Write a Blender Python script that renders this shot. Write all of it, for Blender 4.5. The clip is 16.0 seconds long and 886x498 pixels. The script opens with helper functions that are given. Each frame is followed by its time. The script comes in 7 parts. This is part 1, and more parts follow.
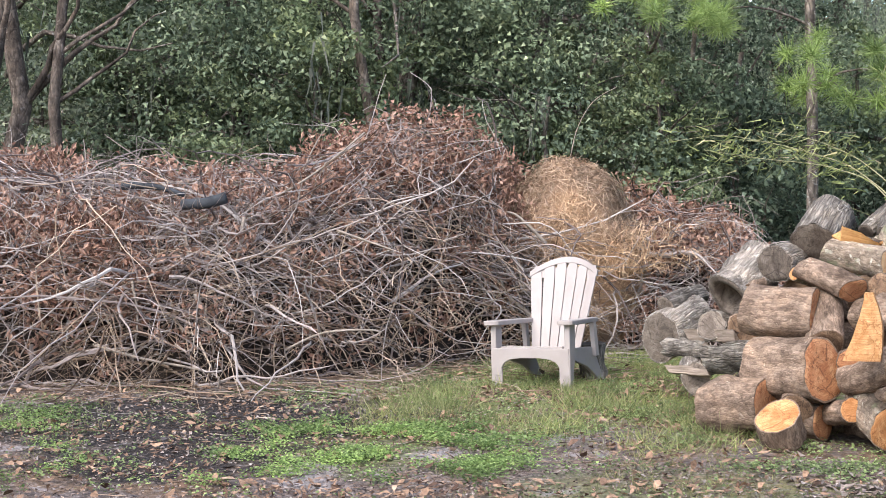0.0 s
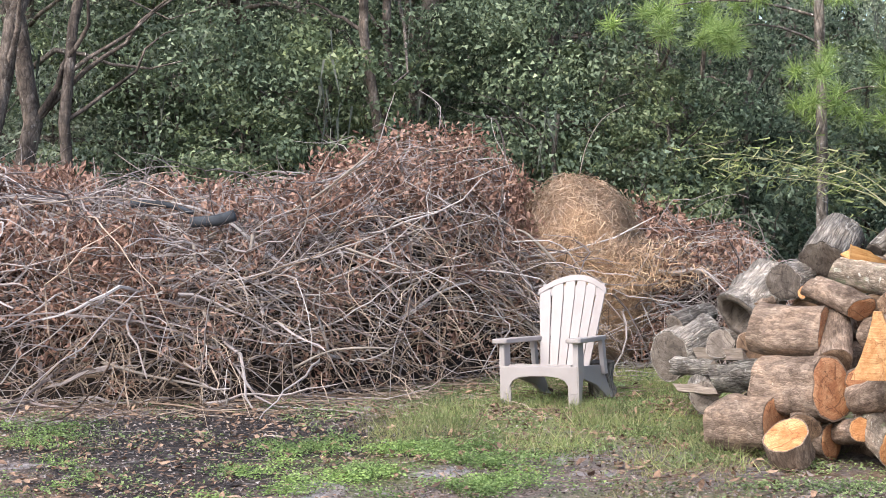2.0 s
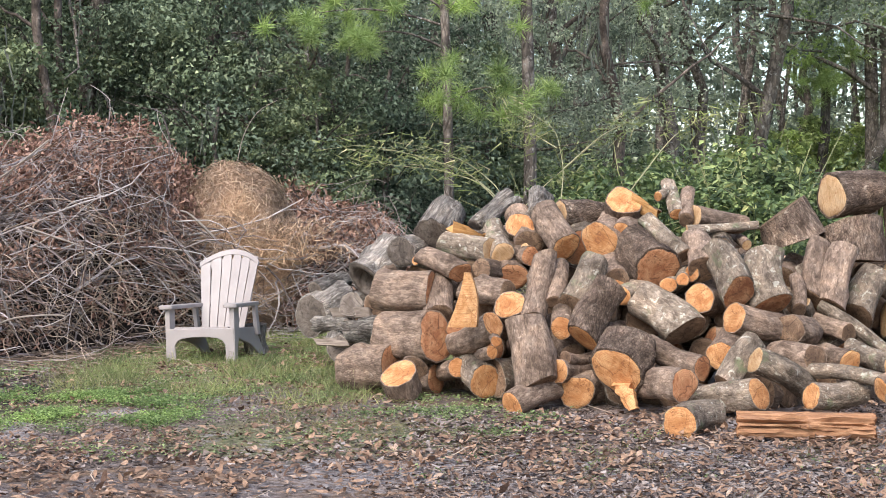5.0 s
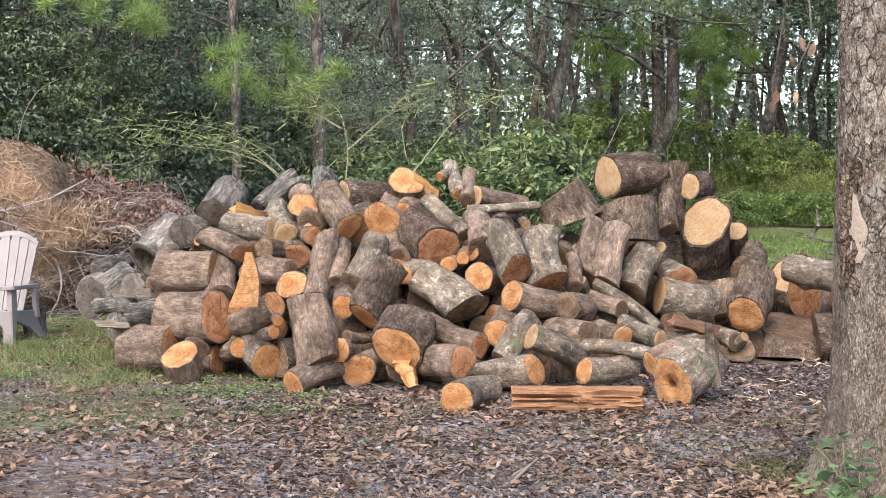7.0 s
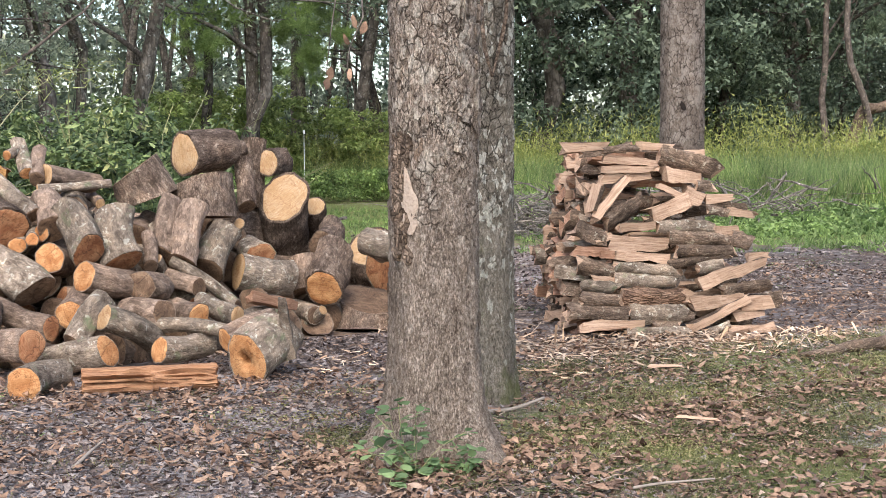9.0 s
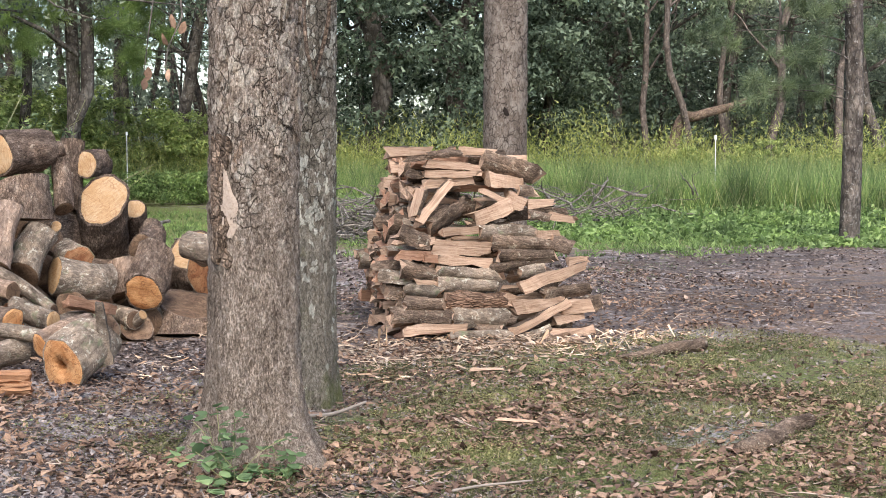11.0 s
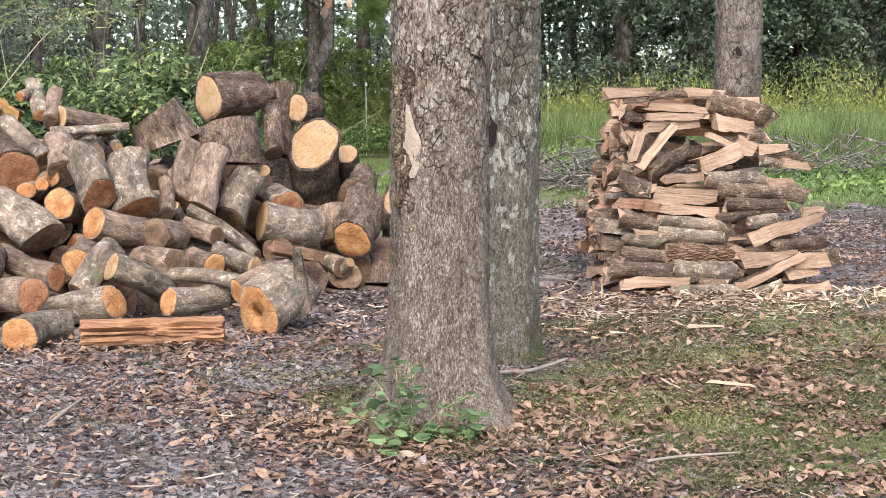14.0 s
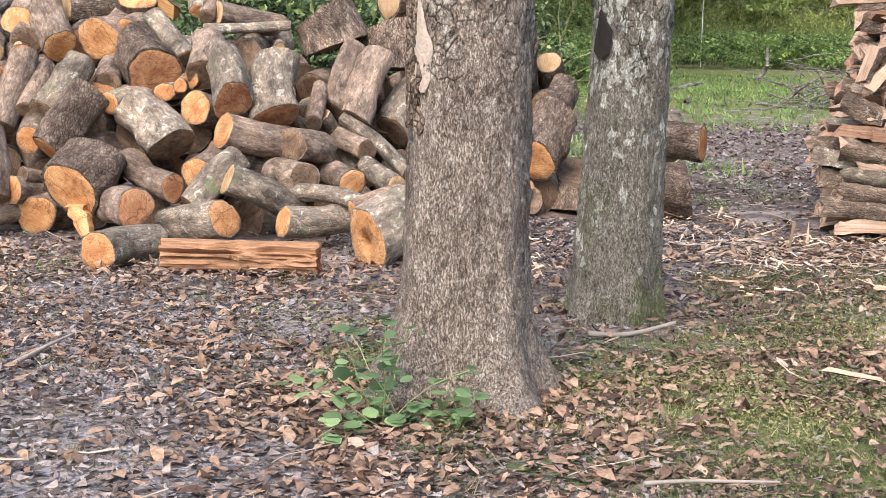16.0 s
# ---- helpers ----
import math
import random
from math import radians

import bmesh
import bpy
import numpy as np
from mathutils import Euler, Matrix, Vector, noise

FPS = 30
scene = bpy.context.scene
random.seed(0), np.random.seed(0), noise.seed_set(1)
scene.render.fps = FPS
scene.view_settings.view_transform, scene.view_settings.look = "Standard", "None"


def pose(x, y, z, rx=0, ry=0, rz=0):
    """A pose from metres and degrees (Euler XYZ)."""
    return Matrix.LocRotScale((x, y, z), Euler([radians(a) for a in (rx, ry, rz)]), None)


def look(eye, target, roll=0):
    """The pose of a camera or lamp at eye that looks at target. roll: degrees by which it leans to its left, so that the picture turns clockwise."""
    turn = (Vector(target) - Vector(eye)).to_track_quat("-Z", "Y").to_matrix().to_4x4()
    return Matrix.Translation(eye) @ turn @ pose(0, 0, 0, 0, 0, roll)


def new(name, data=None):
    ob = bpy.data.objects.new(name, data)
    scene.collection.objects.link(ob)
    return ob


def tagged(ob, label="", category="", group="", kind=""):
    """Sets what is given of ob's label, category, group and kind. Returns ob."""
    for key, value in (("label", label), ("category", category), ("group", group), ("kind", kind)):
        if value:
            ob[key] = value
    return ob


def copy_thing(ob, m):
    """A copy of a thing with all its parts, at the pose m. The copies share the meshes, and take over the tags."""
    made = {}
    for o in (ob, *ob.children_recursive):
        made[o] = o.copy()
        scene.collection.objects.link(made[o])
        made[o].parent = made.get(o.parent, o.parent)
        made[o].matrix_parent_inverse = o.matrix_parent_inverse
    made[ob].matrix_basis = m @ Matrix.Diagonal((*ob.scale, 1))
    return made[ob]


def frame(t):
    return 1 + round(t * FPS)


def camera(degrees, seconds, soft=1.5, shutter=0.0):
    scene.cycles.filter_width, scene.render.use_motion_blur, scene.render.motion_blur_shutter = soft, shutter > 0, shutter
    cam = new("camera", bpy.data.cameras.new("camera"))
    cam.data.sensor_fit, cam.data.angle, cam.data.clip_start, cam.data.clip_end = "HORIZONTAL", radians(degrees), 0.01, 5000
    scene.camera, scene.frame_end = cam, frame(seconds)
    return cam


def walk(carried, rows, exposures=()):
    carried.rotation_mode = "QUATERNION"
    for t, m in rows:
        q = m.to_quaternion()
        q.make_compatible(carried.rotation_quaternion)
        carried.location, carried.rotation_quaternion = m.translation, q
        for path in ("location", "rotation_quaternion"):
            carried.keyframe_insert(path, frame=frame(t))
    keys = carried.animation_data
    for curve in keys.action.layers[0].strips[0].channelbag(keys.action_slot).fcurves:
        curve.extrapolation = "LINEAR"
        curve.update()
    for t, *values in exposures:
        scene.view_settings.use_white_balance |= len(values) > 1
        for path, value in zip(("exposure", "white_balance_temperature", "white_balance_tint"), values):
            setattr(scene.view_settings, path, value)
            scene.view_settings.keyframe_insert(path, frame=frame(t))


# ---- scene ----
LENS = 33.13
cam = camera(LENS, 16.0, soft=0.6)
PATH = [
    (0, (0.166, 1.813, 1.415), (0.103, 3.810, 1.342), -0.26),
    (0.5, (0.165, 1.809, 1.425), (0.097, 3.807, 1.356), -0.33),
    (1, (0.183, 1.814, 1.420), (0.101, 3.812, 1.360), -0.28),
    (1.5, (0.191, 1.821, 1.409), (0.105, 3.818, 1.359), -0.26),
    (2, (0.186, 1.814, 1.426), (0.108, 3.812, 1.375), -0.23),
    (2.5, (0.191, 1.826, 1.430), (0.123, 3.824, 1.378), -0.23),
    (3, (0.185, 1.824, 1.424), (0.144, 3.823, 1.372), -0.27),
    (3.5, (0.186, 1.570, 1.429), (0.212, 3.569, 1.370), -0.51),
    (4, (0.096, -0.041, 1.440), (0.235, 1.953, 1.378), -0.29),
    (4.5, (0.164, 0.005, 1.429), (0.416, 1.988, 1.359), -0.34),
    (5, (0.214, 0.005, 1.415), (0.575, 1.971, 1.341), -0.23),
    (5.2, (0.227, 0.008, 1.413), (0.630, 1.966, 1.335), -0.13),
    (7.3, (0.349, -0.082, 1.389), (1.010, 1.803, 1.285), -0.07),
    (7.5, (0.361, -0.075, 1.390), (1.057, 1.797, 1.280), -0.05),
    (8, (0.376, -0.111, 1.397), (1.193, 1.711, 1.277), -0.27),
    (8.5, (0.427, -0.134, 1.394), (1.392, 1.613, 1.265), -0.55),
    (9, (0.502, -0.174, 1.384), (1.594, 1.496, 1.254), -0.57),
    (9.5, (0.536, -0.189, 1.384), (1.731, 1.410, 1.258), -0.31),
    (10, (0.541, -0.182, 1.381), (1.802, 1.366, 1.260), -0.16),
    (10.2, (0.536, -0.182, 1.383), (1.814, 1.352, 1.263), -0.07),
    (12.3, (0.536, -0.164, 1.378), (1.799, 1.381, 1.236), -0.27),
    (12.5, (0.549, -0.160, 1.377), (1.792, 1.400, 1.228), -0.35),
    (13, (0.615, -0.100, 1.360), (1.807, 1.499, 1.205), -0.80),
    (13.5, (0.752, 0.049, 1.337), (1.870, 1.700, 1.178), -0.75),
    (14, (1.054, 0.173, 1.297), (2.061, 1.890, 1.110), -0.13),
    (14.5, (1.400, 0.294, 1.283), (2.303, 2.062, 1.043), 0.88),
    (15, (1.810, 0.497, 1.272), (2.661, 2.285, 0.992), 1.24),
    (15.5, (2.301, 0.637, 1.263), (3.024, 2.478, 0.963), 1.02),
    (16, (2.722, 0.784, 1.271), (3.272, 2.682, 0.959), 1.07),
]
walk(cam, [(t, look(eye, target, roll)) for t, eye, target, roll in PATH], exposures=[(0.0, 1.53), (3.0, 1.55), (4.0, 1.43), (5.0, 1.33), (7.5, 1.27), (12.5, 1.27), (13.5, 1.42), (14.5, 1.42), (16.0, 1.54)])

# ---- light: a bright overcast sky ----
world = bpy.data.worlds.new("sky")
scene.world = world
world.use_nodes = True
wn = world.node_tree.nodes
sky = wn.new("ShaderNodeTexSky")
sky.sky_type = "NISHITA"
sky.sun_disc = False
sky.sun_elevation = radians(48)
sky.sun_rotation = radians(218)
sky.air_density, sky.dust_density, sky.ozone_density = 1.0, 2.0, 1.0
wn["Background"].inputs["Strength"].default_value = 0.147
world.node_tree.links.new(sky.outputs[0], wn["Background"].inputs["Color"])
sun = new("sun", bpy.data.lights.new("sun", "SUN"))
sun.data.energy, sun.data.angle, sun.data.color = 1.6, radians(42), (1.0, 0.96, 0.90)
sun.matrix_world = look((0, 0, 20), (5.3 * math.sin(radians(38)), 5.3 * math.cos(radians(38)), 20 - 6.0))

# ---- materials ----
MATS = {}


def ramp(nt, fac, stops):
    r = nt.nodes.new("ShaderNodeValToRGB")
    r.color_ramp.elements[0].position, r.color_ramp.elements[0].color = stops[0][0], (*stops[0][1], 1)
    r.color_ramp.elements[1].position, r.color_ramp.elements[1].color = stops[-1][0], (*stops[-1][1], 1)
    for p, c in stops[1:-1]:
        r.color_ramp.elements.new(p).color = (*c, 1)
    nt.links.new(fac, r.inputs[0])
    return r.outputs[0]


def mixc(nt, fac, a, b, mode="MIX"):
    m = nt.nodes.new("ShaderNodeMix")
    m.data_type, m.blend_type = "RGBA", mode
    for sock, v in ((m.inputs[0], fac), (m.inputs[6], a), (m.inputs[7], b)):
        if isinstance(v, (int, float)):
            sock.default_value = v
        elif isinstance(v, tuple):
            sock.default_value = (*v, 1)
        else:
            nt.links.new(v, sock)
    return m.outputs[2]


def math_node(nt, op, a, b=0.5, clamp=False):
    m = nt.nodes.new("ShaderNodeMath")
    m.operation, m.use_clamp = op, clamp
    for sock, v in ((m.inputs[0], a), (m.inputs[1], b)):
        if isinstance(v, (int, float)):
            sock.default_value = v
        else:
            nt.links.new(v, sock)
    return m.outputs[0]


def noise_node(nt, vec, scale, detail=5.0, rough=0.6, dist=0.0):
    n = nt.nodes.new("ShaderNodeTexNoise")
    n.inputs["Scale"].default_value, n.inputs["Detail"].default_value = scale, detail
    n.inputs["Roughness"].default_value, n.inputs["Distortion"].default_value = rough, dist
    nt.links.new(vec, n.inputs["Vector"])
    return n.outputs[0]


def coords(nt, stretch=(1, 1, 1), shift=True):
    """Object coordinates, stretched, and moved by each object's own random number."""
    tc, mp = nt.nodes.new("ShaderNodeTexCoord"), nt.nodes.new("ShaderNodeMapping")
    mp.inputs["Scale"].default_value = stretch
    nt.links.new(tc.outputs["Object"], mp.inputs[0])
    info = nt.nodes.new("ShaderNodeObjectInfo")
    if shift:
        sc = nt.nodes.new("ShaderNodeVectorMath")
        sc.operation = "SCALE"
        sc.inputs[0].default_value = (17.0, 31.0, 23.0)
        nt.links.new(info.outputs["Random"], sc.inputs["Scale"])
        nt.links.new(sc.outputs[0], mp.inputs["Location"])
    return mp.outputs[0], info.outputs["Random"], tc.outputs["Object"]


def begin(name, rough=0.85, spec=0.25):
    m = bpy.data.materials.new(name)
    m.use_nodes = True
    nt = m.node_tree
    b = nt.nodes["Principled BSDF"]
    b.inputs["Roughness"].default_value = rough
    b.inputs["Specular IOR Level"].default_value = spec
    MATS[name] = m
    return m, nt, b


def finish(nt, b, color, height=None, strength=0.4, dist=0.01, rnd=None, spread=0.25):
    if rnd is not None:
        v = nt.nodes.new("ShaderNodeHueSaturation")
        k = math_node(nt, "MULTIPLY_ADD", rnd, 2 * spread)
        k.node.inputs[2].default_value = 1 - spread
        nt.links.new(k, v.inputs["Value"])
        nt.links.new(color, v.inputs["Color"])
        color = v.outputs[0]
    nt.links.new(color, b.inputs["Base Color"])
    if height is not None:
        bp = nt.nodes.new("ShaderNodeBump")
        bp.inputs["Strength"].default_value, bp.inputs["Distance"].default_value = strength, dist
        nt.links.new(height, bp.inputs["Height"])
        nt.links.new(bp.outputs[0], b.inputs["Normal"])


def bark_material(name, dark, mid, light, patch, patch_at=0.62, furrow=1.0, across=(0.3, 1, 1), scale=38, moss=None):
    """Bark of a felled log: long plates along its x axis between dark furrows, worn and lichened patches, dust and stains."""
    m, nt, b = begin(name, 0.92, 0.12)
    vec, rnd, obj = coords(nt, across)
    even, _, _ = coords(nt, (1, 1, 1))
    warp = mixc(nt, 0.045, vec, noise_node(nt, vec, 13.0, 4, 0.6), "ADD")
    edge, cell = nt.nodes.new("ShaderNodeTexVoronoi"), nt.nodes.new("ShaderNodeTexVoronoi")
    edge.feature = "DISTANCE_TO_EDGE"
    for v in (edge, cell):
        v.inputs["Scale"].default_value = scale
        nt.links.new(warp, v.inputs["Vector"])
    tone = nt.nodes.new("ShaderNodeSeparateXYZ")
    nt.links.new(cell.outputs["Color"], tone.inputs[0])
    fine = noise_node(nt, vec, scale * 2.2, 6, 0.72, 0.3)
    big = noise_node(nt, even, 5.0, 5, 0.65, 0.4)
    streak = noise_node(nt, vec, scale * 0.35, 5, 0.65, 0.6)
    spots = noise_node(nt, even, 20.0, 6, 0.66, 0.5)
    mix = math_node(nt, "ADD", math_node(nt, "MULTIPLY", fine, 0.5), math_node(nt, "MULTIPLY", streak, 0.5))
    col = ramp(nt, mix, [(0.36, dark), (0.5, mid), (0.63, light)])
    col = mixc(nt, 1.0, col, ramp(nt, tone.outputs[0], [(0.0, (0.72, 0.71, 0.70)), (1.0, (1.25, 1.24, 1.22))]), "MULTIPLY")
    groove = ramp(nt, edge.outputs["Distance"], [(0.0, (1, 1, 1)), (0.13, (0, 0, 0))])
    col = mixc(nt, math_node(nt, "MULTIPLY", groove, min(0.85, 0.55 * furrow)), col, tuple(0.45 * c for c in dark))
    col = mixc(nt, ramp(nt, spots, [(patch_at - 0.03, (0, 0, 0)), (patch_at + 0.02, (0.85, 0.85, 0.85))]), col, patch)
    col = mixc(nt, 1.0, col, ramp(nt, big, [(0.32, (0.42, 0.40, 0.38)), (0.5, (0.95, 0.95, 0.95)), (0.66, (1.4, 1.34, 1.26))]), "MULTIPLY")
    if moss:
        col = mixc(nt, ramp(nt, noise_node(nt, even, 7.0, 5, 0.65), [(0.58, (0, 0, 0)), (0.70, (0.75, 0.75, 0.75))]), col, moss)
    h = math_node(nt, "ADD", math_node(nt, "MULTIPLY", fine, 0.5), math_node(nt, "MULTIPLY", ramp(nt, edge.outputs["Distance"], [(0.0, (0, 0, 0)), (0.22, (1, 1, 1))]), 0.8 * furrow))
    finish(nt, b, col, h, 1.0, 0.010 * furrow, rnd, 0.25)
    return m


def cut_material(name, pale, mid, deep, crack, stain=0.4):
    """End grain: rings round the log's own x axis, a darker uneven heart, radial cracks, saw marks and smears."""
    m, nt, b = begin(name, 0.75, 0.2)
    vec, rnd, obj = coords(nt, (1, 1, 1))
    flat = nt.nodes.new("ShaderNodeMapping")
    flat.inputs["Scale"].default_value = (0, 1, 1)
    nt.links.new(obj, flat.inputs[0])
    wav = nt.nodes.new("ShaderNodeTexWave")
    wav.wave_type, wav.rings_direction = "RINGS", "X"
    wav.inputs["Scale"].default_value, wav.inputs["Distortion"].default_value = 26.0, 4.0
    wav.inputs["Detail"].default_value, wav.inputs["Detail Scale"].default_value = 3.0, 1.5
    nt.links.new(obj, wav.inputs[0])
    blot = noise_node(nt, vec, 9.0, 6, 0.7, 1.0)
    col = ramp(nt, blot, [(0.34, deep), (0.48, mid), (0.62, pale)])
    col = mixc(nt, math_node(nt, "MULTIPLY", wav.outputs[1], 0.35), col, deep)
    ln = nt.nodes.new("ShaderNodeVectorMath")
    ln.operation = "LENGTH"
    nt.links.new(flat.outputs[0], ln.inputs[0])
    core = math_node(nt, "ADD", ln.outputs["Value"], math_node(nt, "MULTIPLY", math_node(nt, "SUBTRACT", noise_node(nt, vec, 16.0, 4, 0.6), 0.5), 0.12))
    col = mixc(nt, math_node(nt, "MULTIPLY", ramp(nt, core, [(0.03, (1, 1, 1)), (0.055, (0, 0, 0))]), 0.55), col, deep)
    stripe, _, _ = coords(nt, (1, 2, 14))
    col = mixc(nt, 1.0, col, ramp(nt, noise_node(nt, stripe, 9.0, 4, 0.6, 0.6), [(0.35, (0.80, 0.76, 0.72)), (0.6, (1.08, 1.08, 1.08))]), "MULTIPLY")
    mark = noise_node(nt, vec, 22.0, 4, 0.6, 1.5)
    col = mixc(nt, ramp(nt, mark, [(0.60, (0, 0, 0)), (0.66, (stain, stain, stain))]), col, crack)
    vor = nt.nodes.new("ShaderNodeTexVoronoi")
    vor.feature = "DISTANCE_TO_EDGE"
    vor.inputs["Scale"].default_value = 7.0
    warp = mixc(nt, 0.3, vec, noise_node(nt, vec, 9.0, 4), "ADD")
    nt.links.new(warp, vor.inputs["Vector"])
    line = ramp(nt, vor.outputs["Distance"], [(0.0, (1, 1, 1)), (0.025, (0, 0, 0))])
    col = mixc(nt, math_node(nt, "MULTIPLY", line, 0.8), col, crack)
    saw = noise_node(nt, vec, 45.0, 4, 0.6)
    finish(nt, b, col, saw, 0.6, 0.008, rnd, 0.2)
    return m


def split_material(name, pale, mid, deep):
    """Split wood: fibres along the piece's own x axis."""
    m, nt, b = begin(name, 0.8, 0.2)
    vec, rnd, _ = coords(nt, (1.2, 22, 22))
    fib = noise_node(nt, vec, 4.0, 6, 0.65, 0.5)
    vec2, _, _ = coords(nt, (1.5, 4, 4))
    blot = noise_node(nt, vec2, 5.0, 4, 0.6)
    col = ramp(nt, fib, [(0.3, deep), (0.5, mid), (0.7, pale)])
    col = mixc(nt, math_node(nt, "MULTIPLY", ramp(nt, blot, [(0.5, (0, 0, 0)), (0.75, (1, 1, 1))]), 0.5), col, deep)
    finish(nt, b, col, fib, 0.6, 0.012, rnd, 0.2)
    return m


def leaf_material(name, stops, rough=0.55, thru=0.35, spec=0.35, clumps=True):
    m, nt, b = begin(name, rough, spec)
    geo = nt.nodes.new("ShaderNodeNewGeometry")
    col = ramp(nt, geo.outputs["Random Per Island"], stops)
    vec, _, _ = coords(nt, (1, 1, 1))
    # Clump-sized noise puts cool shade and warm bright spots into the leaf colour.
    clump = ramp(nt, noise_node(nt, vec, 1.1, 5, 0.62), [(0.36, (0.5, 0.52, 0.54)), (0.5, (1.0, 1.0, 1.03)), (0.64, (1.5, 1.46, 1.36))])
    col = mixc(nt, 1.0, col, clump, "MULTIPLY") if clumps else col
    nt.links.new(col, b.inputs["Base Color"])
    tr = nt.nodes.new("ShaderNodeBsdfTranslucent")
    nt.links.new(col, tr.inputs[0])
    mx = nt.nodes.new("ShaderNodeMixShader")
    mx.inputs[0].default_value = thru
    nt.links.new(b.outputs[0], mx.inputs[1])
    nt.links.new(tr.outputs[0], mx.inputs[2])
    nt.links.new(mx.outputs[0], nt.nodes["Material Output"].inputs[0])
    return m


def tree_bark(name, dark, mid, light, cream, moss_at=2.0, spotted=False):
    """Standing bark: short upright fibres and cracks, scaly plates higher up, pale lichen, greener near the foot."""
    m, nt, b = begin(name, 0.95, 0.1)
    vec, rnd, obj = coords(nt, (1, 1, 0.42))
    even, _, _ = coords(nt, (1, 1, 0.8))
    sep = nt.nodes.new("ShaderNodeSeparateXYZ")
    nt.links.new(obj, sep.inputs[0])
    fine = noise_node(nt, vec, 120.0, 5, 0.75, 0.1)
    mid_n = noise_node(nt, vec, 34.0, 6, 0.72, 0.2)
    big = noise_node(nt, obj, 4.5, 5, 0.65, 0.6)
    col = ramp(nt, math_node(nt, "ADD", math_node(nt, "MULTIPLY", fine, 0.55), math_node(nt, "MULTIPLY", mid_n, 0.45)), [(0.395, dark), (0.5, mid), (0.60, light)])
    rid = math_node(nt, "ABSOLUTE", math_node(nt, "SUBTRACT", noise_node(nt, vec, 105.0, 4, 0.7, 0.15), 0.5))
    rid = ramp(nt, rid, [(0.0, (1, 1, 1)), (0.05, (0, 0, 0))])
    col = mixc(nt, math_node(nt, "MULTIPLY", rid, 0.4), col, tuple(0.6 * c for c in dark))
    # plates with open cracks, only where the trunk is old and scaly
    warp = mixc(nt, 0.05, even, noise_node(nt, even, 18.0, 4), "ADD")
    vor = nt.nodes.new("ShaderNodeTexVoronoi")
    vor.feature = "DISTANCE_TO_EDGE"
    vor.inputs["Scale"].default_value = 19.0
    nt.links.new(warp, vor.inputs["Vector"])
    up = ramp(nt, math_node(nt, "ADD", math_node(nt, "MULTIPLY", sep.outputs["Z"], 0.25), math_node(nt, "MULTIPLY", big, 0.5)), [(0.50, (0, 0, 0)), (0.60, (1, 1, 1))])
    crack = math_node(nt, "MULTIPLY", ramp(nt, vor.outputs["Distance"], [(0.0, (1, 1, 1)), (0.07, (0, 0, 0))]), up)
    crack = math_node(nt, "MULTIPLY", crack, ramp(nt, noise_node(nt, obj, 9.0, 4), [(0.40, (0, 0, 0)), (0.50, (0.9, 0.9, 0.9))]))
    # lichen: blotches on the plates, or small upright spots
    if spotted:
        cell = nt.nodes.new("ShaderNodeTexVoronoi")
        cell.inputs["Scale"].default_value = 46.0
        nt.links.new(mixc(nt, 0.03, vec, noise_node(nt, vec, 40.0, 3), "ADD"), cell.inputs["Vector"])
        tone = nt.nodes.new("ShaderNodeSeparateXYZ")
        nt.links.new(cell.outputs["Color"], tone.inputs[0])
        pale = math_node(nt, "ADD", math_node(nt, "MULTIPLY", tone.outputs[0], 0.42), math_node(nt, "ADD", math_node(nt, "MULTIPLY", big, 0.75), math_node(nt, "MINIMUM", math_node(nt, "MULTIPLY", sep.outputs["Z"], 0.09), 0.12)))
        col = mixc(nt, ramp(nt, pale, [(0.81, (0, 0, 0)), (0.84, (0.8, 0.8, 0.8))]), col, cream)
    else:
        pale = math_node(nt, "ADD", math_node(nt, "MULTIPLY", noise_node(nt, even, 15.0, 6, 0.7, 0.4), 0.7), math_node(nt, "ADD", math_node(nt, "MULTIPLY", big, 0.3), math_node(nt, "MINIMUM", math_node(nt, "MULTIPLY", math_node(nt, "SUBTRACT", sep.outputs["Z"], 0.9), 0.08), 0.08)))
        col = mixc(nt, ramp(nt, pale, [(0.555, (0, 0, 0)), (0.635, (0.72, 0.72, 0.72))]), col, cream)
    col = mixc(nt, math_node(nt, "MULTIPLY", rid, 0.35), col, tuple(0.5 * c for c in dark))
    col = mixc(nt, crack, col, tuple(0.28 * c for c in dark))
    col = mixc(nt, 1.0, col, ramp(nt, noise_node(nt, vec, 7.0, 5, 0.65), [(0.34, (0.72, 0.70, 0.68)), (0.5, (1, 1, 1)), (0.66, (1.2, 1.18, 1.15))]), "MULTIPLY")
    foot = math_node(nt, "SUBTRACT", noise_node(nt, obj, 4.0, 4), math_node(nt, "MULTIPLY", sep.outputs["Z"], 0.16))
    col = mixc(nt, ramp(nt, foot, [(0.44 * moss_at, (0, 0, 0)), (0.62 * moss_at, (0.7, 0.7, 0.7))]), col, (0.15, 0.16, 0.055))
    h = math_node(nt, "SUBTRACT", math_node(nt, "ADD", math_node(nt, "MULTIPLY", fine, 0.6), math_node(nt, "MULTIPLY", mid_n, 0.5)), math_node(nt, "ADD", math_node(nt, "MULTIPLY", rid, 0.55), math_node(nt, "MULTIPLY", crack, 0.9)))
    finish(nt, b, col, h, 1.0, 0.014)
    return m


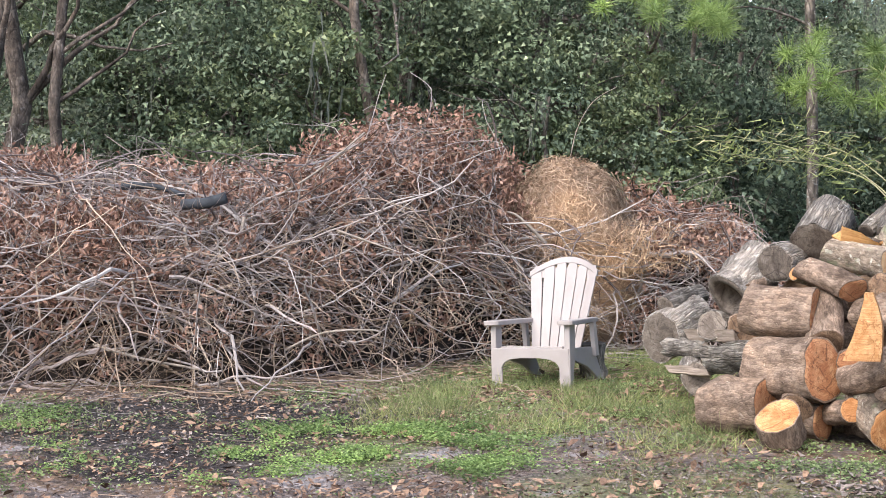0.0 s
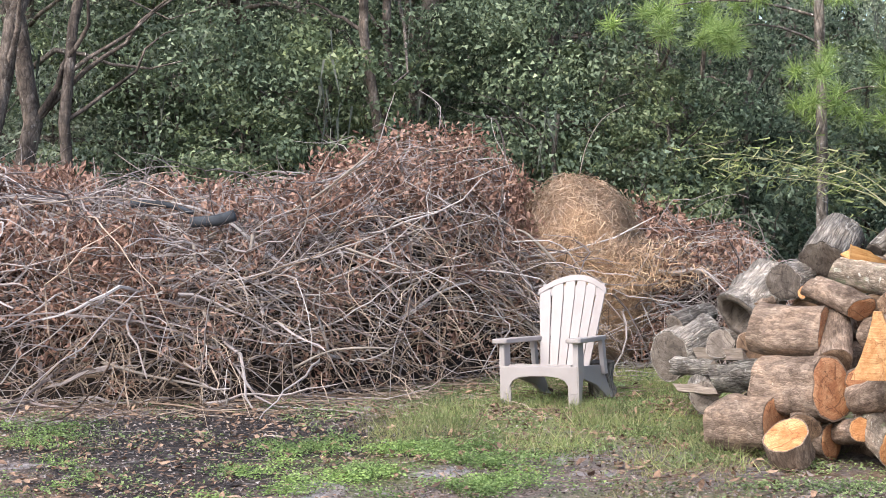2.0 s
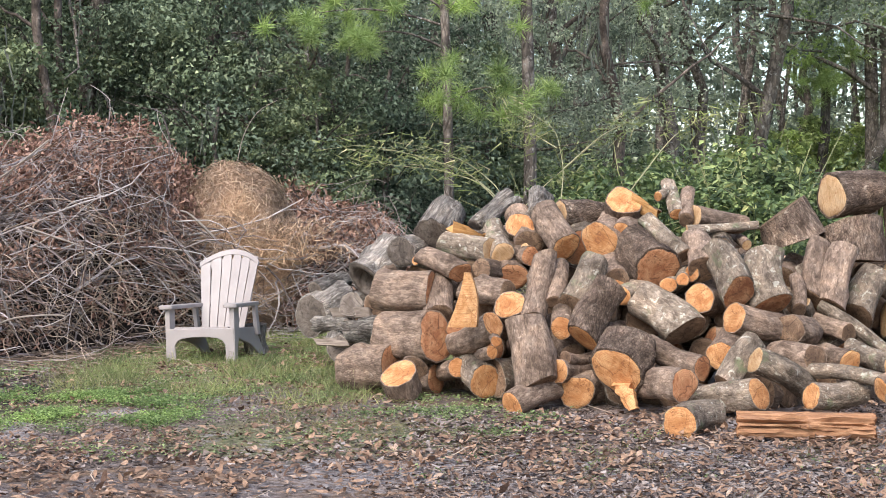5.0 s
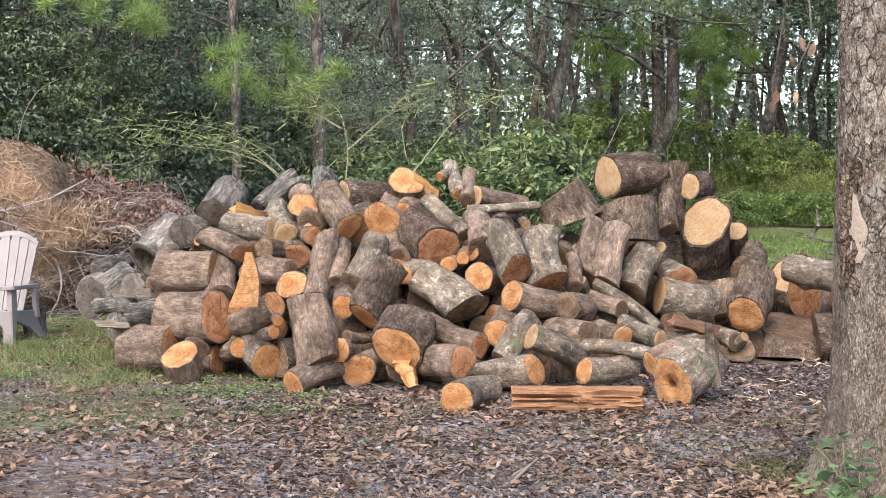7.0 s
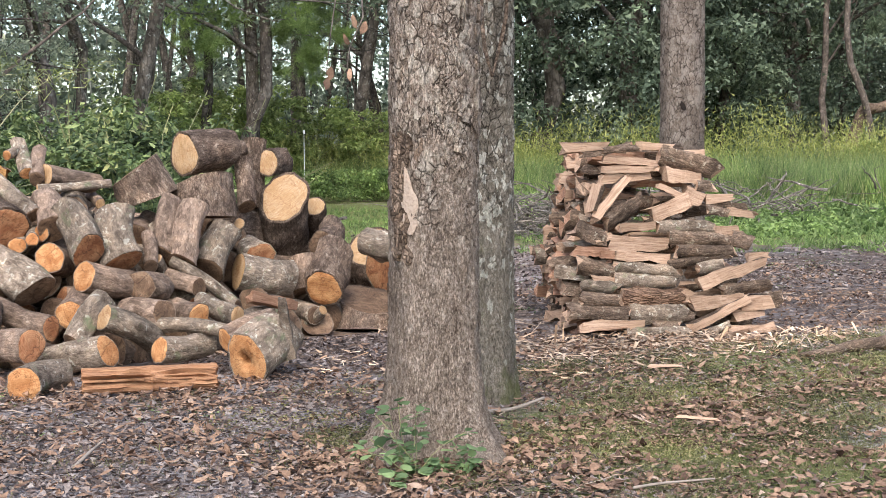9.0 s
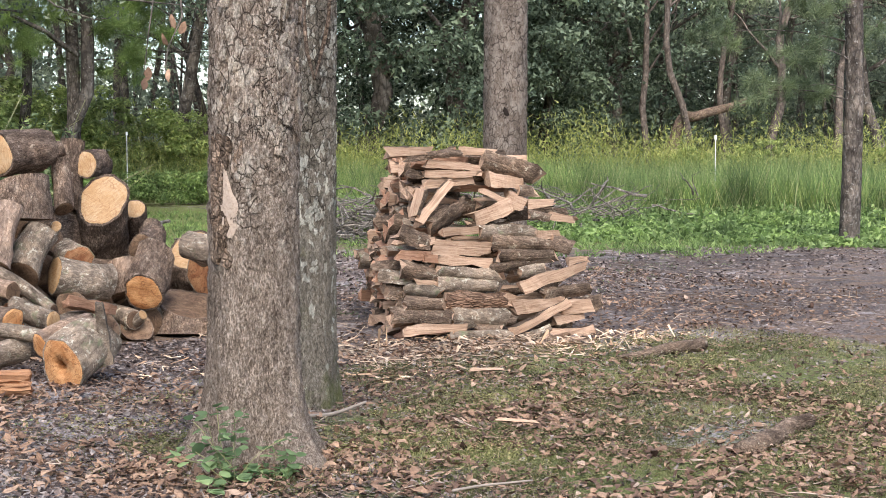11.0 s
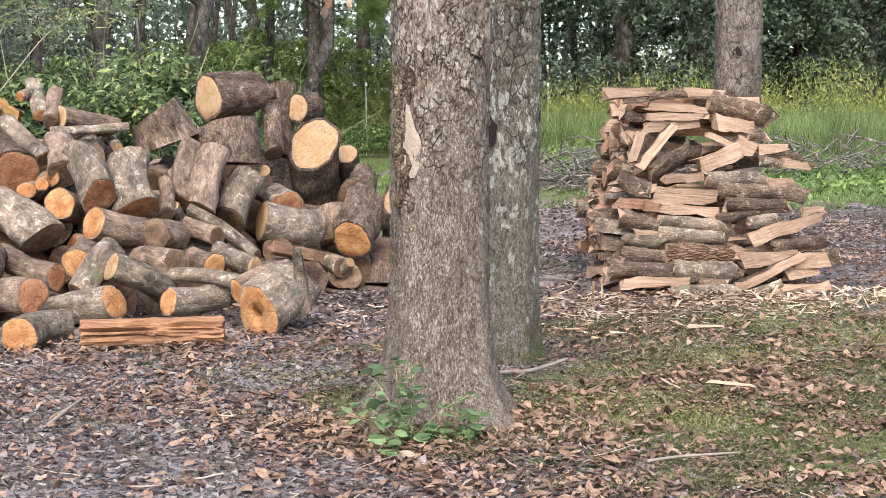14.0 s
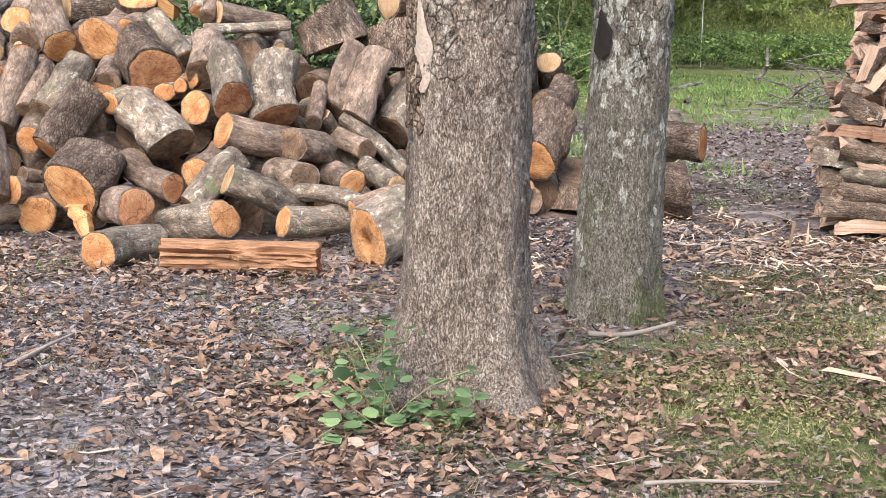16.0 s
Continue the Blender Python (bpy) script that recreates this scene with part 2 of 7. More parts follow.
BARK = bark_material("bark_brown", (0.115, 0.08, 0.06), (0.225, 0.163, 0.126), (0.33, 0.252, 0.20), (0.40, 0.315, 0.25), 0.66, 0.45, (0.40, 1, 1), 62)
BARK_OAK = bark_material("bark_plate", (0.065, 0.046, 0.035), (0.175, 0.128, 0.096), (0.32, 0.245, 0.19), (0.40, 0.325, 0.26), 0.66, 1.0, (1, 1, 1))
BARK_GREY = bark_material("bark_lichen", (0.125, 0.095, 0.074), (0.235, 0.186, 0.146), (0.345, 0.285, 0.23), (0.46, 0.43, 0.36), 0.61, 0.55, (0.45, 1, 1), 68, moss=(0.15, 0.175, 0.095))
BARK_ROUGH = bark_material("bark_furrowed", (0.085, 0.058, 0.045), (0.21, 0.152, 0.118), (0.36, 0.28, 0.225), (0.42, 0.345, 0.28), 0.65, 1.05, (0.5, 1, 1), 66)
BARK_OLD = bark_material("bark_weathered", (0.085, 0.072, 0.064), (0.205, 0.182, 0.163), (0.34, 0.312, 0.285), (0.40, 0.375, 0.345), 0.63, 0.85, (0.14, 1, 1), 52)
BARK_TREE = tree_bark("bark_standing", (0.150, 0.112, 0.088), (0.315, 0.25, 0.20), (0.47, 0.39, 0.322), (0.60, 0.535, 0.45))
BARK_PLAIN = tree_bark("bark_plain", (0.15, 0.115, 0.092), (0.27, 0.217, 0.178), (0.375, 0.312, 0.262), (0.43, 0.37, 0.315))
BARK_MOSSY = tree_bark("bark_mossy", (0.14, 0.118, 0.092), (0.275, 0.237, 0.188), (0.39, 0.34, 0.278), (0.60, 0.575, 0.49), 1.0, True)
BARK_RED = bark_material("bark_reddish", (0.10, 0.06, 0.04), (0.24, 0.15, 0.105), (0.38, 0.26, 0.185), (0.42, 0.30, 0.22), 0.66, 1.3, (0.3, 1, 1), 46)
BARK_SPLIT = bark_material("bark_split", (0.06, 0.042, 0.032), (0.145, 0.104, 0.078), (0.25, 0.19, 0.148), (0.32, 0.28, 0.22), 0.63, 0.7, (0.4, 1, 1), 62)
BARK_DARK = bark_material("bark_dark", (0.055, 0.044, 0.038), (0.125, 0.102, 0.088), (0.215, 0.18, 0.158), (0.28, 0.25, 0.23), 0.64, 0.7, (1, 1, 0.4), 22)
BARK_FAR = bark_material("bark_far", (0.06, 0.05, 0.045), (0.14, 0.12, 0.105), (0.24, 0.21, 0.19), (0.34, 0.33, 0.31), 0.62, 1.0, (1, 1, 0.4), 14)
CUT = cut_material("cut_orange", (0.60, 0.345, 0.165), (0.50, 0.25, 0.108), (0.35, 0.142, 0.052), (0.15, 0.06, 0.028), 0.5)
CUT_PALE = cut_material("cut_pale", (0.50, 0.355, 0.22), (0.465, 0.305, 0.17), (0.39, 0.235, 0.115), (0.27, 0.13, 0.06), 0.22)
CUT_RED = cut_material("cut_red", (0.46, 0.255, 0.135), (0.36, 0.17, 0.085), (0.24, 0.095, 0.045), (0.08, 0.035, 0.02), 0.5)
CUT_OLD = cut_material("cut_old", (0.26, 0.175, 0.115), (0.175, 0.11, 0.07), (0.095, 0.058, 0.038), (0.04, 0.025, 0.018), 0.6)
CUT_GREY = cut_material("cut_grey", (0.20, 0.168, 0.142), (0.135, 0.11, 0.092), (0.07, 0.056, 0.047), (0.03, 0.022, 0.018), 0.6)
SPLIT_GREY = split_material("split_wood_grey", (0.36, 0.295, 0.245), (0.24, 0.19, 0.155), (0.11, 0.085, 0.07))
SPLIT = split_material("split_wood", (0.52, 0.37, 0.27), (0.41, 0.275, 0.19), (0.22, 0.13, 0.085))
SPLIT_ORANGE = split_material("split_wood_orange", (0.60, 0.36, 0.165), (0.48, 0.26, 0.10), (0.31, 0.14, 0.05))
SPLIT_RED = split_material("split_wood_red", (0.50, 0.32, 0.22), (0.38, 0.215, 0.14), (0.21, 0.10, 0.06))
TORN = split_material("torn_wood", (0.43, 0.25, 0.145), (0.31, 0.16, 0.085), (0.12, 0.055, 0.032))

WEDGE = cut_material("split_face_orange", (0.50, 0.30, 0.15), (0.42, 0.225, 0.10), (0.31, 0.145, 0.055), (0.2, 0.08, 0.032), 0.35)


def ground_material():
    m, nt, b = begin("ground_litter", 0.95, 0.1)
    tc = nt.nodes.new("ShaderNodeTexCoord")
    pos = tc.outputs["Object"]
    sep = nt.nodes.new("ShaderNodeSeparateXYZ")
    nt.links.new(pos, sep.inputs[0])
    fine = noise_node(nt, pos, 26.0, 8, 0.72, 0.3)
    mid = noise_node(nt, pos, 3.2, 6, 0.65, 0.4)
    big = noise_node(nt, pos, 0.75, 4, 0.55, 0.3)
    grit = noise_node(nt, pos, 120.0, 4, 0.7)
    soil = ramp(nt, fine, [(0.3, (0.06, 0.047, 0.044)), (0.5, (0.17, 0.138, 0.127)), (0.68, (0.31, 0.262, 0.248))])
    sand = ramp(nt, grit, [(0.3, (0.20, 0.175, 0.17)), (0.7, (0.46, 0.42, 0.42))])
    litter = ramp(nt, fine, [(0.28, (0.075, 0.05, 0.036)), (0.5, (0.20, 0.135, 0.095)), (0.72, (0.36, 0.26, 0.19))])
    green = ramp(nt, fine, [(0.3, (0.07, 0.08, 0.028)), (0.5, (0.155, 0.18, 0.06)), (0.7, (0.29, 0.295, 0.12))])
    col = mixc(nt, ramp(nt, mid, [(0.46, (0, 0, 0)), (0.58, (1, 1, 1))]), soil, litter)
    sandy = math_node(nt, "ADD", mid, math_node(nt, "MULTIPLY", big, 0.6))
    col = mixc(nt, ramp(nt, sandy, [(0.86, (0, 0, 0)), (0.95, (0.9, 0.9, 0.9))]), col, sand)

    def spot(x, y, rx, ry, soft=0.35):
        v = nt.nodes.new("ShaderNodeVectorMath")
        v.operation = "MULTIPLY_ADD"
        v.inputs[1].default_value, v.inputs[2].default_value = (1 / rx, 1 / ry, 0), (-x / rx, -y / ry, 0)
        nt.links.new(pos, v.inputs[0])
        ln = nt.nodes.new("ShaderNodeVectorMath")
        ln.operation = "LENGTH"
        nt.links.new(v.outputs[0], ln.inputs[0])
        d = math_node(nt, "ADD", ln.outputs["Value"], math_node(nt, "MULTIPLY", math_node(nt, "SUBTRACT", mid, 0.5), 1.6))
        return ramp(nt, d, [(1 - soft, (1, 1, 1)), (1.0, (0, 0, 0))])

    for x, y, rx, ry, f in GREEN_SPOTS:
        col = mixc(nt, math_node(nt, "MULTIPLY", spot(x, y, rx, ry), f), col, green)
    black = ramp(nt, fine, [(0.3, (0.014, 0.012, 0.012)), (0.52, (0.045, 0.039, 0.038)), (0.72, (0.15, 0.13, 0.125))])
    for x, y, rx, ry, f in DARK_SPOTS:
        col = mixc(nt, math_node(nt, "MULTIPLY", spot(x, y, rx, ry), f), col, black)
    for x, y, rx, ry in SAND_SPOTS:
        col = mixc(nt, math_node(nt, "MULTIPLY", spot(x, y, rx, ry), ramp(nt, fine, [(0.42, (0, 0, 0)), (0.55, (1, 1, 1))])), col, sand)
    h = math_node(nt, "ADD", fine, math_node(nt, "MULTIPLY", grit, 0.3))
    finish(nt, b, col, h, 0.9, 0.03)
    return m


# where the ground is green, burnt dark, slightly darkened (0.4 to 0.45) or bare sand: centre and half widths
GREEN_SPOTS = [(-0.6, 10.1, 0.6, 0.9, 0.6), (0.7, 12.5, 1.5, 2.0, 0.8), (1.2, 14.3, 1.3, 1.2, 0.7), (-2.9, 11.0, 0.6, 0.8, 0.4), (2.2, 13.6, 2.2, 2.0, 0.9),
               (6.1, 4.6, 2.3, 2.0, 0.9), (7.8, 6.2, 2.2, 1.5, 0.85), (22, 26, 16, 11, 1.0), (14, 30, 10, 13, 1.0), (24, 16.5, 10, 3.2, 1.0), (60, 60, 70, 40, 1.0),
               (1.2, 8.6, 1.2, 0.9, 0.5), (5.4, 12.2, 1.6, 1.3, 0.8)]
DARK_SPOTS = [(-1.7, 11.2, 1.7, 1.4, 1.0), (-1.6, 9.7, 0.9, 0.8, 0.9), (-0.5, 11.0, 0.8, 0.6, 0.9), (11.5, 9.6, 3.6, 2.4, 0.4), (15.5, 13.0, 4.0, 2.2, 0.45), (8.6, 10.6, 1.6, 1.6, 0.4), (6.2, 9.0, 1.2, 0.8, 0.4)]
SAND_SPOTS = [(2.2, 6.2, 1.2, 0.9), (3.4, 6.7, 1.5, 1.2), (2.7, 5.0, 0.9, 0.8), (6.65, 5.2, 0.55, 0.4), (6.3, 4.55, 0.6, 0.4), (8.9, 7.3, 1.0, 0.45), (4.6, 8.0, 0.8, 0.5), (1.6, 7.4, 1.0, 0.6)]
GROUND = ground_material()

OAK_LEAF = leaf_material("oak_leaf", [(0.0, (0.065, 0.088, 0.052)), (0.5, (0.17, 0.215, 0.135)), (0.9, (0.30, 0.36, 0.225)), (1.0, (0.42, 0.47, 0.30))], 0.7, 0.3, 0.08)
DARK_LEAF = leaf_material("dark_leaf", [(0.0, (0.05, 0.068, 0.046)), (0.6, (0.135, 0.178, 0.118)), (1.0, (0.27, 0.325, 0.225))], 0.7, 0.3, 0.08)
# Distance haze is mixed into these paler grey-green leaf colours.
HAZE_LEAF = leaf_material("haze_leaf", [(0.0, (0.16, 0.19, 0.14)), (0.5, (0.30, 0.35, 0.25)), (1.0, (0.50, 0.54, 0.40))], 0.7, 0.5, 0.08)
WEED = leaf_material("weed_leaf", [(0.0, (0.085, 0.12, 0.05)), (0.5, (0.18, 0.235, 0.10)), (1.0, (0.30, 0.36, 0.17))], 0.6, 0.4, 0.2)
COVER = leaf_material("ground_cover_leaf", [(0.0, (0.09, 0.09, 0.04)), (0.5, (0.18, 0.18, 0.08)), (0.8, (0.27, 0.26, 0.125)), (1.0, (0.34, 0.26, 0.17))], 0.7, 0.35, 0.1)
PALE_LEAF = leaf_material("pale_leaf", [(0.0, (0.07, 0.10, 0.05)), (0.5, (0.15, 0.19, 0.10)), (1.0, (0.27, 0.31, 0.16))], 0.45, 0.35)
SHRUB_LEAF = leaf_material("shrub_leaf", [(0.0, (0.035, 0.058, 0.026)), (0.5, (0.105, 0.15, 0.06)), (0.9, (0.23, 0.29, 0.115)), (1.0, (0.38, 0.39, 0.17))], 0.5, 0.3)
GOLD_LEAF = leaf_material("goldenrod_leaf", [(0.0, (0.20, 0.24, 0.07)), (0.5, (0.33, 0.36, 0.11)), (1.0, (0.50, 0.49, 0.18))], 0.6, 0.4, 0.2, False)
PINE_LEAF = leaf_material("pine_needle", [(0.0, (0.14, 0.21, 0.055)), (0.5, (0.27, 0.37, 0.115)), (1.0, (0.42, 0.52, 0.20))], 0.5, 0.4)
# Greyer, muted needles: a hazy look put into the colour.
PINE_SOFT = leaf_material("pine_needle_grey", [(0.0, (0.085, 0.115, 0.06)), (0.5, (0.17, 0.22, 0.11)), (1.0, (0.29, 0.34, 0.19))], 0.6, 0.4)
MOSS_GREY = leaf_material("hanging_moss", [(0.0, (0.10, 0.11, 0.09)), (1.0, (0.24, 0.25, 0.21))], 0.9, 0.3, 0.05)
GRASS = leaf_material("grass_blade", [(0.0, (0.11, 0.115, 0.045)), (0.5, (0.215, 0.22, 0.09)), (0.8, (0.32, 0.30, 0.14)), (1.0, (0.40, 0.33, 0.21))], 0.6, 0.4)
FIELD_GRASS = leaf_material("field_grass", [(0.0, (0.085, 0.14, 0.055)), (0.45, (0.21, 0.305, 0.11)), (0.85, (0.37, 0.44, 0.175)), (1.0, (0.52, 0.49, 0.28))], 0.6, 0.5, 0.2)
CLOVER = leaf_material("clover_leaf", [(0.0, (0.10, 0.155, 0.045)), (0.5, (0.205, 0.30, 0.095)), (1.0, (0.35, 0.45, 0.17))], 0.5, 0.45)


def litter_leaf(name, stops):
    """Fallen leaves: a tone for each, blotched and veined within."""
    m = leaf_material(name, stops, 0.8, 0.12, 0.1, False)
    nt = m.node_tree
    b = nt.nodes["Principled BSDF"]
    base = b.inputs["Base Color"].links[0].from_socket
    tc = nt.nodes.new("ShaderNodeTexCoord")
    n = noise_node(nt, tc.outputs["Object"], 55.0, 5, 0.7, 0.4)
    col = mixc(nt, 1.0, base, ramp(nt, n, [(0.3, (0.45, 0.43, 0.42)), (0.5, (0.95, 0.95, 0.95)), (0.7, (1.4, 1.38, 1.34))]), "MULTIPLY")
    nt.links.new(col, b.inputs["Base Color"])
    return m


DEAD_LEAF = litter_leaf("dead_leaf", [(0.0, (0.08, 0.048, 0.037)), (0.3, (0.185, 0.118, 0.085)), (0.65, (0.305, 0.192, 0.13)), (0.92, (0.39, 0.258, 0.178)), (1.0, (0.45, 0.335, 0.26))])
BROWN_LEAF = leaf_material("brown_oak_leaf", [(0.0, (0.11, 0.057, 0.042)), (0.5, (0.29, 0.165, 0.122)), (1.0, (0.50, 0.325, 0.25))], 0.7, 0.2, 0.2, False)
TWIG = leaf_material("dry_twig", [(0.0, (0.07, 0.052, 0.048)), (0.35, (0.235, 0.19, 0.178)), (0.75, (0.38, 0.328, 0.31)), (1.0, (0.46, 0.415, 0.395))], 0.85, 0.0, 0.15, False)
GOLD_SHRUB = leaf_material("yellow_shrub_leaf", [(0.0, (0.15, 0.20, 0.06)), (0.5, (0.29, 0.355, 0.12)), (1.0, (0.47, 0.52, 0.2))], 0.6, 0.4, 0.15)
VINE_TAN = leaf_material("dry_vine", [(0.0, (0.095, 0.064, 0.047)), (0.5, (0.27, 0.195, 0.145)), (1.0, (0.47, 0.375, 0.295))], 0.85, 0.0, 0.15, False)
FEATHER = leaf_material("feathery_grass", [(0.0, (0.13, 0.165, 0.06)), (0.5, (0.26, 0.30, 0.115)), (0.85, (0.37, 0.385, 0.18)), (1.0, (0.50, 0.43, 0.27))], 0.6, 0.45, 0.2)
STRAW = leaf_material("straw", [(0.0, (0.22, 0.142, 0.095)), (0.5, (0.375, 0.258, 0.175)), (1.0, (0.53, 0.395, 0.28))], 0.75, 0.2, 0.2)
VINE = leaf_material("vine_stem", [(0.0, (0.14, 0.15, 0.06)), (1.0, (0.30, 0.29, 0.15))], 0.7, 0.1)
SEED_LEAF = leaf_material("seedling_leaf", [(0.0, (0.10, 0.155, 0.075)), (0.5, (0.19, 0.275, 0.13)), (1.0, (0.31, 0.42, 0.20))], 0.75, 0.45, 0.1)
CRUMB = litter_leaf("leaf_crumb", [(0.0, (0.05, 0.038, 0.035)), (0.4, (0.175, 0.132, 0.115)), (0.75, (0.29, 0.235, 0.21)), (1.0, (0.36, 0.315, 0.295))])
CHIP = leaf_material("wood_chip", [(0.0, (0.32, 0.20, 0.12)), (0.5, (0.55, 0.39, 0.26)), (1.0, (0.74, 0.58, 0.42))], 0.8, 0.0, 0.2)


def plastic_material():
    m, nt, b = begin("white_resin", 0.5, 0.4)
    vec, rnd, _ = coords(nt)
    big = noise_node(nt, vec, 4.0, 5, 0.6)
    fine = noise_node(nt, vec, 60.0, 5, 0.7)
    col = ramp(nt, big, [(0.3, (0.275, 0.238, 0.227)), (0.6, (0.325, 0.286, 0.275))])
    col = mixc(nt, ramp(nt, fine, [(0.6, (0, 0, 0)), (0.75, (0.35, 0.35, 0.35))]), col, (0.40, 0.35, 0.31))
    finish(nt, b, col, fine, 0.15, 0.003)
    return m


RESIN = plastic_material()
def plain(name, color, rough=0.6, vary=0.5):
    m, nt, b = begin(name, rough, 0.2)
    vec, rnd, _ = coords(nt)
    n = noise_node(nt, vec, 14.0, 6, 0.65)
    col = ramp(nt, n, [(0.3, tuple(c * (1 - vary) for c in color)), (0.7, color)])
    finish(nt, b, col, n, 0.3, 0.01)
    return m


POST_WHITE = plain("post_paint", (0.75, 0.75, 0.74), 0.5, 0.15)
# Near-black in place of deep shade; also colours the bark split and knots.
GAP_DARK = plain("pile_core", (0.030, 0.022, 0.018), 0.95)
BARE_WOOD = plain("bare_wood", (0.34, 0.285, 0.24), 0.85, 0.4)
SCAR_WOOD = split_material("scar_wood", (0.40, 0.32, 0.26), (0.36, 0.285, 0.225), (0.26, 0.19, 0.145))

# ---- mesh helpers ----


def fast_mesh(name, verts, faces, mats, smooth=False, index=None):
    """A mesh from arrays: verts (n, 3), faces (m, k); index: the material of each face."""
    verts, faces = np.asarray(verts, np.float32), np.asarray(faces, np.int32)
    me = bpy.data.meshes.new(name)
    me.vertices.add(len(verts))
    me.vertices.foreach_set("co", verts.ravel())
    k = faces.shape[1]
    me.loops.add(faces.size)
    me.loops.foreach_set("vertex_index", faces.ravel())
    me.polygons.add(len(faces))
    me.polygons.foreach_set("loop_start", np.arange(0, faces.size, k, dtype=np.int32))
    me.polygons.foreach_set("loop_total", np.full(len(faces), k, np.int32))
    me.polygons.foreach_set("use_smooth", np.full(len(faces), smooth))
    if index is not None:
        me.polygons.foreach_set("material_index", np.asarray(index, np.int32))
    for m in mats if isinstance(mats, (list, tuple)) else [mats]:
        me.materials.append(m)
    me.update(calc_edges=True)
    return me


def mesh_part(name, me, parent, label=""):
    ob = new(name, me)
    ob.parent = parent
    return tagged(ob, label)


def part(name, bm, material, parent, label=""):
    me = bpy.data.meshes.new(name)
    bm.to_mesh(me)
    bm.free()
    me.materials.append(material)
    return mesh_part(name, me, parent, label)


def empty(name, m, label, category, group="", kind=""):
    ob = new(name)
    ob.empty_display_size = 0.1
    ob.matrix_world = m
    return tagged(ob, label, category, group, kind)


def unit(v):
    return v / np.maximum(np.linalg.norm(v, axis=-1, keepdims=True), 1e-9)


def tubes(P, R, sides=4):
    """Many tapered tubes: P (n, s, 3) points along each, R (n, s) radii. Returns verts and quads."""
    n, s, _ = P.shape
    d = np.empty_like(P)
    d[:, 1:-1] = P[:, 2:] - P[:, :-2]
    d[:, 0], d[:, -1] = P[:, 1] - P[:, 0], P[:, -1] - P[:, -2]
    d = unit(d)
    ref = np.where(np.abs(d[:, :1, 2:]) > 0.9, np.array([1.0, 0, 0]), np.array([0, 0, 1.0]))
    a = unit(np.cross(d, ref))
    b = np.cross(d, a)
    ang = np.arange(sides) * 2 * np.pi / sides
    V = P[:, :, None] + R[:, :, None, None] * (np.cos(ang)[:, None] * a[:, :, None] + np.sin(ang)[:, None] * b[:, :, None])
    idx = np.arange(n * s * sides).reshape(n, s, sides)
    nxt = np.roll(idx, -1, axis=2)
    q = np.stack([idx[:, :-1], nxt[:, :-1], nxt[:, 1:], idx[:, 1:]], -1)
    return V.reshape(-1, 3), q.reshape(-1, 4)


def blades(C, D, U, L, Wd, broad=False):
    """Pointed blades, or broad diamond leaves folded along the middle: centres, long ways, up ways, lengths, widths."""
    D, U = unit(D), unit(U)
    S = unit(np.cross(D, U))
    N = np.cross(S, D)
    L, Wd = L[:, None], Wd[:, None]
    if not broad:
        V = np.stack([C - D * L * 0.42 + S * Wd * 0.62, C - D * L * 0.42 - S * Wd * 0.62, C + D * L * 0.6 - N * L * 0.1], 1).reshape(-1, 3)
        return V, np.arange(len(V)).reshape(-1, 3)
    tip, root = C + D * L / 2 - N * L * 0.10, C - D * L / 2
    l, r = C + S * Wd / 2 + N * Wd * 0.18 - D * L * 0.06, C - S * Wd / 2 + N * Wd * 0.18 - D * L * 0.06
    V = np.stack([root, r, tip, l], 1).reshape(-1, 3)
    return V, np.arange(len(V)).reshape(-1, 4)


def lobed(C, D, U, L, rg):
    """Fallen oak leaves: curled, folded outlines of eight corners each."""
    D, U = unit(D), unit(U)
    S = unit(np.cross(D, U))
    N = np.cross(S, D)
    along = np.array([-0.5, -0.24, 0.0, 0.26, 0.5, 0.26, 0.0, -0.24])
    wide = np.array([0.0, 0.17, 0.25, 0.20, 0.03, -0.20, -0.25, -0.17])
    n = len(C)
    curl, fold = rg.uniform(-0.6, 0.9, n), rg.uniform(-0.6, 1.2, n)
    w = wide * rg.uniform(0.75, 1.25, (n, 8)) * rg.uniform(0.45, 1.05, (n, 1))
    lift = curl[:, None] * (along**2) + fold[:, None] * np.abs(w)
    V = C[:, None] + L[:, None, None] * (along[None, :, None] * D[:, None] + w[:, :, None] * S[:, None] + lift[:, :, None] * N[:, None])
    base = np.arange(n)[:, None] * 8
    F = (base[:, None] + np.array([[1, 2, 6, 7], [2, 3, 5, 6]])[None]).reshape(-1, 4)
    T = np.concatenate([base + np.array([[0, 1, 7]]), base + np.array([[3, 4, 5]])])
    return V.reshape(-1, 3), F, T


def two_kinds(name, V, quads, tris, mat):
    """A mesh of quads and triangles over the same corners."""
    V = np.asarray(V, np.float32)
    me = bpy.data.meshes.new(name)
    me.vertices.add(len(V))
    me.vertices.foreach_set("co", V.ravel())
    loops = np.concatenate([quads.ravel(), tris.ravel()]).astype(np.int32)
    me.loops.add(len(loops))
    me.loops.foreach_set("vertex_index", loops)
    nq, n3 = len(quads), len(tris)
    me.polygons.add(nq + n3)
    me.polygons.foreach_set("loop_start", np.concatenate([np.arange(nq) * 4, nq * 4 + np.arange(n3) * 3]).astype(np.int32))
    me.polygons.foreach_set("loop_total", np.concatenate([np.full(nq, 4), np.full(n3, 3)]).astype(np.int32))
    me.materials.append(mat)
    me.update(calc_edges=True)
    return me


def join(*some):
    """Joins (verts, faces) pairs."""
    V, F, k = [], [], 0
    for v, f in some:
        V.append(v)
        F.append(f + k)
        k += len(v)
    return np.concatenate(V), np.concatenate(F)


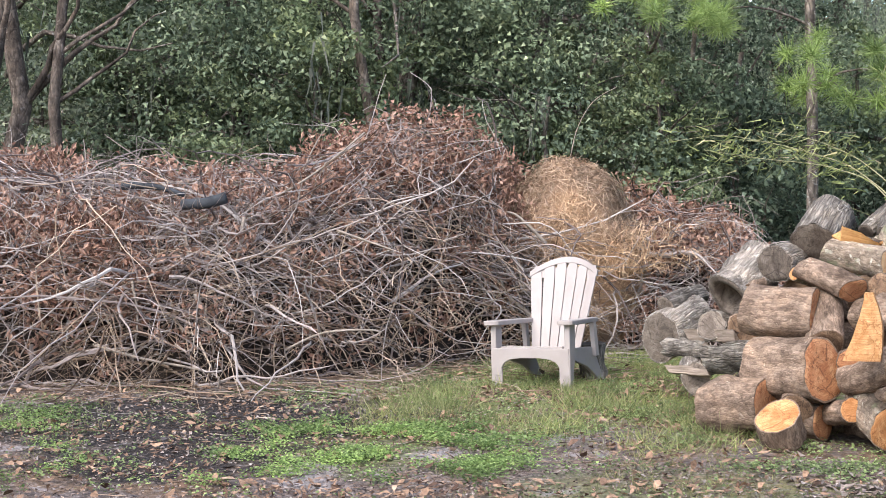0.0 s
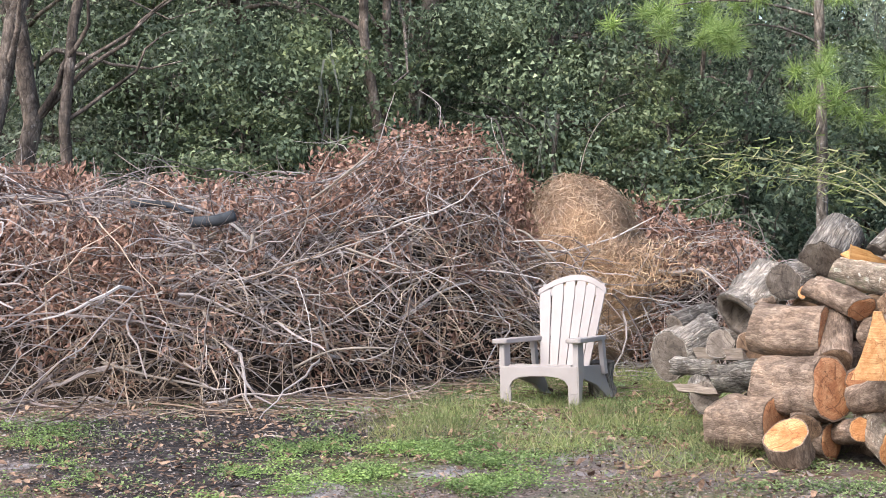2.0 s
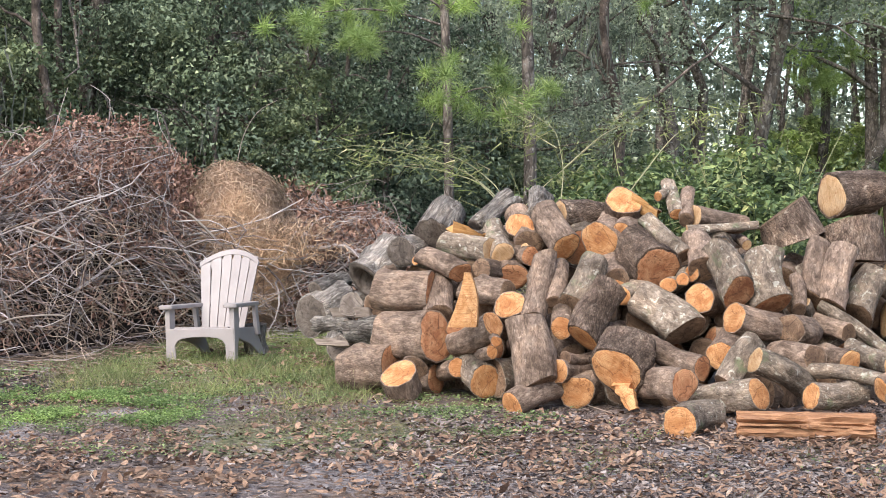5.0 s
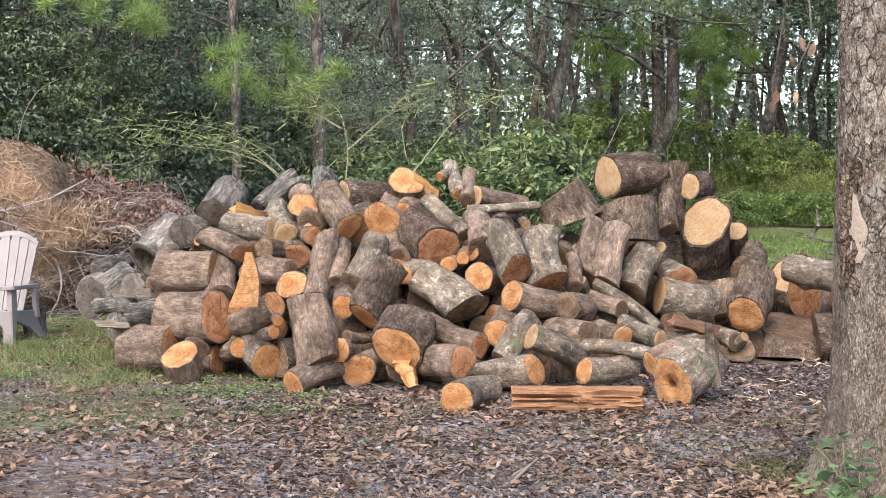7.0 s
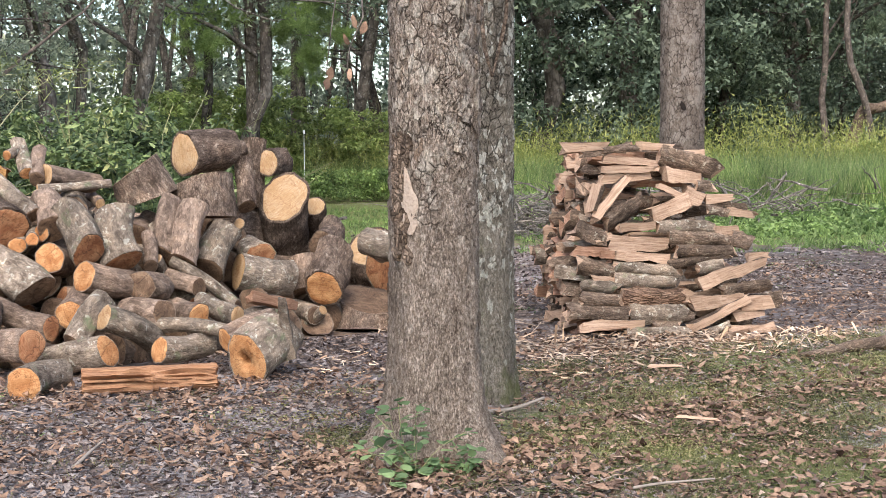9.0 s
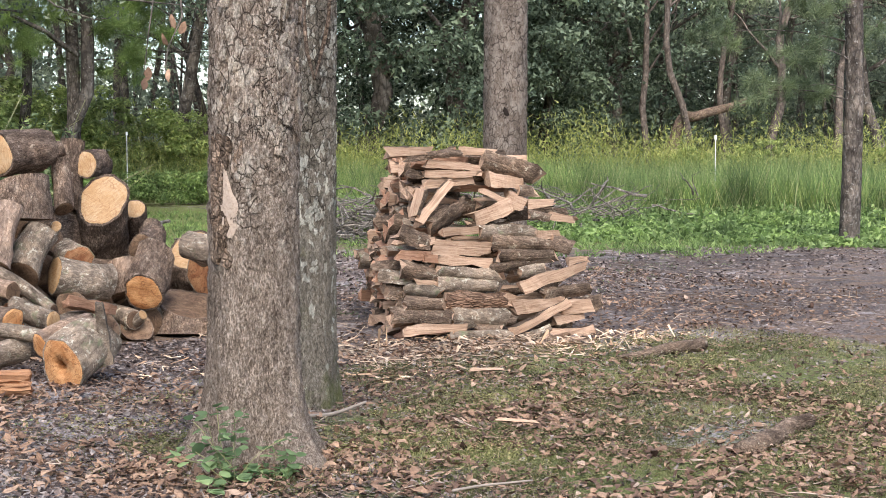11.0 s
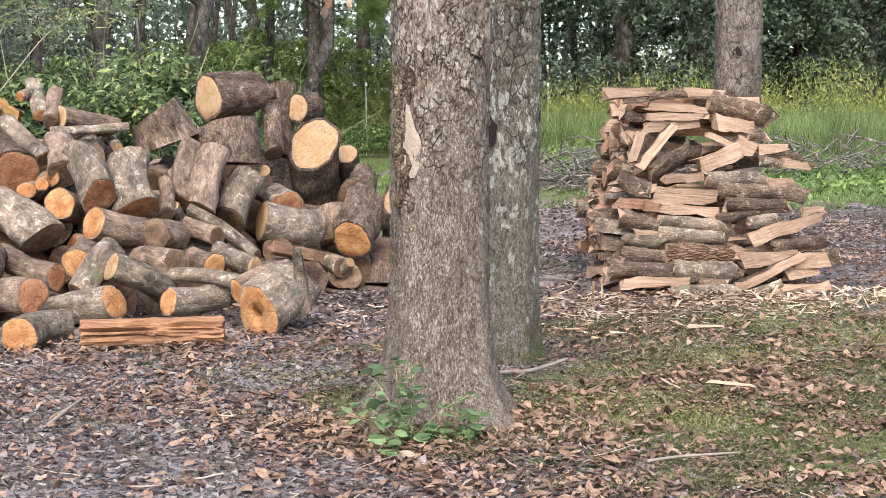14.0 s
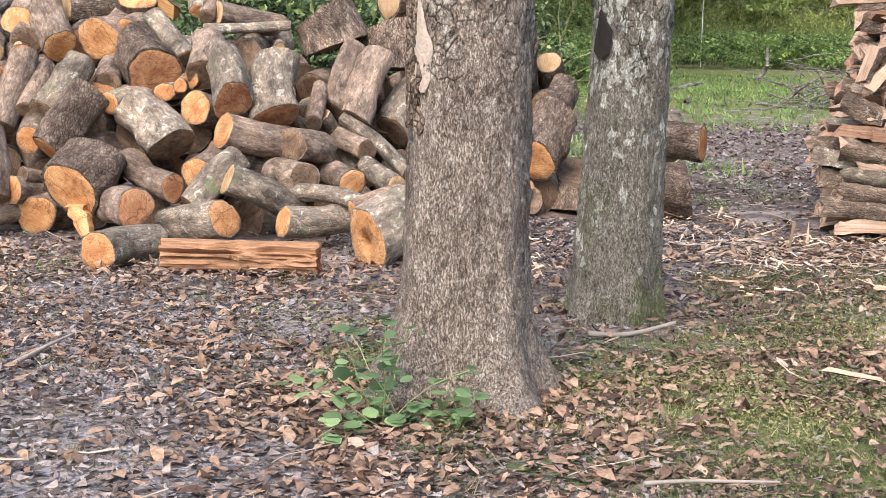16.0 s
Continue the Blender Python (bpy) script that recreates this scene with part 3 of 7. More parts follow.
def rand_dirs(n, rg, up=0.0):
    d = rg.normal(size=(n, 3))
    d[:, 2] += up
    return unit(d)


# ---- ground ----
def ground():
    """One sheet to the horizon: fine near the path, coarse far off."""
    xs = np.concatenate([[-600, -200, -60, -20, -10], np.arange(-6, 14.01, 0.12), [15, 17, 20, 25, 35, 60, 200, 600]])
    ys = np.concatenate([[-600, -200, -60, -20, -8, -3], np.arange(0, 17.01, 0.12), [18, 20, 24, 30, 40, 80, 200, 600]])
    X, Y = np.meshgrid(xs, ys, indexing="ij")
    near = np.clip(1 - np.maximum(np.abs(X - 4) - 9, np.abs(Y - 8) - 8) / 2, 0, 1)
    Z = np.array([0.022 * noise.noise((x * 0.9, y * 0.9, 3)) + 0.012 * noise.noise((x * 4, y * 4, 9)) for x, y in zip(X.ravel(), Y.ravel())]).reshape(X.shape) * near
    V = np.stack([X, Y, Z], -1).reshape(-1, 3)
    i = np.arange(len(V)).reshape(X.shape)
    F = np.stack([i[:-1, :-1], i[1:, :-1], i[1:, 1:], i[:-1, 1:]], -1).reshape(-1, 4)
    ob = new("ground", fast_mesh("ground", V, F, GROUND, True))
    return tagged(ob, "leaf-strewn sandy ground with green patches", "ground", kind="structure")


ground()

# ---- standing trees near the path ----
def trunk_mesh(name, base, lean, radii, height, segs, rings, seed, mat, ridge=0.012, flare=0.0, lobes=5, bow=0.0):
    """An upright trunk with flared roots, furrowed relief and a slight bow. radii: at the foot and at the top."""
    rg = np.random.default_rng(seed)
    z = np.linspace(-0.06, height, rings)
    ang = np.arange(segs) * 2 * np.pi / segs
    ph = rg.uniform(0, 6.28, 4)
    u = np.clip(z / height, 0, 1)
    r = radii[0] + (radii[1] - radii[0]) * u**0.8
    root = flare * np.exp(-np.maximum(z, 0) / 0.16)[:, None] * (1 + 0.55 * np.cos(lobes * ang + ph[0]) + 0.3 * np.cos(3 * ang + ph[1]))[None]
    R = r[:, None] * (1 + 0.04 * np.cos(2 * ang + ph[2] + 2 * u[:, None]) + 0.025 * np.cos(5 * ang + ph[3] - 3 * u[:, None])) + root
    C = np.stack([lean[0] * z + bow * np.sin(u * 3), lean[1] * z, z], -1)
    V = np.empty((rings, segs, 3))
    for i in range(rings):
        for j in range(segs):
            c, s = math.cos(ang[j]), math.sin(ang[j])
            k = 14.0
            d = noise.noise((c * R[i, j] * k * 2.6 + seed, s * R[i, j] * k * 2.6, z[i] * k * 0.8)) + 0.9 * noise.noise((c * R[i, j] * 70, s * R[i, j] * 70 + seed, z[i] * 30))
            q = R[i, j] + ridge * d
            V[i, j] = C[i] + (q * c, q * s, 0)
    V += np.array([base[0], base[1], 0])
    idx = np.arange(rings * segs).reshape(rings, segs)
    n = np.roll(idx, -1, 1)
    F = np.stack([idx[:-1], n[:-1], n[1:], idx[1:]], -1).reshape(-1, 4)
    return fast_mesh(name, V.reshape(-1, 3), F, mat, True)


def standing_tree(label, base, lean, radii, height, seed, flare, segs=72, rings=170, ridge=0.011, bow=0.0, mat=None):
    t = empty("tree", pose(base[0], base[1], 0), label, "tree")
    tr = mesh_part("trunk", trunk_mesh("trunk", (0, 0), lean, radii, height, segs, rings, seed, mat or BARK_TREE, ridge, flare, bow=bow), t)
    return t, tr


def bark_flakes(tree, lean, r_at, zs, n, seed, around, size=(0.012, 0.03)):
    """Loose flakes of old bark that stand off a trunk."""
    rg = np.random.default_rng(seed)
    z, a = rg.uniform(zs[0], zs[1], n), rg.normal(around[0], around[1], n)
    r = r_at + 0.006
    C = np.stack([lean[0] * z + r * np.cos(a), lean[1] * z + r * np.sin(a), z], -1)
    N = np.stack([np.cos(a), np.sin(a), np.zeros(n)], -1)
    D = unit(np.stack([0.25 * rg.normal(size=n), 0.25 * rg.normal(size=n), np.ones(n)], -1) + 0.35 * N)
    V, F = blades(C, D, N, rg.uniform(size[0], size[1], n) * 2.2, rg.uniform(size[0], size[1], n) * 1.5)
    return tagged(mesh_part("flaking_bark", fast_mesh("flaking_bark", V, F, BARK_TREE), tree, "loose flaking bark"), kind="stuff")


TREE_A, TREE_B, TREE_C = (4.17, 5.52), (5.16, 6.58), (9.42, 9.62)
LEAN_A, LEAN_B = (0.010, 0.0), (0.050, 0.03)
tree_a, trunk_a = standing_tree("grey flaky-barked tree trunk with flared roots", TREE_A, LEAN_A, (0.215, 0.198), 4.2, 11, 0.14, 96, 220)
bark_flakes(tree_a, LEAN_A, 0.200, (1.0, 2.4), 260, 3, (-2.3, 0.8))
tree_b, trunk_b = standing_tree("grey tree trunk blotched with pale lichen", TREE_B, LEAN_B, (0.182, 0.115), 4.5, 12, 0.03, 84, 200, mat=BARK_MOSSY)
for bend in ([(-0.07, -0.33, 1.78), (-0.10, -0.29, 1.93), (-0.11, -0.27, 2.11), (-0.10, -0.26, 2.4), (-0.06, -0.2, 3.0)], [(-0.07, -0.33, 1.78), (-0.02, -0.35, 1.97), (0.01, -0.36, 2.10), (0.03, -0.36, 2.4), (0.06, -0.3, 3.0)]):
    mesh_part("vine_stem", fast_mesh("vine_stem", *tubes(np.array([bend]) * np.array([1, 0.62, 1]) + np.array([0.02, 0, 0]), np.array([[0.006, 0.012, 0.011, 0.01, 0.008]]), 7), BARK_OAK, True), tree_b, "thin brown vine climbing the trunk")
for bend in ([(-0.13, 0.12, 2.55), (-0.28, 0.22, 2.40), (-0.33, 0.26, 2.15), (-0.36, 0.28, 1.92), (-0.38, 0.29, 1.74)], [(-0.28, 0.22, 2.40), (-0.25, 0.20, 2.2), (-0.24, 0.19, 2.0), (-0.29, 0.23, 1.86), (-0.30, 0.24, 1.76)]):
    mesh_part("twig", fast_mesh("twig", *tubes(np.array([bend]), np.array([[0.006, 0.005, 0.004, 0.003, 0.002]]), 6), BARK_FAR, True), tree_a, "thin drooping twig")
twig_rng = np.random.default_rng(12)
leaf_at = np.array([(-0.38, 0.29, 1.70), (-0.36, 0.28, 1.75), (-0.29, 0.23, 1.74), (-0.27, 0.21, 1.98), (-0.24, 0.19, 1.95), (-0.30, 0.24, 1.90)])
LV, LQ, LT = lobed(leaf_at, twig_rng.normal(size=(6, 3)) * 0.3 + np.array([0, 0, -1]), twig_rng.normal(size=(6, 3)) * 0.3 + np.array([-0.6, -0.8, 0]), np.full(6, 0.07), twig_rng)
mesh_part("dry_leaves", two_kinds("dry_leaves", LV, LQ, LT, DEAD_LEAF), tree_a, "withered brown leaves on the twig")
tree_c, trunk_c = standing_tree("straight grey tree trunk behind the split firewood", TREE_C, (0.004, 0.0), (0.20, 0.185), 5.5, 13, 0.05, 48, 90, mat=BARK_PLAIN)


def scar(parent, lean, r, z0, z1, a, wide, mat, label):
    """A bare patch of wood where bark has come off, raised at its rim."""
    bm = bmesh.new()
    rows = 14
    prev = None
    for i in range(rows + 1):
        u = i / rows
        z = z0 + (z1 - z0) * u
        w = wide * min(1.0, 0.12 + 2.0 * (1 - u)) * min(1.0, 0.25 + 5 * u) * (1 + 0.25 * noise.noise((z * 14, a, 1)))
        shift = 0.22 * noise.noise((z * 11, a, 5)) * w / r - 0.12 * (u - 0.5)
        ring = []
        for k in range(5):
            b = a + shift + (k / 4 - 0.5) * w / r
            q = r + (0.012 if k in (0, 4) else 0.016) + 0.002 * noise.noise((z * 30, k, 2))
            ring.append(bm.verts.new((lean[0] * z + q * math.cos(b), lean[1] * z + q * math.sin(b), z)))
        if prev:
            for k in range(4):
                bm.faces.new((prev[k], prev[k + 1], ring[k + 1], ring[k]))
        prev = ring
    return part("bare_patch", bm, mat, parent, label)


scar(tree_a, LEAN_A, 0.208, 1.02, 1.32, -2.72, 0.08, SCAR_WOOD, "smooth pale bare wood where bark fell off")
# Raised near-black patches: the split's and hollow's depth is only colour.
scar(tree_a, LEAN_A, 0.196, 0.44, 0.56, -2.06, 0.016, GAP_DARK, "narrow dark split in the bark")
scar(tree_b, LEAN_B, 0.158, 1.10, 1.30, 3.45, 0.09, GAP_DARK, "dark hollow knot")


scar(tree_c, (0.004, 0.0), 0.196, 1.72, 1.80, -2.3, 0.05, GAP_DARK, "small dark knot")


def bark_plates(tree, lean, r, spots, seed, mat=BARK_OAK, label="loose dark bark plate"):
    """Thick loose plates of bark round a wound, each a jagged chip that stands off the trunk."""
    rg = np.random.default_rng(seed)
    for z, a in spots:
        bm = bmesh.new()
        n = 7
        long, wide = rg.uniform(0.03, 0.075), rg.uniform(0.014, 0.034)
        outer, inner = [], []
        for k in range(n):
            t = 2 * math.pi * k / n
            q = rg.uniform(0.7, 1.2)
            zz, aa = z + long * math.sin(t) * q, a + wide * math.cos(t) * q / r
            for some, d in ((outer, rg.uniform(0.012, 0.026)), (inner, -0.01)):
                some.append(bm.verts.new((lean[0] * zz + (r + d) * math.cos(aa), lean[1] * zz + (r + d) * math.sin(aa), zz)))
        bm.faces.new(outer)
        for k in range(n):
            bm.faces.new((outer[k], inner[k], inner[(k + 1) % n], outer[(k + 1) % n]))
        bmesh.ops.recalc_face_normals(bm, faces=bm.faces)
        part("bark_plate", bm, mat, tree, label)


plate_rng = np.random.default_rng(9)
bark_plates(tree_a, LEAN_A, 0.203, [(0.92 + 0.5 * plate_rng.random(), -2.98 + plate_rng.normal(0, 0.10)) for k in range(26)] + [(1.34 + 0.08 * plate_rng.random(), -2.75 + plate_rng.normal(0, 0.12)) for k in range(8)], 4)


bark_plates(tree_a, LEAN_A, 0.198, [(1.3 + 0.95 * plate_rng.random(), -2.0 + plate_rng.normal(0, 0.55)) for k in range(70)], 14, BARK_TREE, "scaly cracked bark plate")


# ---- the heap of sawn logs ----
LOG_BARK = {"brown": BARK, "grey": BARK_GREY, "rough": BARK_ROUGH, "old": BARK_OLD}
LOG_CUT = {"orange": CUT, "pale": CUT_PALE, "red": CUT_RED, "old": CUT_OLD}
LOG_WORDS = {"brown": "brown-barked", "grey": "grey lichen-spotted", "rough": "rough furrowed-bark", "old": "weathered grey"}
CUT_WORDS = {"orange": "fresh orange cut end", "pale": "pale freshly sawn end", "red": "reddish-brown cut end", "old": "dull dark cut end"}
log_count = [0]


def torn_log(m, length, r):
    """A log split along its length: a torn, layered red face over a strip of bark."""
    ob = empty("torn_log", m, "long split log with a torn reddish face on the ground", "log")
    segs, rings = 34, 40
    V = np.empty((rings, segs, 3))
    for i in range(rings):
        x = (i / (rings - 1) - 0.5) * length
        step = 0.10 * (1 if x > -0.02 * length + 0.03 * math.sin(i) else 0)
        for j in range(segs):
            t = 2 * math.pi * j / segs
            c, s = math.cos(t), math.sin(t)
            face = max(0.0, -c * 0.85 + 0.45 * s)
            g = abs(noise.noise((x * 2.2 + 7, s * 6.5, c * 2.0 + step))) + 0.5 * abs(noise.noise((x * 5.0, s * 15.0, 4)))
            k = r * (1 - 0.80 * face * g * 1.6 + 0.05 * noise.noise((x * 8, c * 3, s * 3)) - step * 0.6 * face)
            ends = 0.03 * noise.noise((c * 3, s * 5, i)) if i in (0, rings - 1) else 0
            V[i, j] = (x + ends, k * c * 0.95, k * s * 0.85)
    idx = np.arange(rings * segs).reshape(rings, segs)
    nx = np.roll(idx, -1, 1)
    F = np.stack([idx[:-1], nx[:-1], nx[1:], idx[1:]], -1)
    t = 2 * np.pi * (np.arange(segs) + 0.5) / segs
    woody = (-np.cos(t) * 0.85 + 0.45 * np.sin(t)) > 0.02
    mesh_part("torn_face", fast_mesh("torn_face", V.reshape(-1, 3), F[:, woody].reshape(-1, 4), TORN), ob)
    mesh_part("bark", fast_mesh("bark", V.reshape(-1, 3), F[:, ~woody].reshape(-1, 4), BARK, True), ob, "strip of brown bark")
    mesh_part("end", disc_mesh("end", V[0].copy(), -1, CUT_RED), ob)
    mesh_part("end", disc_mesh("end", V[-1].copy(), 1, CUT_RED), ob)
    return ob


def log_shape(length, r, seed, rough, taper, segs=36, rings=13):
    """The outline of a log round its x axis: rings of corners from the sawn face at x = 0 to the far face."""
    ang = np.arange(segs) * 2 * np.pi / segs
    rg = np.random.default_rng(seed)
    ph, am = rg.uniform(0, 6.28, 4), rg.uniform(0.2, 1.0, 4)
    form = 1 + 0.095 * am[0] * np.cos(2 * ang + ph[0]) + 0.065 * am[1] * np.cos(3 * ang + ph[1]) + 0.03 * am[2] * np.cos(5 * ang + ph[2]) + 0.015 * np.cos(9 * ang + ph[3])
    x = np.linspace(0, length, rings)
    V = np.empty((rings, segs, 3))
    bend = rg.normal(0, 0.04, 2) * length
    skew = rg.normal(0, 0.16, 4)
    knots = [(rg.uniform(0, 6.28), rg.uniform(0.2, 0.85) * length, rg.uniform(0.12, 0.3)) for k in range(int(rg.integers(0, 4)))]
    for i in range(rings):
        u = x[i] / length
        cy, cz = bend[0] * math.sin(u * 3.1), bend[1] * math.sin(u * 3.1)
        for j in range(segs):
            k = form[j] * r * (1 - taper * u)
            c, s = math.cos(ang[j]), math.sin(ang[j])
            d = noise.noise((x[i] * 7 + seed, c * 2.2 + seed, s * 2.2)) + 0.8 * noise.noise((x[i] * 15, c * 6.5, s * 6.5 + seed))
            k += r * rough * d
            for ka, kx, kh in knots:
                da = (ang[j] - ka + math.pi) % (2 * math.pi) - math.pi
                k += r * kh * math.exp(-((x[i] - kx) / (0.45 * r)) ** 2 - (da / 0.42) ** 2)
            slope = (skew[0] * c + skew[1] * s) * k * (1 - u) + (skew[2] * c + skew[3] * s) * k * u
            V[i, j] = (x[i] + slope, cy + k * c, cz + k * s)
    return V


def disc_mesh(name, rim, out, mat, hollow=0.0, seed=0):
    """A sawn face over a rim of corners, a little inside the bark, with uneven relief."""
    segs = len(rim)
    c = rim.mean(0)
    rings = []
    small = 0 < hollow < 0.5
    fr = (0.965, 0.7, 0.4) if not hollow else (0.965, 0.66, hollow * 1.25) if small else (0.965, 0.85, 0.72)
    for f in fr:
        p = c + (rim - c) * f
        p[:, 0] += out * 0.003 + np.array([0.004 * noise.noise((q[1] * 14 + seed, q[2] * 14, seed)) for q in p])
        rings.append(p)
    if hollow:
        p = c + (rim - c) * (hollow if small else 0.66) * (1 + (0.5 * np.array([noise.noise((k * 1.3, seed, 4)) for k in range(segs)])[:, None] if small else 0))
        p[:, 0] -= out * 0.2
        rings.append(p)
    cc = c.copy()
    cc[0] -= out * 0.2 if hollow else 0
    V = np.concatenate([rim, *rings, cc[None]])
    n = len(rings)
    F = []
    for k in range(n):
        a, b = np.arange(segs) + k * segs, np.roll(np.arange(segs), -1) + k * segs
        F.append(np.stack([a, b, b + segs, a + segs], -1))
    F = np.concatenate(F)
    me = bpy.data.meshes.new(name)
    last = np.arange(segs) + n * segs
    tri = np.stack([last, np.roll(last, -1), np.full(segs, len(V) - 1)], -1)
    me = two_kinds(name, V, F, tri, mat)
    return me


def log(x, y, z, az, el, length, r, bark, cut, taper=0.06, hollow=0.0, facing=None, detail=(36, 13)):
    """A sawn log with its clearly seen face at (x, y, z), running from there towards az, el. facing: the way an aslant cut looks."""
    log_count[0] += 1
    seed = log_count[0]
    rough = {"brown": 0.05, "grey": 0.05, "rough": 0.065, "old": 0.08}[bark]
    V = log_shape(length, r, seed, rough, taper, *detail)
    size = "thick" if r > 0.13 else "thin" if r < 0.065 else "short"
    m = Matrix.Translation((x, y, z)) @ Matrix.Rotation(radians(az), 4, "Z") @ Matrix.Rotation(radians(-el), 4, "Y") @ Matrix.Rotation(seed * 1.7, 4, "X")
    rings = len(V)
    if facing:
        n = m.to_3x3().inverted() @ Vector(facing)
        fade = np.linspace(1, 0, rings)[:, None] ** 1.5
        V[:, :, 0] += np.clip(-(n.y * V[:, :, 1] + n.z * V[:, :, 2]) / min(n.x, -0.25), -2.2 * r, 0.8 * length) * fade
    # the bark turns in at both ends, and the sawn faces lie inside it
    thick = 0.90 if bark == "rough" else 0.94
    inner = [V[i].mean(0) + (V[i] - V[i].mean(0)) * thick for i in (0, -1)]
    W = np.concatenate([inner[0][None], V[:1], V, V[-1:], inner[1][None]])
    k, segs, _ = W.shape
    idx = np.arange(k * segs).reshape(k, segs)
    nx = np.roll(idx, -1, 1)
    F = np.stack([idx[:-1], nx[:-1], nx[1:], idx[1:]], -1)
    F = np.delete(F, [1, k - 3], 0).reshape(-1, 4)
    ob = empty("log", m, f"{size} {LOG_WORDS[bark]} log with a {CUT_WORDS[cut]}", "log", "sawn logs in the heap")
    mesh_part("bark", fast_mesh("bark", W.reshape(-1, 3), F, LOG_BARK[bark], True), ob)
    mesh_part("cut_end", disc_mesh("cut_end", inner[0].copy(), -1, CUT_GREY if bark == "old" else LOG_CUT[cut], hollow, seed), ob, CUT_WORDS[cut])
    other = CUT_GREY if bark == "old" else {"orange": CUT_RED, "pale": CUT_PALE, "red": CUT_RED, "old": CUT_OLD}[cut]
    mesh_part("cut_end", disc_mesh("cut_end", inner[1].copy(), 1, other, 0, seed + 500), ob, "sawn far end")
    return ob


log(2.17, 11.07, 1.11, 51, 37, 0.32, 0.147, "old", "old")
log(2.49, 11.09, 1.17, 26, 35, 0.42, 0.059, "old", "old")
log(2.56, 10.92, 1.16, 39, 27, 0.42, 0.055, "old", "old")
log(2.91, 10.79, 1.23, 74, 28, 0.36, 0.092, "old", "old")
log(2.52, 10.61, 1.00, 134, 7, 0.44, 0.098, "grey", "pale")
log(2.59, 10.55, 0.98, 89, 25, 0.42, 0.086, "grey", "pale", facing=(-0.06, -0.95, -0.32))
log(2.79, 10.50, 0.96, 106, 2, 0.42, 0.074, "brown", "red")
log(2.76, 10.57, 1.03, 52, -28, 0.14, 0.029, "grey", "pale")
log(2.26, 10.46, 0.85, 123, 16, 0.42, 0.084, "brown", "red")
log(2.01, 10.87, 0.93, 30, -17, 0.26, 0.045, "grey", "orange")
log(1.69, 11.34, 0.75, 47, 29, 0.46, 0.174, "old", "old", hollow=1)
log(1.92, 11.03, 0.98, 58, 4, 0.42, 0.116, "old", "old")
log(2.07, 10.53, 0.70, 148, 3, 0.42, 0.160, "brown", "red")
log(1.81, 11.26, 0.78, 58, 16, 0.16, 0.072, "brown", "old")
log(1.33, 12.03, 0.43, 38, 18, 0.42, 0.160, "old", "old")
log(1.38, 12.12, 0.63, 48, 9, 0.42, 0.081, "old", "old")
log(1.58, 11.38, 0.57, 56, -6, 0.36, 0.093, "old", "old")
log(1.50, 11.46, 0.21, 71, 13, 0.40, 0.103, "old", "old")
log(1.74, 10.32, 0.21, 133, -7, 0.40, 0.152, "brown", "red")
log(1.73, 9.95, 0.20, 53, -54, 0.19, 0.128, "brown", "orange")
log(1.88, 10.21, 0.19, 74, 12, 0.40, 0.097, "brown", "old")
log(2.04, 10.21, 0.42, 132, -2, 0.42, 0.175, "brown", "red")
log(2.08, 10.37, 0.55, 80, 38, 0.36, 0.107, "brown", "old")
log(2.16, 10.14, 0.47, 64, 5, 0.40, 0.074, "brown", "red")
log(2.37, 9.87, 0.53, 122, -23, 0.42, 0.092, "brown", "orange")
log(2.54, 10.15, 0.71, 123, -1, 0.42, 0.094, "brown", "old")
log(2.52, 10.02, 0.65, 76, -36, 0.30, 0.105, "brown", "orange", facing=(-0.20, -0.87, 0.45))
log(2.41, 10.44, 0.88, 48, -7, 0.42, 0.072, "brown", "old")
log(2.64, 9.85, 0.56, 59, 55, 0.50, 0.092, "brown", "old")
log(2.79, 9.84, 0.67, 68, 36, 0.42, 0.062, "brown", "old")
log(2.55, 9.39, 0.15, 93, 58, 0.50, 0.136, "brown", "old")
log(2.37, 9.77, 0.42, 93, 0, 0.30, 0.038, "brown", "orange")
log(2.34, 9.77, 0.35, 96, -10, 0.30, 0.045, "brown", "orange")
log(2.31, 9.84, 0.14, 96, 17, 0.42, 0.118, "grey", "orange")
log(2.15, 10.02, 0.22, 99, -10, 0.40, 0.069, "brown", "orange")
log(2.36, 9.27, 0.06, 34, 11, 0.44, 0.087, "brown", "orange")
log(2.49, 9.73, 0.42, 60, -31, 0.20, 0.042, "brown", "pale", facing=(-0.31, -0.91, 0.27))
log(2.76, 10.73, 1.18, 51, -27, 0.44, 0.104, "brown", "orange")
log(3.01, 10.34, 1.03, 102, 34, 0.42, 0.110, "brown", "orange")
log(3.06, 10.72, 1.26, 19, -3, 0.42, 0.109, "rough", "pale")
log(3.24, 10.28, 1.08, 57, 14, 0.42, 0.130, "brown", "orange")
log(3.49, 10.51, 1.36, 74, -43, 0.26, 0.129, "brown", "orange", facing=(-0.22, -0.74, 0.63))
log(3.41, 10.32, 1.12, 56, 13, 0.42, 0.086, "brown", "orange")
log(3.54, 9.89, 0.89, 100, 23, 0.38, 0.167, "rough", "red")
log(3.73, 9.88, 0.98, 116, 33, 0.46, 0.064, "grey", "old")
log(3.86, 10.39, 1.26, 85, 39, 0.36, 0.054, "grey", "orange")
log(3.75, 10.50, 1.39, 41, 14, 0.16, 0.038, "grey", "orange")
log(3.91, 10.34, 1.22, 68, 30, 0.40, 0.058, "brown", "old")
log(3.98, 10.35, 1.25, 16, -10, 0.42, 0.084, "brown", "pale")
log(3.88, 10.24, 1.15, 2, 3, 0.55, 0.033, "grey", "pale")
log(4.37, 10.32, 1.03, 88, 12, 0.30, 0.038, "brown", "pale")
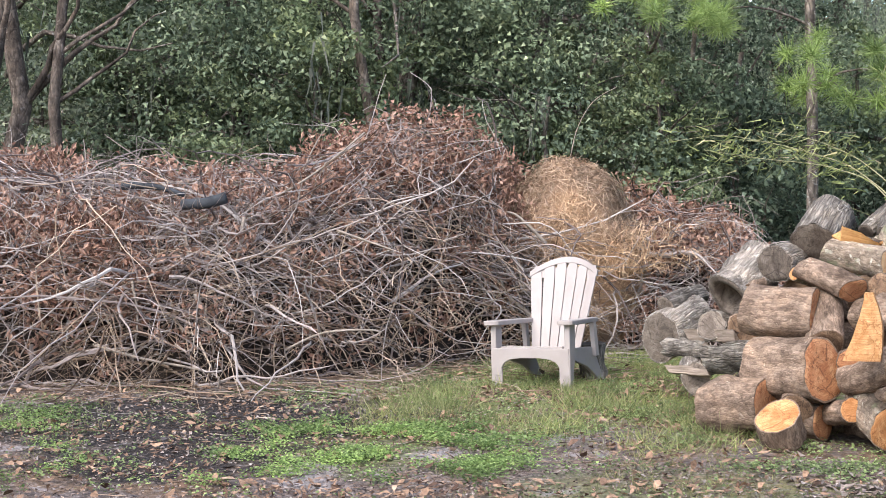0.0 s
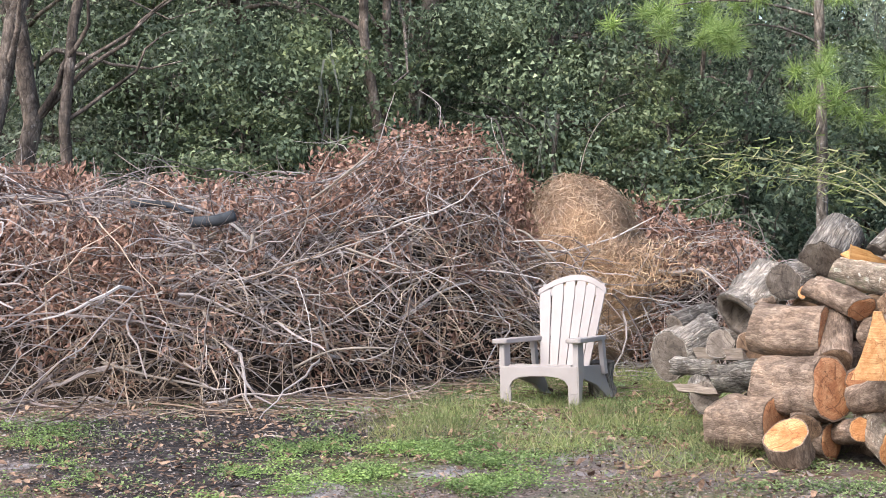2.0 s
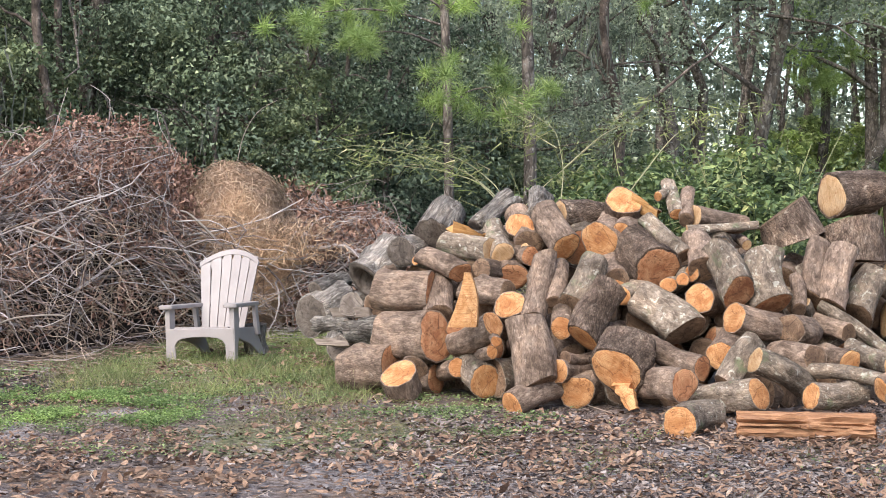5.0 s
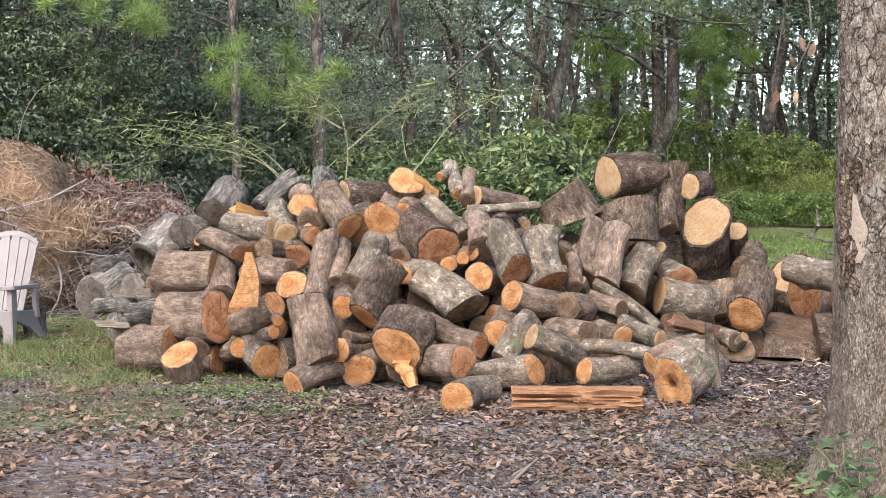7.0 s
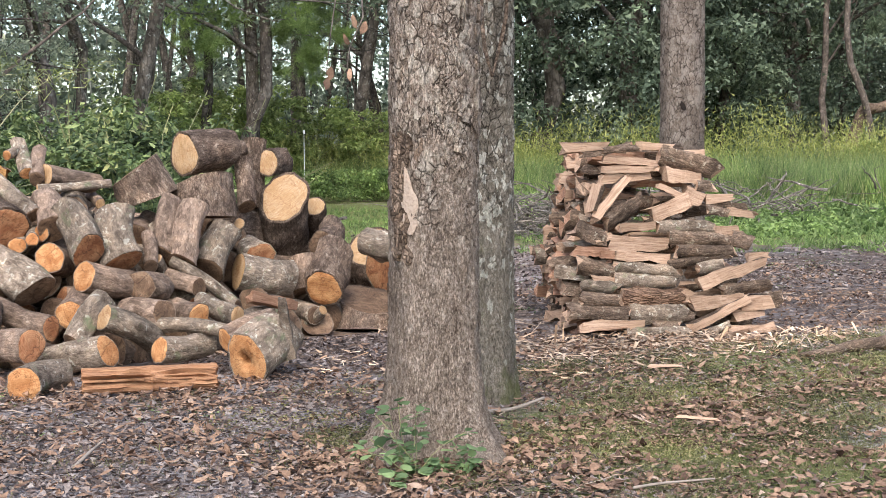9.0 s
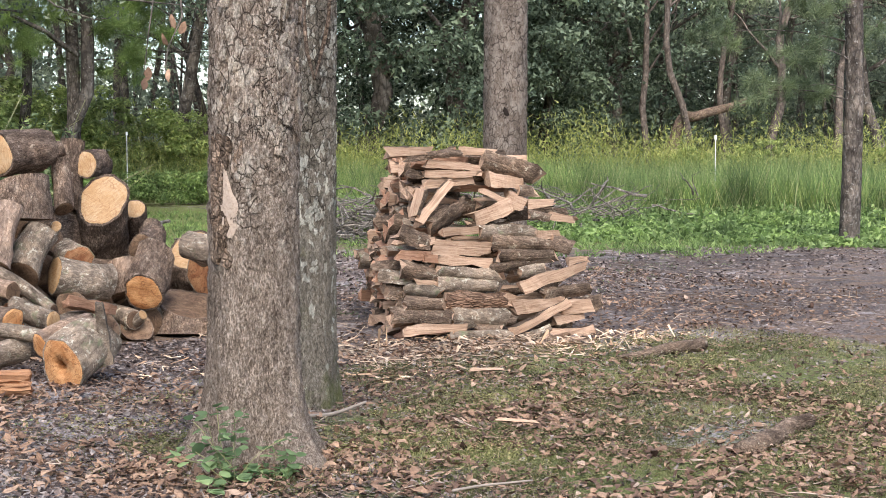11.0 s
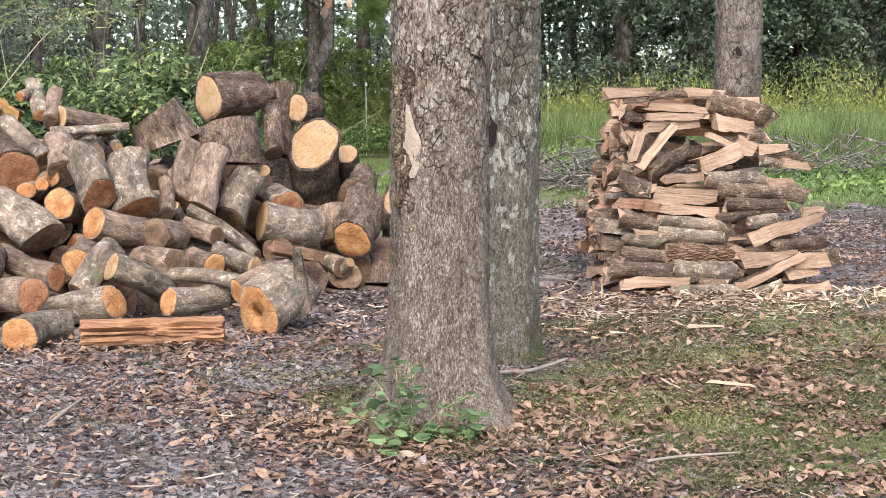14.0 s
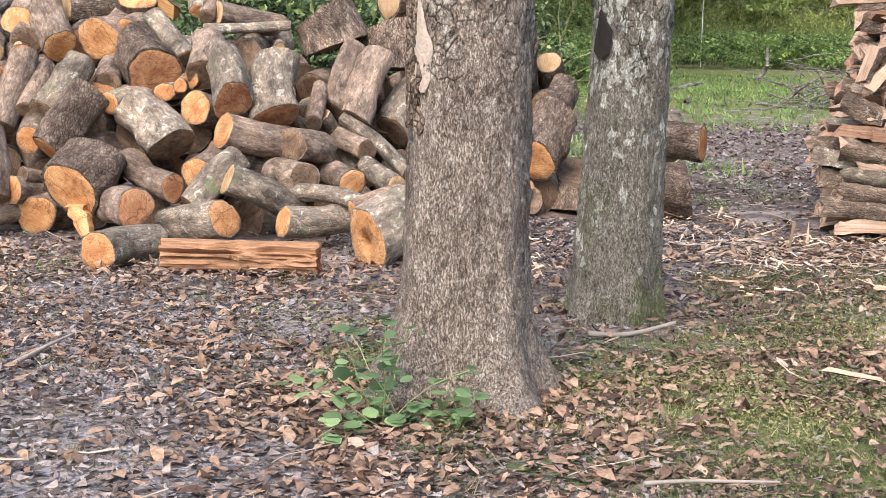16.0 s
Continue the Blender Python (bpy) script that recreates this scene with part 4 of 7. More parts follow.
log(3.94, 9.38, 0.75, 94, 36, 0.44, 0.123, "grey", "red")
log(3.81, 9.72, 0.89, 79, 26, 0.42, 0.106, "brown", "old")
log(3.59, 9.80, 0.78, 58, 4, 0.44, 0.055, "grey", "orange")
log(3.68, 9.76, 0.82, 58, 6, 0.44, 0.047, "grey", "orange")
log(3.74, 9.75, 0.86, 57, 5, 0.44, 0.055, "grey", "orange")
log(3.75, 9.62, 0.70, 54, -11, 0.42, 0.105, "brown", "orange")
log(3.27, 9.85, 0.71, 35, 10, 0.42, 0.075, "grey", "orange")
log(2.92, 9.57, 0.45, 37, 47, 0.46, 0.125, "rough", "orange")
log(3.24, 9.93, 0.81, 94, -37, 0.12, 0.067, "rough", "orange", facing=(-0.12, -0.93, 0.35))
log(3.60, 9.46, 0.49, 117, 25, 0.44, 0.134, "grey", "old")
log(2.89, 9.78, 0.65, 44, 43, 0.42, 0.104, "grey", "old")
log(2.80, 9.69, 0.51, 69, 16, 0.42, 0.076, "brown", "orange")
log(3.26, 9.93, 0.81, 80, 16, 0.42, 0.087, "brown", "old")
STUMP = log(3.01, 9.12, 0.28, 54, 30, 0.34, 0.171, "rough", "orange", facing=(-0.48, -0.78, -0.39))
log(2.70, 9.41, 0.25, 45, -3, 0.42, 0.081, "brown", "orange")
log(2.83, 9.41, 0.11, 66, 5, 0.42, 0.115, "brown", "orange")
log(2.76, 9.45, 0.33, 43, -3, 0.42, 0.048, "brown", "old")
log(3.33, 8.74, 0.23, 105, -4, 0.40, 0.106, "brown", "red")
log(3.56, 9.05, 0.29, 122, 15, 0.46, 0.077, "brown", "red")
log(3.70, 9.09, 0.36, 59, 12, 0.42, 0.097, "brown", "orange")
log(3.87, 9.30, 0.59, 23, -12, 0.50, 0.111, "brown", "orange")
log(4.26, 9.30, 0.51, 40, -10, 0.30, 0.097, "brown", "old")
log(3.79, 8.67, 0.17, 124, -12, 0.44, 0.107, "grey", "orange")
log(3.64, 8.87, 0.20, 38, 34, 0.44, 0.080, "grey", "old")
log(3.83, 8.84, 0.36, 15, -26, 0.46, 0.087, "grey", "pale")
log(4.53, 8.51, 0.25, 130, 1, 0.64, 0.051, "grey", "old")
log(4.27, 8.92, 0.35, 105, -2, 0.40, 0.093, "brown", "old")
log(4.57, 9.04, 0.31, 98, 1, 0.40, 0.080, "brown", "orange")
log(4.09, 8.58, 0.16, 18, 0, 0.42, 0.079, "grey", "orange")
HOLLOW = log(4.42, 8.01, 0.13, 32, 17, 0.42, 0.161, "grey", "orange", hollow=0.2)
log(4.42, 8.30, 0.22, 22, 11, 0.44, 0.081, "brown", "orange")
log(3.10, 8.18, 0.08, 43, 0, 0.40, 0.106, "grey", "orange")
log(4.75, 10.26, 1.06, 147, 60, 0.25, 0.213, "rough", "old")
log(5.13, 10.25, 0.91, 86, 83, 0.25, 0.242, "rough", "old")
log(5.14, 10.56, 1.385, 13, 4, 0.41, 0.18, "rough", "pale")
log(5.63, 10.76, 1.41, 17, 11, 0.14, 0.064, "rough", "old")
log(5.62, 10.46, 0.97, 72, 62, 0.40, 0.080, "rough", "old")
log(5.86, 10.82, 0.95, 60, 78, 0.56, 0.105, "rough", "old")
log(5.40, 10.78, 0.74, 12, 2, 0.85, 0.20, "rough", "old")
log(6.02, 11.02, 0.66, 8, 0, 0.52, 0.22, "rough", "old")
log(5.45, 10.62, 0.36, 6, 0, 0.90, 0.21, "brown", "old")
log(5.95, 10.76, 1.31, 40, 1, 0.32, 0.106, "rough", "pale")
log(6.00, 10.56, 1.03, 67, -57, 0.46, 0.204, "rough", "pale", facing=(-0.32, -0.68, 0.66))
log(6.33, 10.67, 0.95, 67, -45, 0.42, 0.092, "rough", "pale", facing=(-0.34, -0.73, 0.60))
log(5.30, 9.97, 0.51, 0, -9, 0.44, 0.144, "grey", "pale")
log(5.01, 9.85, 0.53, 35, 45, 0.42, 0.125, "grey", "old")
log(5.44, 10.23, 0.85, 88, -44, 0.10, 0.039, "grey", "pale", facing=(-0.30, -0.90, 0.33))
log(4.72, 9.67, 0.63, 46, 52, 0.50, 0.101, "brown", "old")
log(4.62, 9.74, 0.67, 58, 46, 0.50, 0.089, "brown", "old")
log(4.83, 10.12, 0.83, 99, 14, 0.36, 0.059, "brown", "old")
log(4.20, 9.45, 0.65, 77, 52, 0.42, 0.133, "grey", "red")
log(4.44, 9.56, 0.61, 70, 32, 0.36, 0.056, "brown", "old")
log(4.74, 9.42, 0.46, 111, 12, 0.40, 0.063, "brown", "old")
log(4.96, 9.27, 0.32, 127, 31, 0.60, 0.051, "grey", "old")
log(4.81, 8.95, 0.29, 101, 10, 0.42, 0.069, "grey", "pale")
log(4.52, 9.67, 0.65, 48, -39, 0.30, 0.056, "grey", "pale")
log(5.89, 10.05, 0.30, 65, 60, 0.30, 0.122, "brown", "old")
log(5.94, 9.81, 0.35, 42, 45, 0.40, 0.154, "rough", "orange", facing=(-0.55, -0.57, -0.62))
log(6.13, 10.18, 0.66, 47, 20, 0.36, 0.115, "rough", "old")
log(6.94, 10.79, 0.58, 65, -58, 0.44, 0.190, "rough", "pale", facing=(-0.34, -0.65, 0.68))
log(6.85, 10.47, 0.42, 21, 4, 0.44, 0.199, "grey", "red")
log(6.41, 9.92, 0.23, -155, -87, 0.25, 0.289, "rough", "old", taper=-0.14)
log(5.84, 9.76, 0.16, 92, 6, 0.42, 0.076, "grey", "old")
log(5.87, 9.70, 0.20, 108, -29, 0.40, 0.038, "grey", "pale")
log(6.84, 9.42, 0.19, 156, 3, 0.46, 0.175, "rough", "old")
log(6.95, 9.46, 0.48, 152, 4, 0.42, 0.115, "rough", "orange")
log(6.70, 9.75, 0.62, 120, 8, 0.42, 0.12, "grey", "old")

# ---- the white garden chair ----
def slab(bm, profile, y0, y1):
    """Extrudes a closed x-z outline from y0 to y1."""
    a = [bm.verts.new((x, y0, z)) for x, z in profile]
    b = [bm.verts.new((x, y1, z)) for x, z in profile]
    n = len(a)
    bm.faces.new(a[::-1])
    bm.faces.new(b)
    for i in range(n):
        bm.faces.new((a[i], a[(i + 1) % n], b[(i + 1) % n], b[i]))


def soften(bm, width=0.006, segs=2):
    bmesh.ops.recalc_face_normals(bm, faces=bm.faces)
    edges = [e for e in bm.edges if len(e.link_faces) == 2 and e.calc_face_angle(0) > 0.5]
    bmesh.ops.bevel(bm, geom=edges, offset=width, segments=segs, affect="EDGES", profile=0.6)
    for f in bm.faces:
        f.smooth = False


def garden_chair(m):
    """Moulded resin lounge chair: x forward, y to its left side, seat low and sloping back, fan back of six broad slats."""
    ch = empty("garden_chair", m, "white moulded resin garden chair with a fan back on grass", "chair")
    # seat: slats across, front rail
    for k in range(6):
        bm = bmesh.new()
        x0 = 0.30 - k * 0.088
        z0 = 0.325 - 0.018 * k - (0.012 if k == 0 else 0)
        slab(bm, [(x0, z0), (x0 - 0.078, z0 - 0.017), (x0 - 0.078, z0 - 0.038), (x0, z0 - 0.022)], -0.265 + 0.004 * k, 0.265 - 0.004 * k)
        soften(bm, 0.005)
        part("seat_slat", bm, RESIN, ch)
    bm = bmesh.new()
    edge = [(-0.33, 0.30), (0.33, 0.30), (0.33, 0.10), (0.262, 0.10), (0.250, 0.155), (0.222, 0.195), (0.17, 0.218), (0.08, 0.228), (-0.08, 0.228), (-0.17, 0.218), (-0.222, 0.195), (-0.250, 0.155), (-0.262, 0.10), (-0.33, 0.10)]
    rims = [[bm.verts.new((x, y, z)) for y, z in edge] for x in (0.306, 0.334)]
    bm.faces.new(rims[0])
    bm.faces.new(rims[1][::-1])
    for k in range(len(edge)):
        n = (k + 1) % len(edge)
        bm.faces.new((rims[0][k], rims[0][n], rims[1][n], rims[1][k]))
    soften(bm, 0.006)
    part("front_apron", bm, RESIN, ch)
    # back slats fan out and end in an arch
    back = math.radians(22)
    for k in range(6):
        s = k - 2.5
        bm = bmesh.new()
        top = 0.775 - 0.0155 * s * s
        rows, prev = 9, None
        for i in range(rows + 1):
            u = i / rows
            l = top * u
            c = s * (0.070 + 0.031 * u)
            w = 0.0322 + 0.0156 * u
            if i >= rows - 1:
                w *= 0.93 if i == rows - 1 else 0.75
            ring = []
            for dy, dn in ((-w, 0.0), (w, 0.0), (w, 0.016), (-w, 0.016)):
                cup = 0.045 * ((c + dy) / 0.27) ** 2
                x = -0.145 - math.sin(back) * l + math.cos(back) * (cup - dn)
                z = 0.215 + math.cos(back) * l + math.sin(back) * (cup - dn) - (0.02 * abs(s) / 3 * u if i == rows else 0)
                ring.append(bm.verts.new((x, c + dy, z)))
            if prev:
                for q in range(4):
                    bm.faces.new((prev[q], prev[(q + 1) % 4], ring[(q + 1) % 4], ring[q]))
            else:
                bm.faces.new(ring[::-1])
            prev = ring
        bm.faces.new(prev)
        soften(bm, 0.004)
        part("back_slat", bm, RESIN, ch)
    # bands that join the slats: low, middle and the arch on top
    for l, wide, high in ((0.03, 0.205, 0.05), (0.33, 0.255, 0.07), (0.655, 0.275, 0.09)):
        bm = bmesh.new()
        prev = None
        for i in range(13):
            y = wide * (i / 6 - 1)
            cup = 0.045 * (y / 0.27) ** 2
            ring = []
            for dl, dn in ((-high / 2, 0.010), (high / 2, 0.010), (high / 2, 0.026), (-high / 2, 0.026)):
                ring.append(bm.verts.new((-0.145 - math.sin(back) * (l + dl) + math.cos(back) * (cup - dn), y, 0.215 + math.cos(back) * (l + dl) + math.sin(back) * (cup - dn))))
            if prev:
                for q in range(4):
                    bm.faces.new((prev[q], prev[(q + 1) % 4], ring[(q + 1) % 4], ring[q]))
            else:
                bm.faces.new(ring[::-1])
            prev = ring
        bm.faces.new(prev)
        soften(bm, 0.004)
        part("back_band", bm, RESIN, ch)
    bm = bmesh.new()
    prev = None
    for i in range(21):
        s = 2.98 * (i / 10 - 1)
        top = 0.785 - 0.0150 * s * s
        low = top - (0.05 if abs(s) < 3.3 else 0.05)
        ring = []
        y = s * 0.1005
        cup = 0.045 * (y / 0.27) ** 2
        for l, dn in ((low, -0.004), (top, -0.004), (top, 0.020), (low, 0.020)):
            ring.append(bm.verts.new((-0.145 - math.sin(back) * l + math.cos(back) * (cup - dn), y, 0.215 + math.cos(back) * l + math.sin(back) * (cup - dn))))
        if prev:
            for q in range(4):
                bm.faces.new((prev[q], prev[(q + 1) % 4], ring[(q + 1) % 4], ring[q]))
        else:
            bm.faces.new(ring[::-1])
        prev = ring
    bm.faces.new(prev)
    soften(bm, 0.005)
    part("back_arch", bm, RESIN, ch)
    for side in (-1, 1):
        # arm: broad paddle, widest in front
        bm = bmesh.new()
        rows = [(0.365, 0.045), (0.35, 0.066), (0.24, 0.070), (0.05, 0.058), (-0.15, 0.046), (-0.30, 0.040)]
        prev = None
        for x, w in rows:
            y = side * float(np.interp(x, [-0.30, -0.1, 0.2], [0.262, 0.285, 0.315]))
            z = 0.505 - 0.03 * (0.36 - x)
            ring = [bm.verts.new((x, y - w, z)), bm.verts.new((x, y + w, z)), bm.verts.new((x, y + w, z - 0.035)), bm.verts.new((x, y - w, z - 0.035))]
            if prev:
                for q in range(4):
                    bm.faces.new((prev[q], prev[(q + 1) % 4], ring[(q + 1) % 4], ring[q]))
            else:
                bm.faces.new(ring[::-1])
            prev = ring
        bm.faces.new(prev)
        soften(bm, 0.009, 3)
        part("arm", bm, RESIN, ch)
        # front leg: wide, tapering to the foot, with an arched inner edge
        bm = bmesh.new()
        slab(bm, [(0.315, 0.475), (0.325, 0.32), (0.335, 0.0), (0.285, 0.0), (0.262, 0.14), (0.225, 0.23), (0.215, 0.475)], side * 0.315 - 0.024, side * 0.315 + 0.024)
        soften(bm, 0.008)
        part("front_leg", bm, RESIN, ch)
        bm = bmesh.new()
        slab(bm, [(0.312, 0.25), (0.312, 0.0), (0.330, 0.0), (0.330, 0.25)], side * 0.29 - 0.045, side * 0.29 + 0.045)
        soften(bm, 0.006)
        part("leg_face", bm, RESIN, ch)
        # rear leg: slants back from under the seat
        bm = bmesh.new()
        slab(bm, [(0.26, 0.295), (0.26, 0.23), (-0.10, 0.13), (-0.34, 0.0), (-0.41, 0.0), (-0.28, 0.18), (-0.20, 0.27)], side * 0.27 - 0.018, side * 0.27 + 0.018)
        soften(bm, 0.006)
        part("rear_leg", bm, RESIN, ch)
        bm = bmesh.new()
        slab(bm, [(-0.22, 0.475), (-0.17, 0.475), (-0.20, 0.20), (-0.26, 0.20)], side * 0.30 - 0.02, side * 0.30 + 0.02)
        soften(bm, 0.006)
        part("arm_strut", bm, RESIN, ch)
    return ch


garden_chair(Matrix.Translation((0.61, 12.93, -0.01)) @ Matrix.Rotation(radians(-118), 4, "Z") @ Matrix.Rotation(radians(2.5), 4, "X") @ Matrix.Diagonal((0.95, 0.95, 1, 1)))
log(0.95, 13.22, 0.27, 60, -86, 0.28, 0.105, "old", "old")

# ---- the brush pile ----
RIDGE_X = [-7.0, -4.2, -3.0, -2.2, -1.55, -1.05, -0.65, -0.1, 0.3, 0.75, 1.25, 1.6, 1.95, 2.45, 2.9, 3.3]
RIDGE_H = [1.3, 1.58, 1.56, 1.42, 1.48, 1.76, 1.93, 1.88, 1.62, 1.22, 1.15, 1.42, 1.20, 1.05, 0.55, 0.0]
FRONT_X = [-7.0, -3.0, -1.9, -1.0, 0.0, 0.6, 1.2, 2.0, 3.3]
FRONT_Y = [12.6, 12.7, 12.6, 13.3, 14.4, 15.0, 15.4, 15.1, 14.7]


def pile_height(x, y):
    top, f = np.interp(x, RIDGE_X, RIDGE_H), np.interp(x, FRONT_X, FRONT_Y)
    ridge = f + 1.35
    d = np.where(y < ridge, (ridge - y) / 1.35, (y - ridge) / 1.6)
    return top * np.sqrt(np.clip(1 - np.clip(d, 0, 1) ** 2.2, 0, 1))


def brush_pile():
    rg = np.random.default_rng(5)
    pile = empty("brush_pile", pose(-1.0, 14.0, 0), "tangled brush pile of dry branches and brown leaves", "brush pile", kind="stuff")

    def local(V):
        return V - np.array([-1.0, 14.0, 0])

    # near-black core added inside: blocks the view through, puts shade in the gaps
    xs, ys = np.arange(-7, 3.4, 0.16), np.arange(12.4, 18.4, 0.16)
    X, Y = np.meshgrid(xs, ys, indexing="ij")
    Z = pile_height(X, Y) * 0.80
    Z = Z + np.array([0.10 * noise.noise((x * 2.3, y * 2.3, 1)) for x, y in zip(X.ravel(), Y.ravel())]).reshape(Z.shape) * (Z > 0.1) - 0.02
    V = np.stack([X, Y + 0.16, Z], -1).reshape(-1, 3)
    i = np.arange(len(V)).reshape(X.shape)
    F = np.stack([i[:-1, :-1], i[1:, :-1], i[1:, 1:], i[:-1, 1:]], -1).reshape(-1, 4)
    mesh_part("packed_debris", fast_mesh("packed_debris", local(V), F, GAP_DARK, True), pile, "near-black filler that darkens the pile's gaps")

    def twigs(n, length, radius, spread, seed, name, mat, sag=0.25, band=(0.45, 1.06), flat=0.35, xr=(-6.0, 3.1), s=7, sides=3, lean=0.0, tuft=0.0, over=1.02):
        r2 = np.random.default_rng(seed)
        x = r2.uniform(xr[0], xr[1], n)
        f = np.interp(x, FRONT_X, FRONT_Y)
        y = f + r2.beta(1.1, 1.6, n) * 2.2 - 0.05
        h = pile_height(x, y)
        z = h * r2.uniform(band[0], band[1], n) + 0.03
        d = rand_dirs(n, r2)
        d[:, 2] = d[:, 2] * flat + lean + tuft * (z > 1.0)
        d[:, 1] *= 0.7
        d = unit(d)
        L = np.minimum(r2.gamma(4, length / 4, n), 1.8 * length)
        P = np.empty((n, s, 3))
        P[:, 0] = np.stack([x, y, z], -1)
        for k in range(1, s):
            d = unit(d + spread * r2.normal(size=(n, 3)) + np.array([0, 0, -sag / s]))
            P[:, k] = P[:, k - 1] + d * (L / (s - 1))[:, None]
        top = np.interp(P[:, :, 0], RIDGE_X, RIDGE_H) * over + 0.12 * r2.random((n, 1))
        top = top * (1 + 0.10 * np.sin(P[:, :, 0] * 4.3) * np.sin(P[:, :, 0] * 1.7 + 1))
        P[:, :, 2] = np.where(P[:, :, 2] > top, top + 0.22 * (P[:, :, 2] - top), P[:, :, 2])
        P[:, :, 2] = np.maximum(P[:, :, 2], 0.015 + 0.03 * r2.random((n, s)))
        hay = (np.abs(P[:, :, 0] - 0.84) < 0.52) & (P[:, :, 2] > 1.22) & (P[:, :, 1] < 16.4)
        seat = (np.abs(P[:, :, 0] - 0.68) < 0.6) & (P[:, :, 1] < 13.35)
        P = P[~(hay | seat).any(1)]
        n = len(P)
        R = radius * r2.gamma(3, 1 / 3, n)[:, None] * np.linspace(1, 0.3, s)[None]
        V, F = tubes(P, R, sides)
        mesh_part(name, fast_mesh(name, local(V), F, mat), pile)
        return P

    twigs(5600, 0.7, 0.0046, 0.34, 1, "twigs", TWIG, band=(0.5, 1.08))
    twigs(2100, 1.1, 0.0062, 0.22, 2, "branches", TWIG, band=(0.6, 1.08), s=9, sides=5)
    twigs(300, 1.4, 0.0095, 0.16, 3, "limbs", TWIG, band=(0.5, 1.02), s=9, sides=5, flat=0.3)
    # fine tangle low in the middle, drooping to the ground
    twigs(3400, 0.9, 0.0046, 0.26, 4, "vines", VINE_TAN, band=(0.12, 0.72), xr=(-5.5, 0.9), sag=0.6, s=9)
    twigs(1300, 1.2, 0.004, 0.2, 24, "hanging_vines", VINE_TAN, band=(0.6, 0.95), xr=(-3.2, 0.4), sag=1.6, s=10, flat=0.5, lean=0.1)
    # twigs and stems before the straw
    twigs(1500, 0.6, 0.005, 0.3, 14, "straw_twigs", TWIG, band=(0.55, 0.98), xr=(0.1, 1.7))
    # upright wisps along the crest
    P = twigs(620, 0.55, 0.0045, 0.18, 6, "crest_shoots", TWIG, band=(0.92, 1.06), flat=0.8, lean=0.45, sag=-0.1, over=1.24)
    # brown leaves, hanging in bunches
    n = 8200
    x = np.where(rg.random(n) < 0.24, rg.uniform(1.15, 3.1, n), rg.uniform(-6, 3.1, n))
    left = (x < -2.4) | (rg.random(n) < np.clip(0.4 + 0.5 * (np.interp(x, RIDGE_X, RIDGE_H) > 1.5), 0, 1)) | (x > 1.4)
    x = x[left]
    y = np.interp(x, FRONT_X, FRONT_Y) + rg.beta(1.0, 1.2, len(x)) * 2.1
    h = pile_height(x, y)
    z = h * np.where(x > 1.4, rg.uniform(0.55, 1.12, len(x)), rg.beta(3.5, 0.9, len(x)) * 1.13)
    bunch = np.array([noise.noise((a * 1.7, b * 1.7, c * 2.2)) for a, b, c in zip(x, y, z)]) > rg.uniform(-0.35, 0.25, len(x))
    low = (z < 0.76 * h) & (x > -4) & (x < 1.1) & (rg.random(len(x)) < 0.84)
    x, y, z = x[bunch & ~low], y[bunch & ~low], z[bunch & ~low]
    C = np.stack([x, y, z], -1)
    m = 20
    C = (C[:, None] + rg.normal(0, 1, (len(C), m, 3)) * np.array([0.07, 0.07, 0.06])).reshape(-1, 3)
    C[:, 2] = np.maximum(C[:, 2], 0.03)
    k = len(C)
    V, F = blades(C, rand_dirs(k, rg) + np.array([0, 0, -0.5]), rand_dirs(k, rg), rg.uniform(0.04, 0.09, k), rg.uniform(0.018, 0.04, k), True)
    mesh_part("brown_leaves", fast_mesh("brown_leaves", local(V), F, BROWN_LEAF), pile, "dry brown oak leaves in bunches")
    return pile


brush_pile()


def stick(points, r0, r1, label, mat=None, name="branch", sides=8, category="branch", group=""):
    """A bare branch through a few places, tapered and slightly crooked."""
    pts = [Vector(p) for p in points]
    n = 4 * (len(pts) - 1) + 1
    P = []
    for i in range(n):
        u = i / (n - 1) * (len(pts) - 1)
        k = min(int(u), len(pts) - 2)
        f = u - k
        a, b, c, d = pts[max(k - 1, 0)], pts[k], pts[k + 1], pts[min(k + 2, len(pts) - 1)]
        q = 0.5 * ((2 * b) + (c - a) * f + (2 * a - 5 * b + 4 * c - d) * f * f + (3 * b - a - 3 * c + d) * f**3)
        P.append([q.x + 0.25 * r0 * noise.noise((i, q.x, 3)), q.y, q.z + 0.25 * r0 * noise.noise((i, q.y, 7))])
    P = np.array(P)
    P = np.concatenate([P[:1] - 0.004 * unit(P[1:2] - P[:1]), P, P[-1:] + 0.004 * unit(P[-1:] - P[-2:-1])])
    V, F = tubes(P[None], np.concatenate([[0.0005], np.linspace(r0, r1, n), [0.0005]])[None], sides)
    o = np.array(pts[0])
    ob = new(name, fast_mesh(name, V - o, F, mat or BARE_WOOD, True))
    ob.location = o
    return tagged(ob, label, category, group)


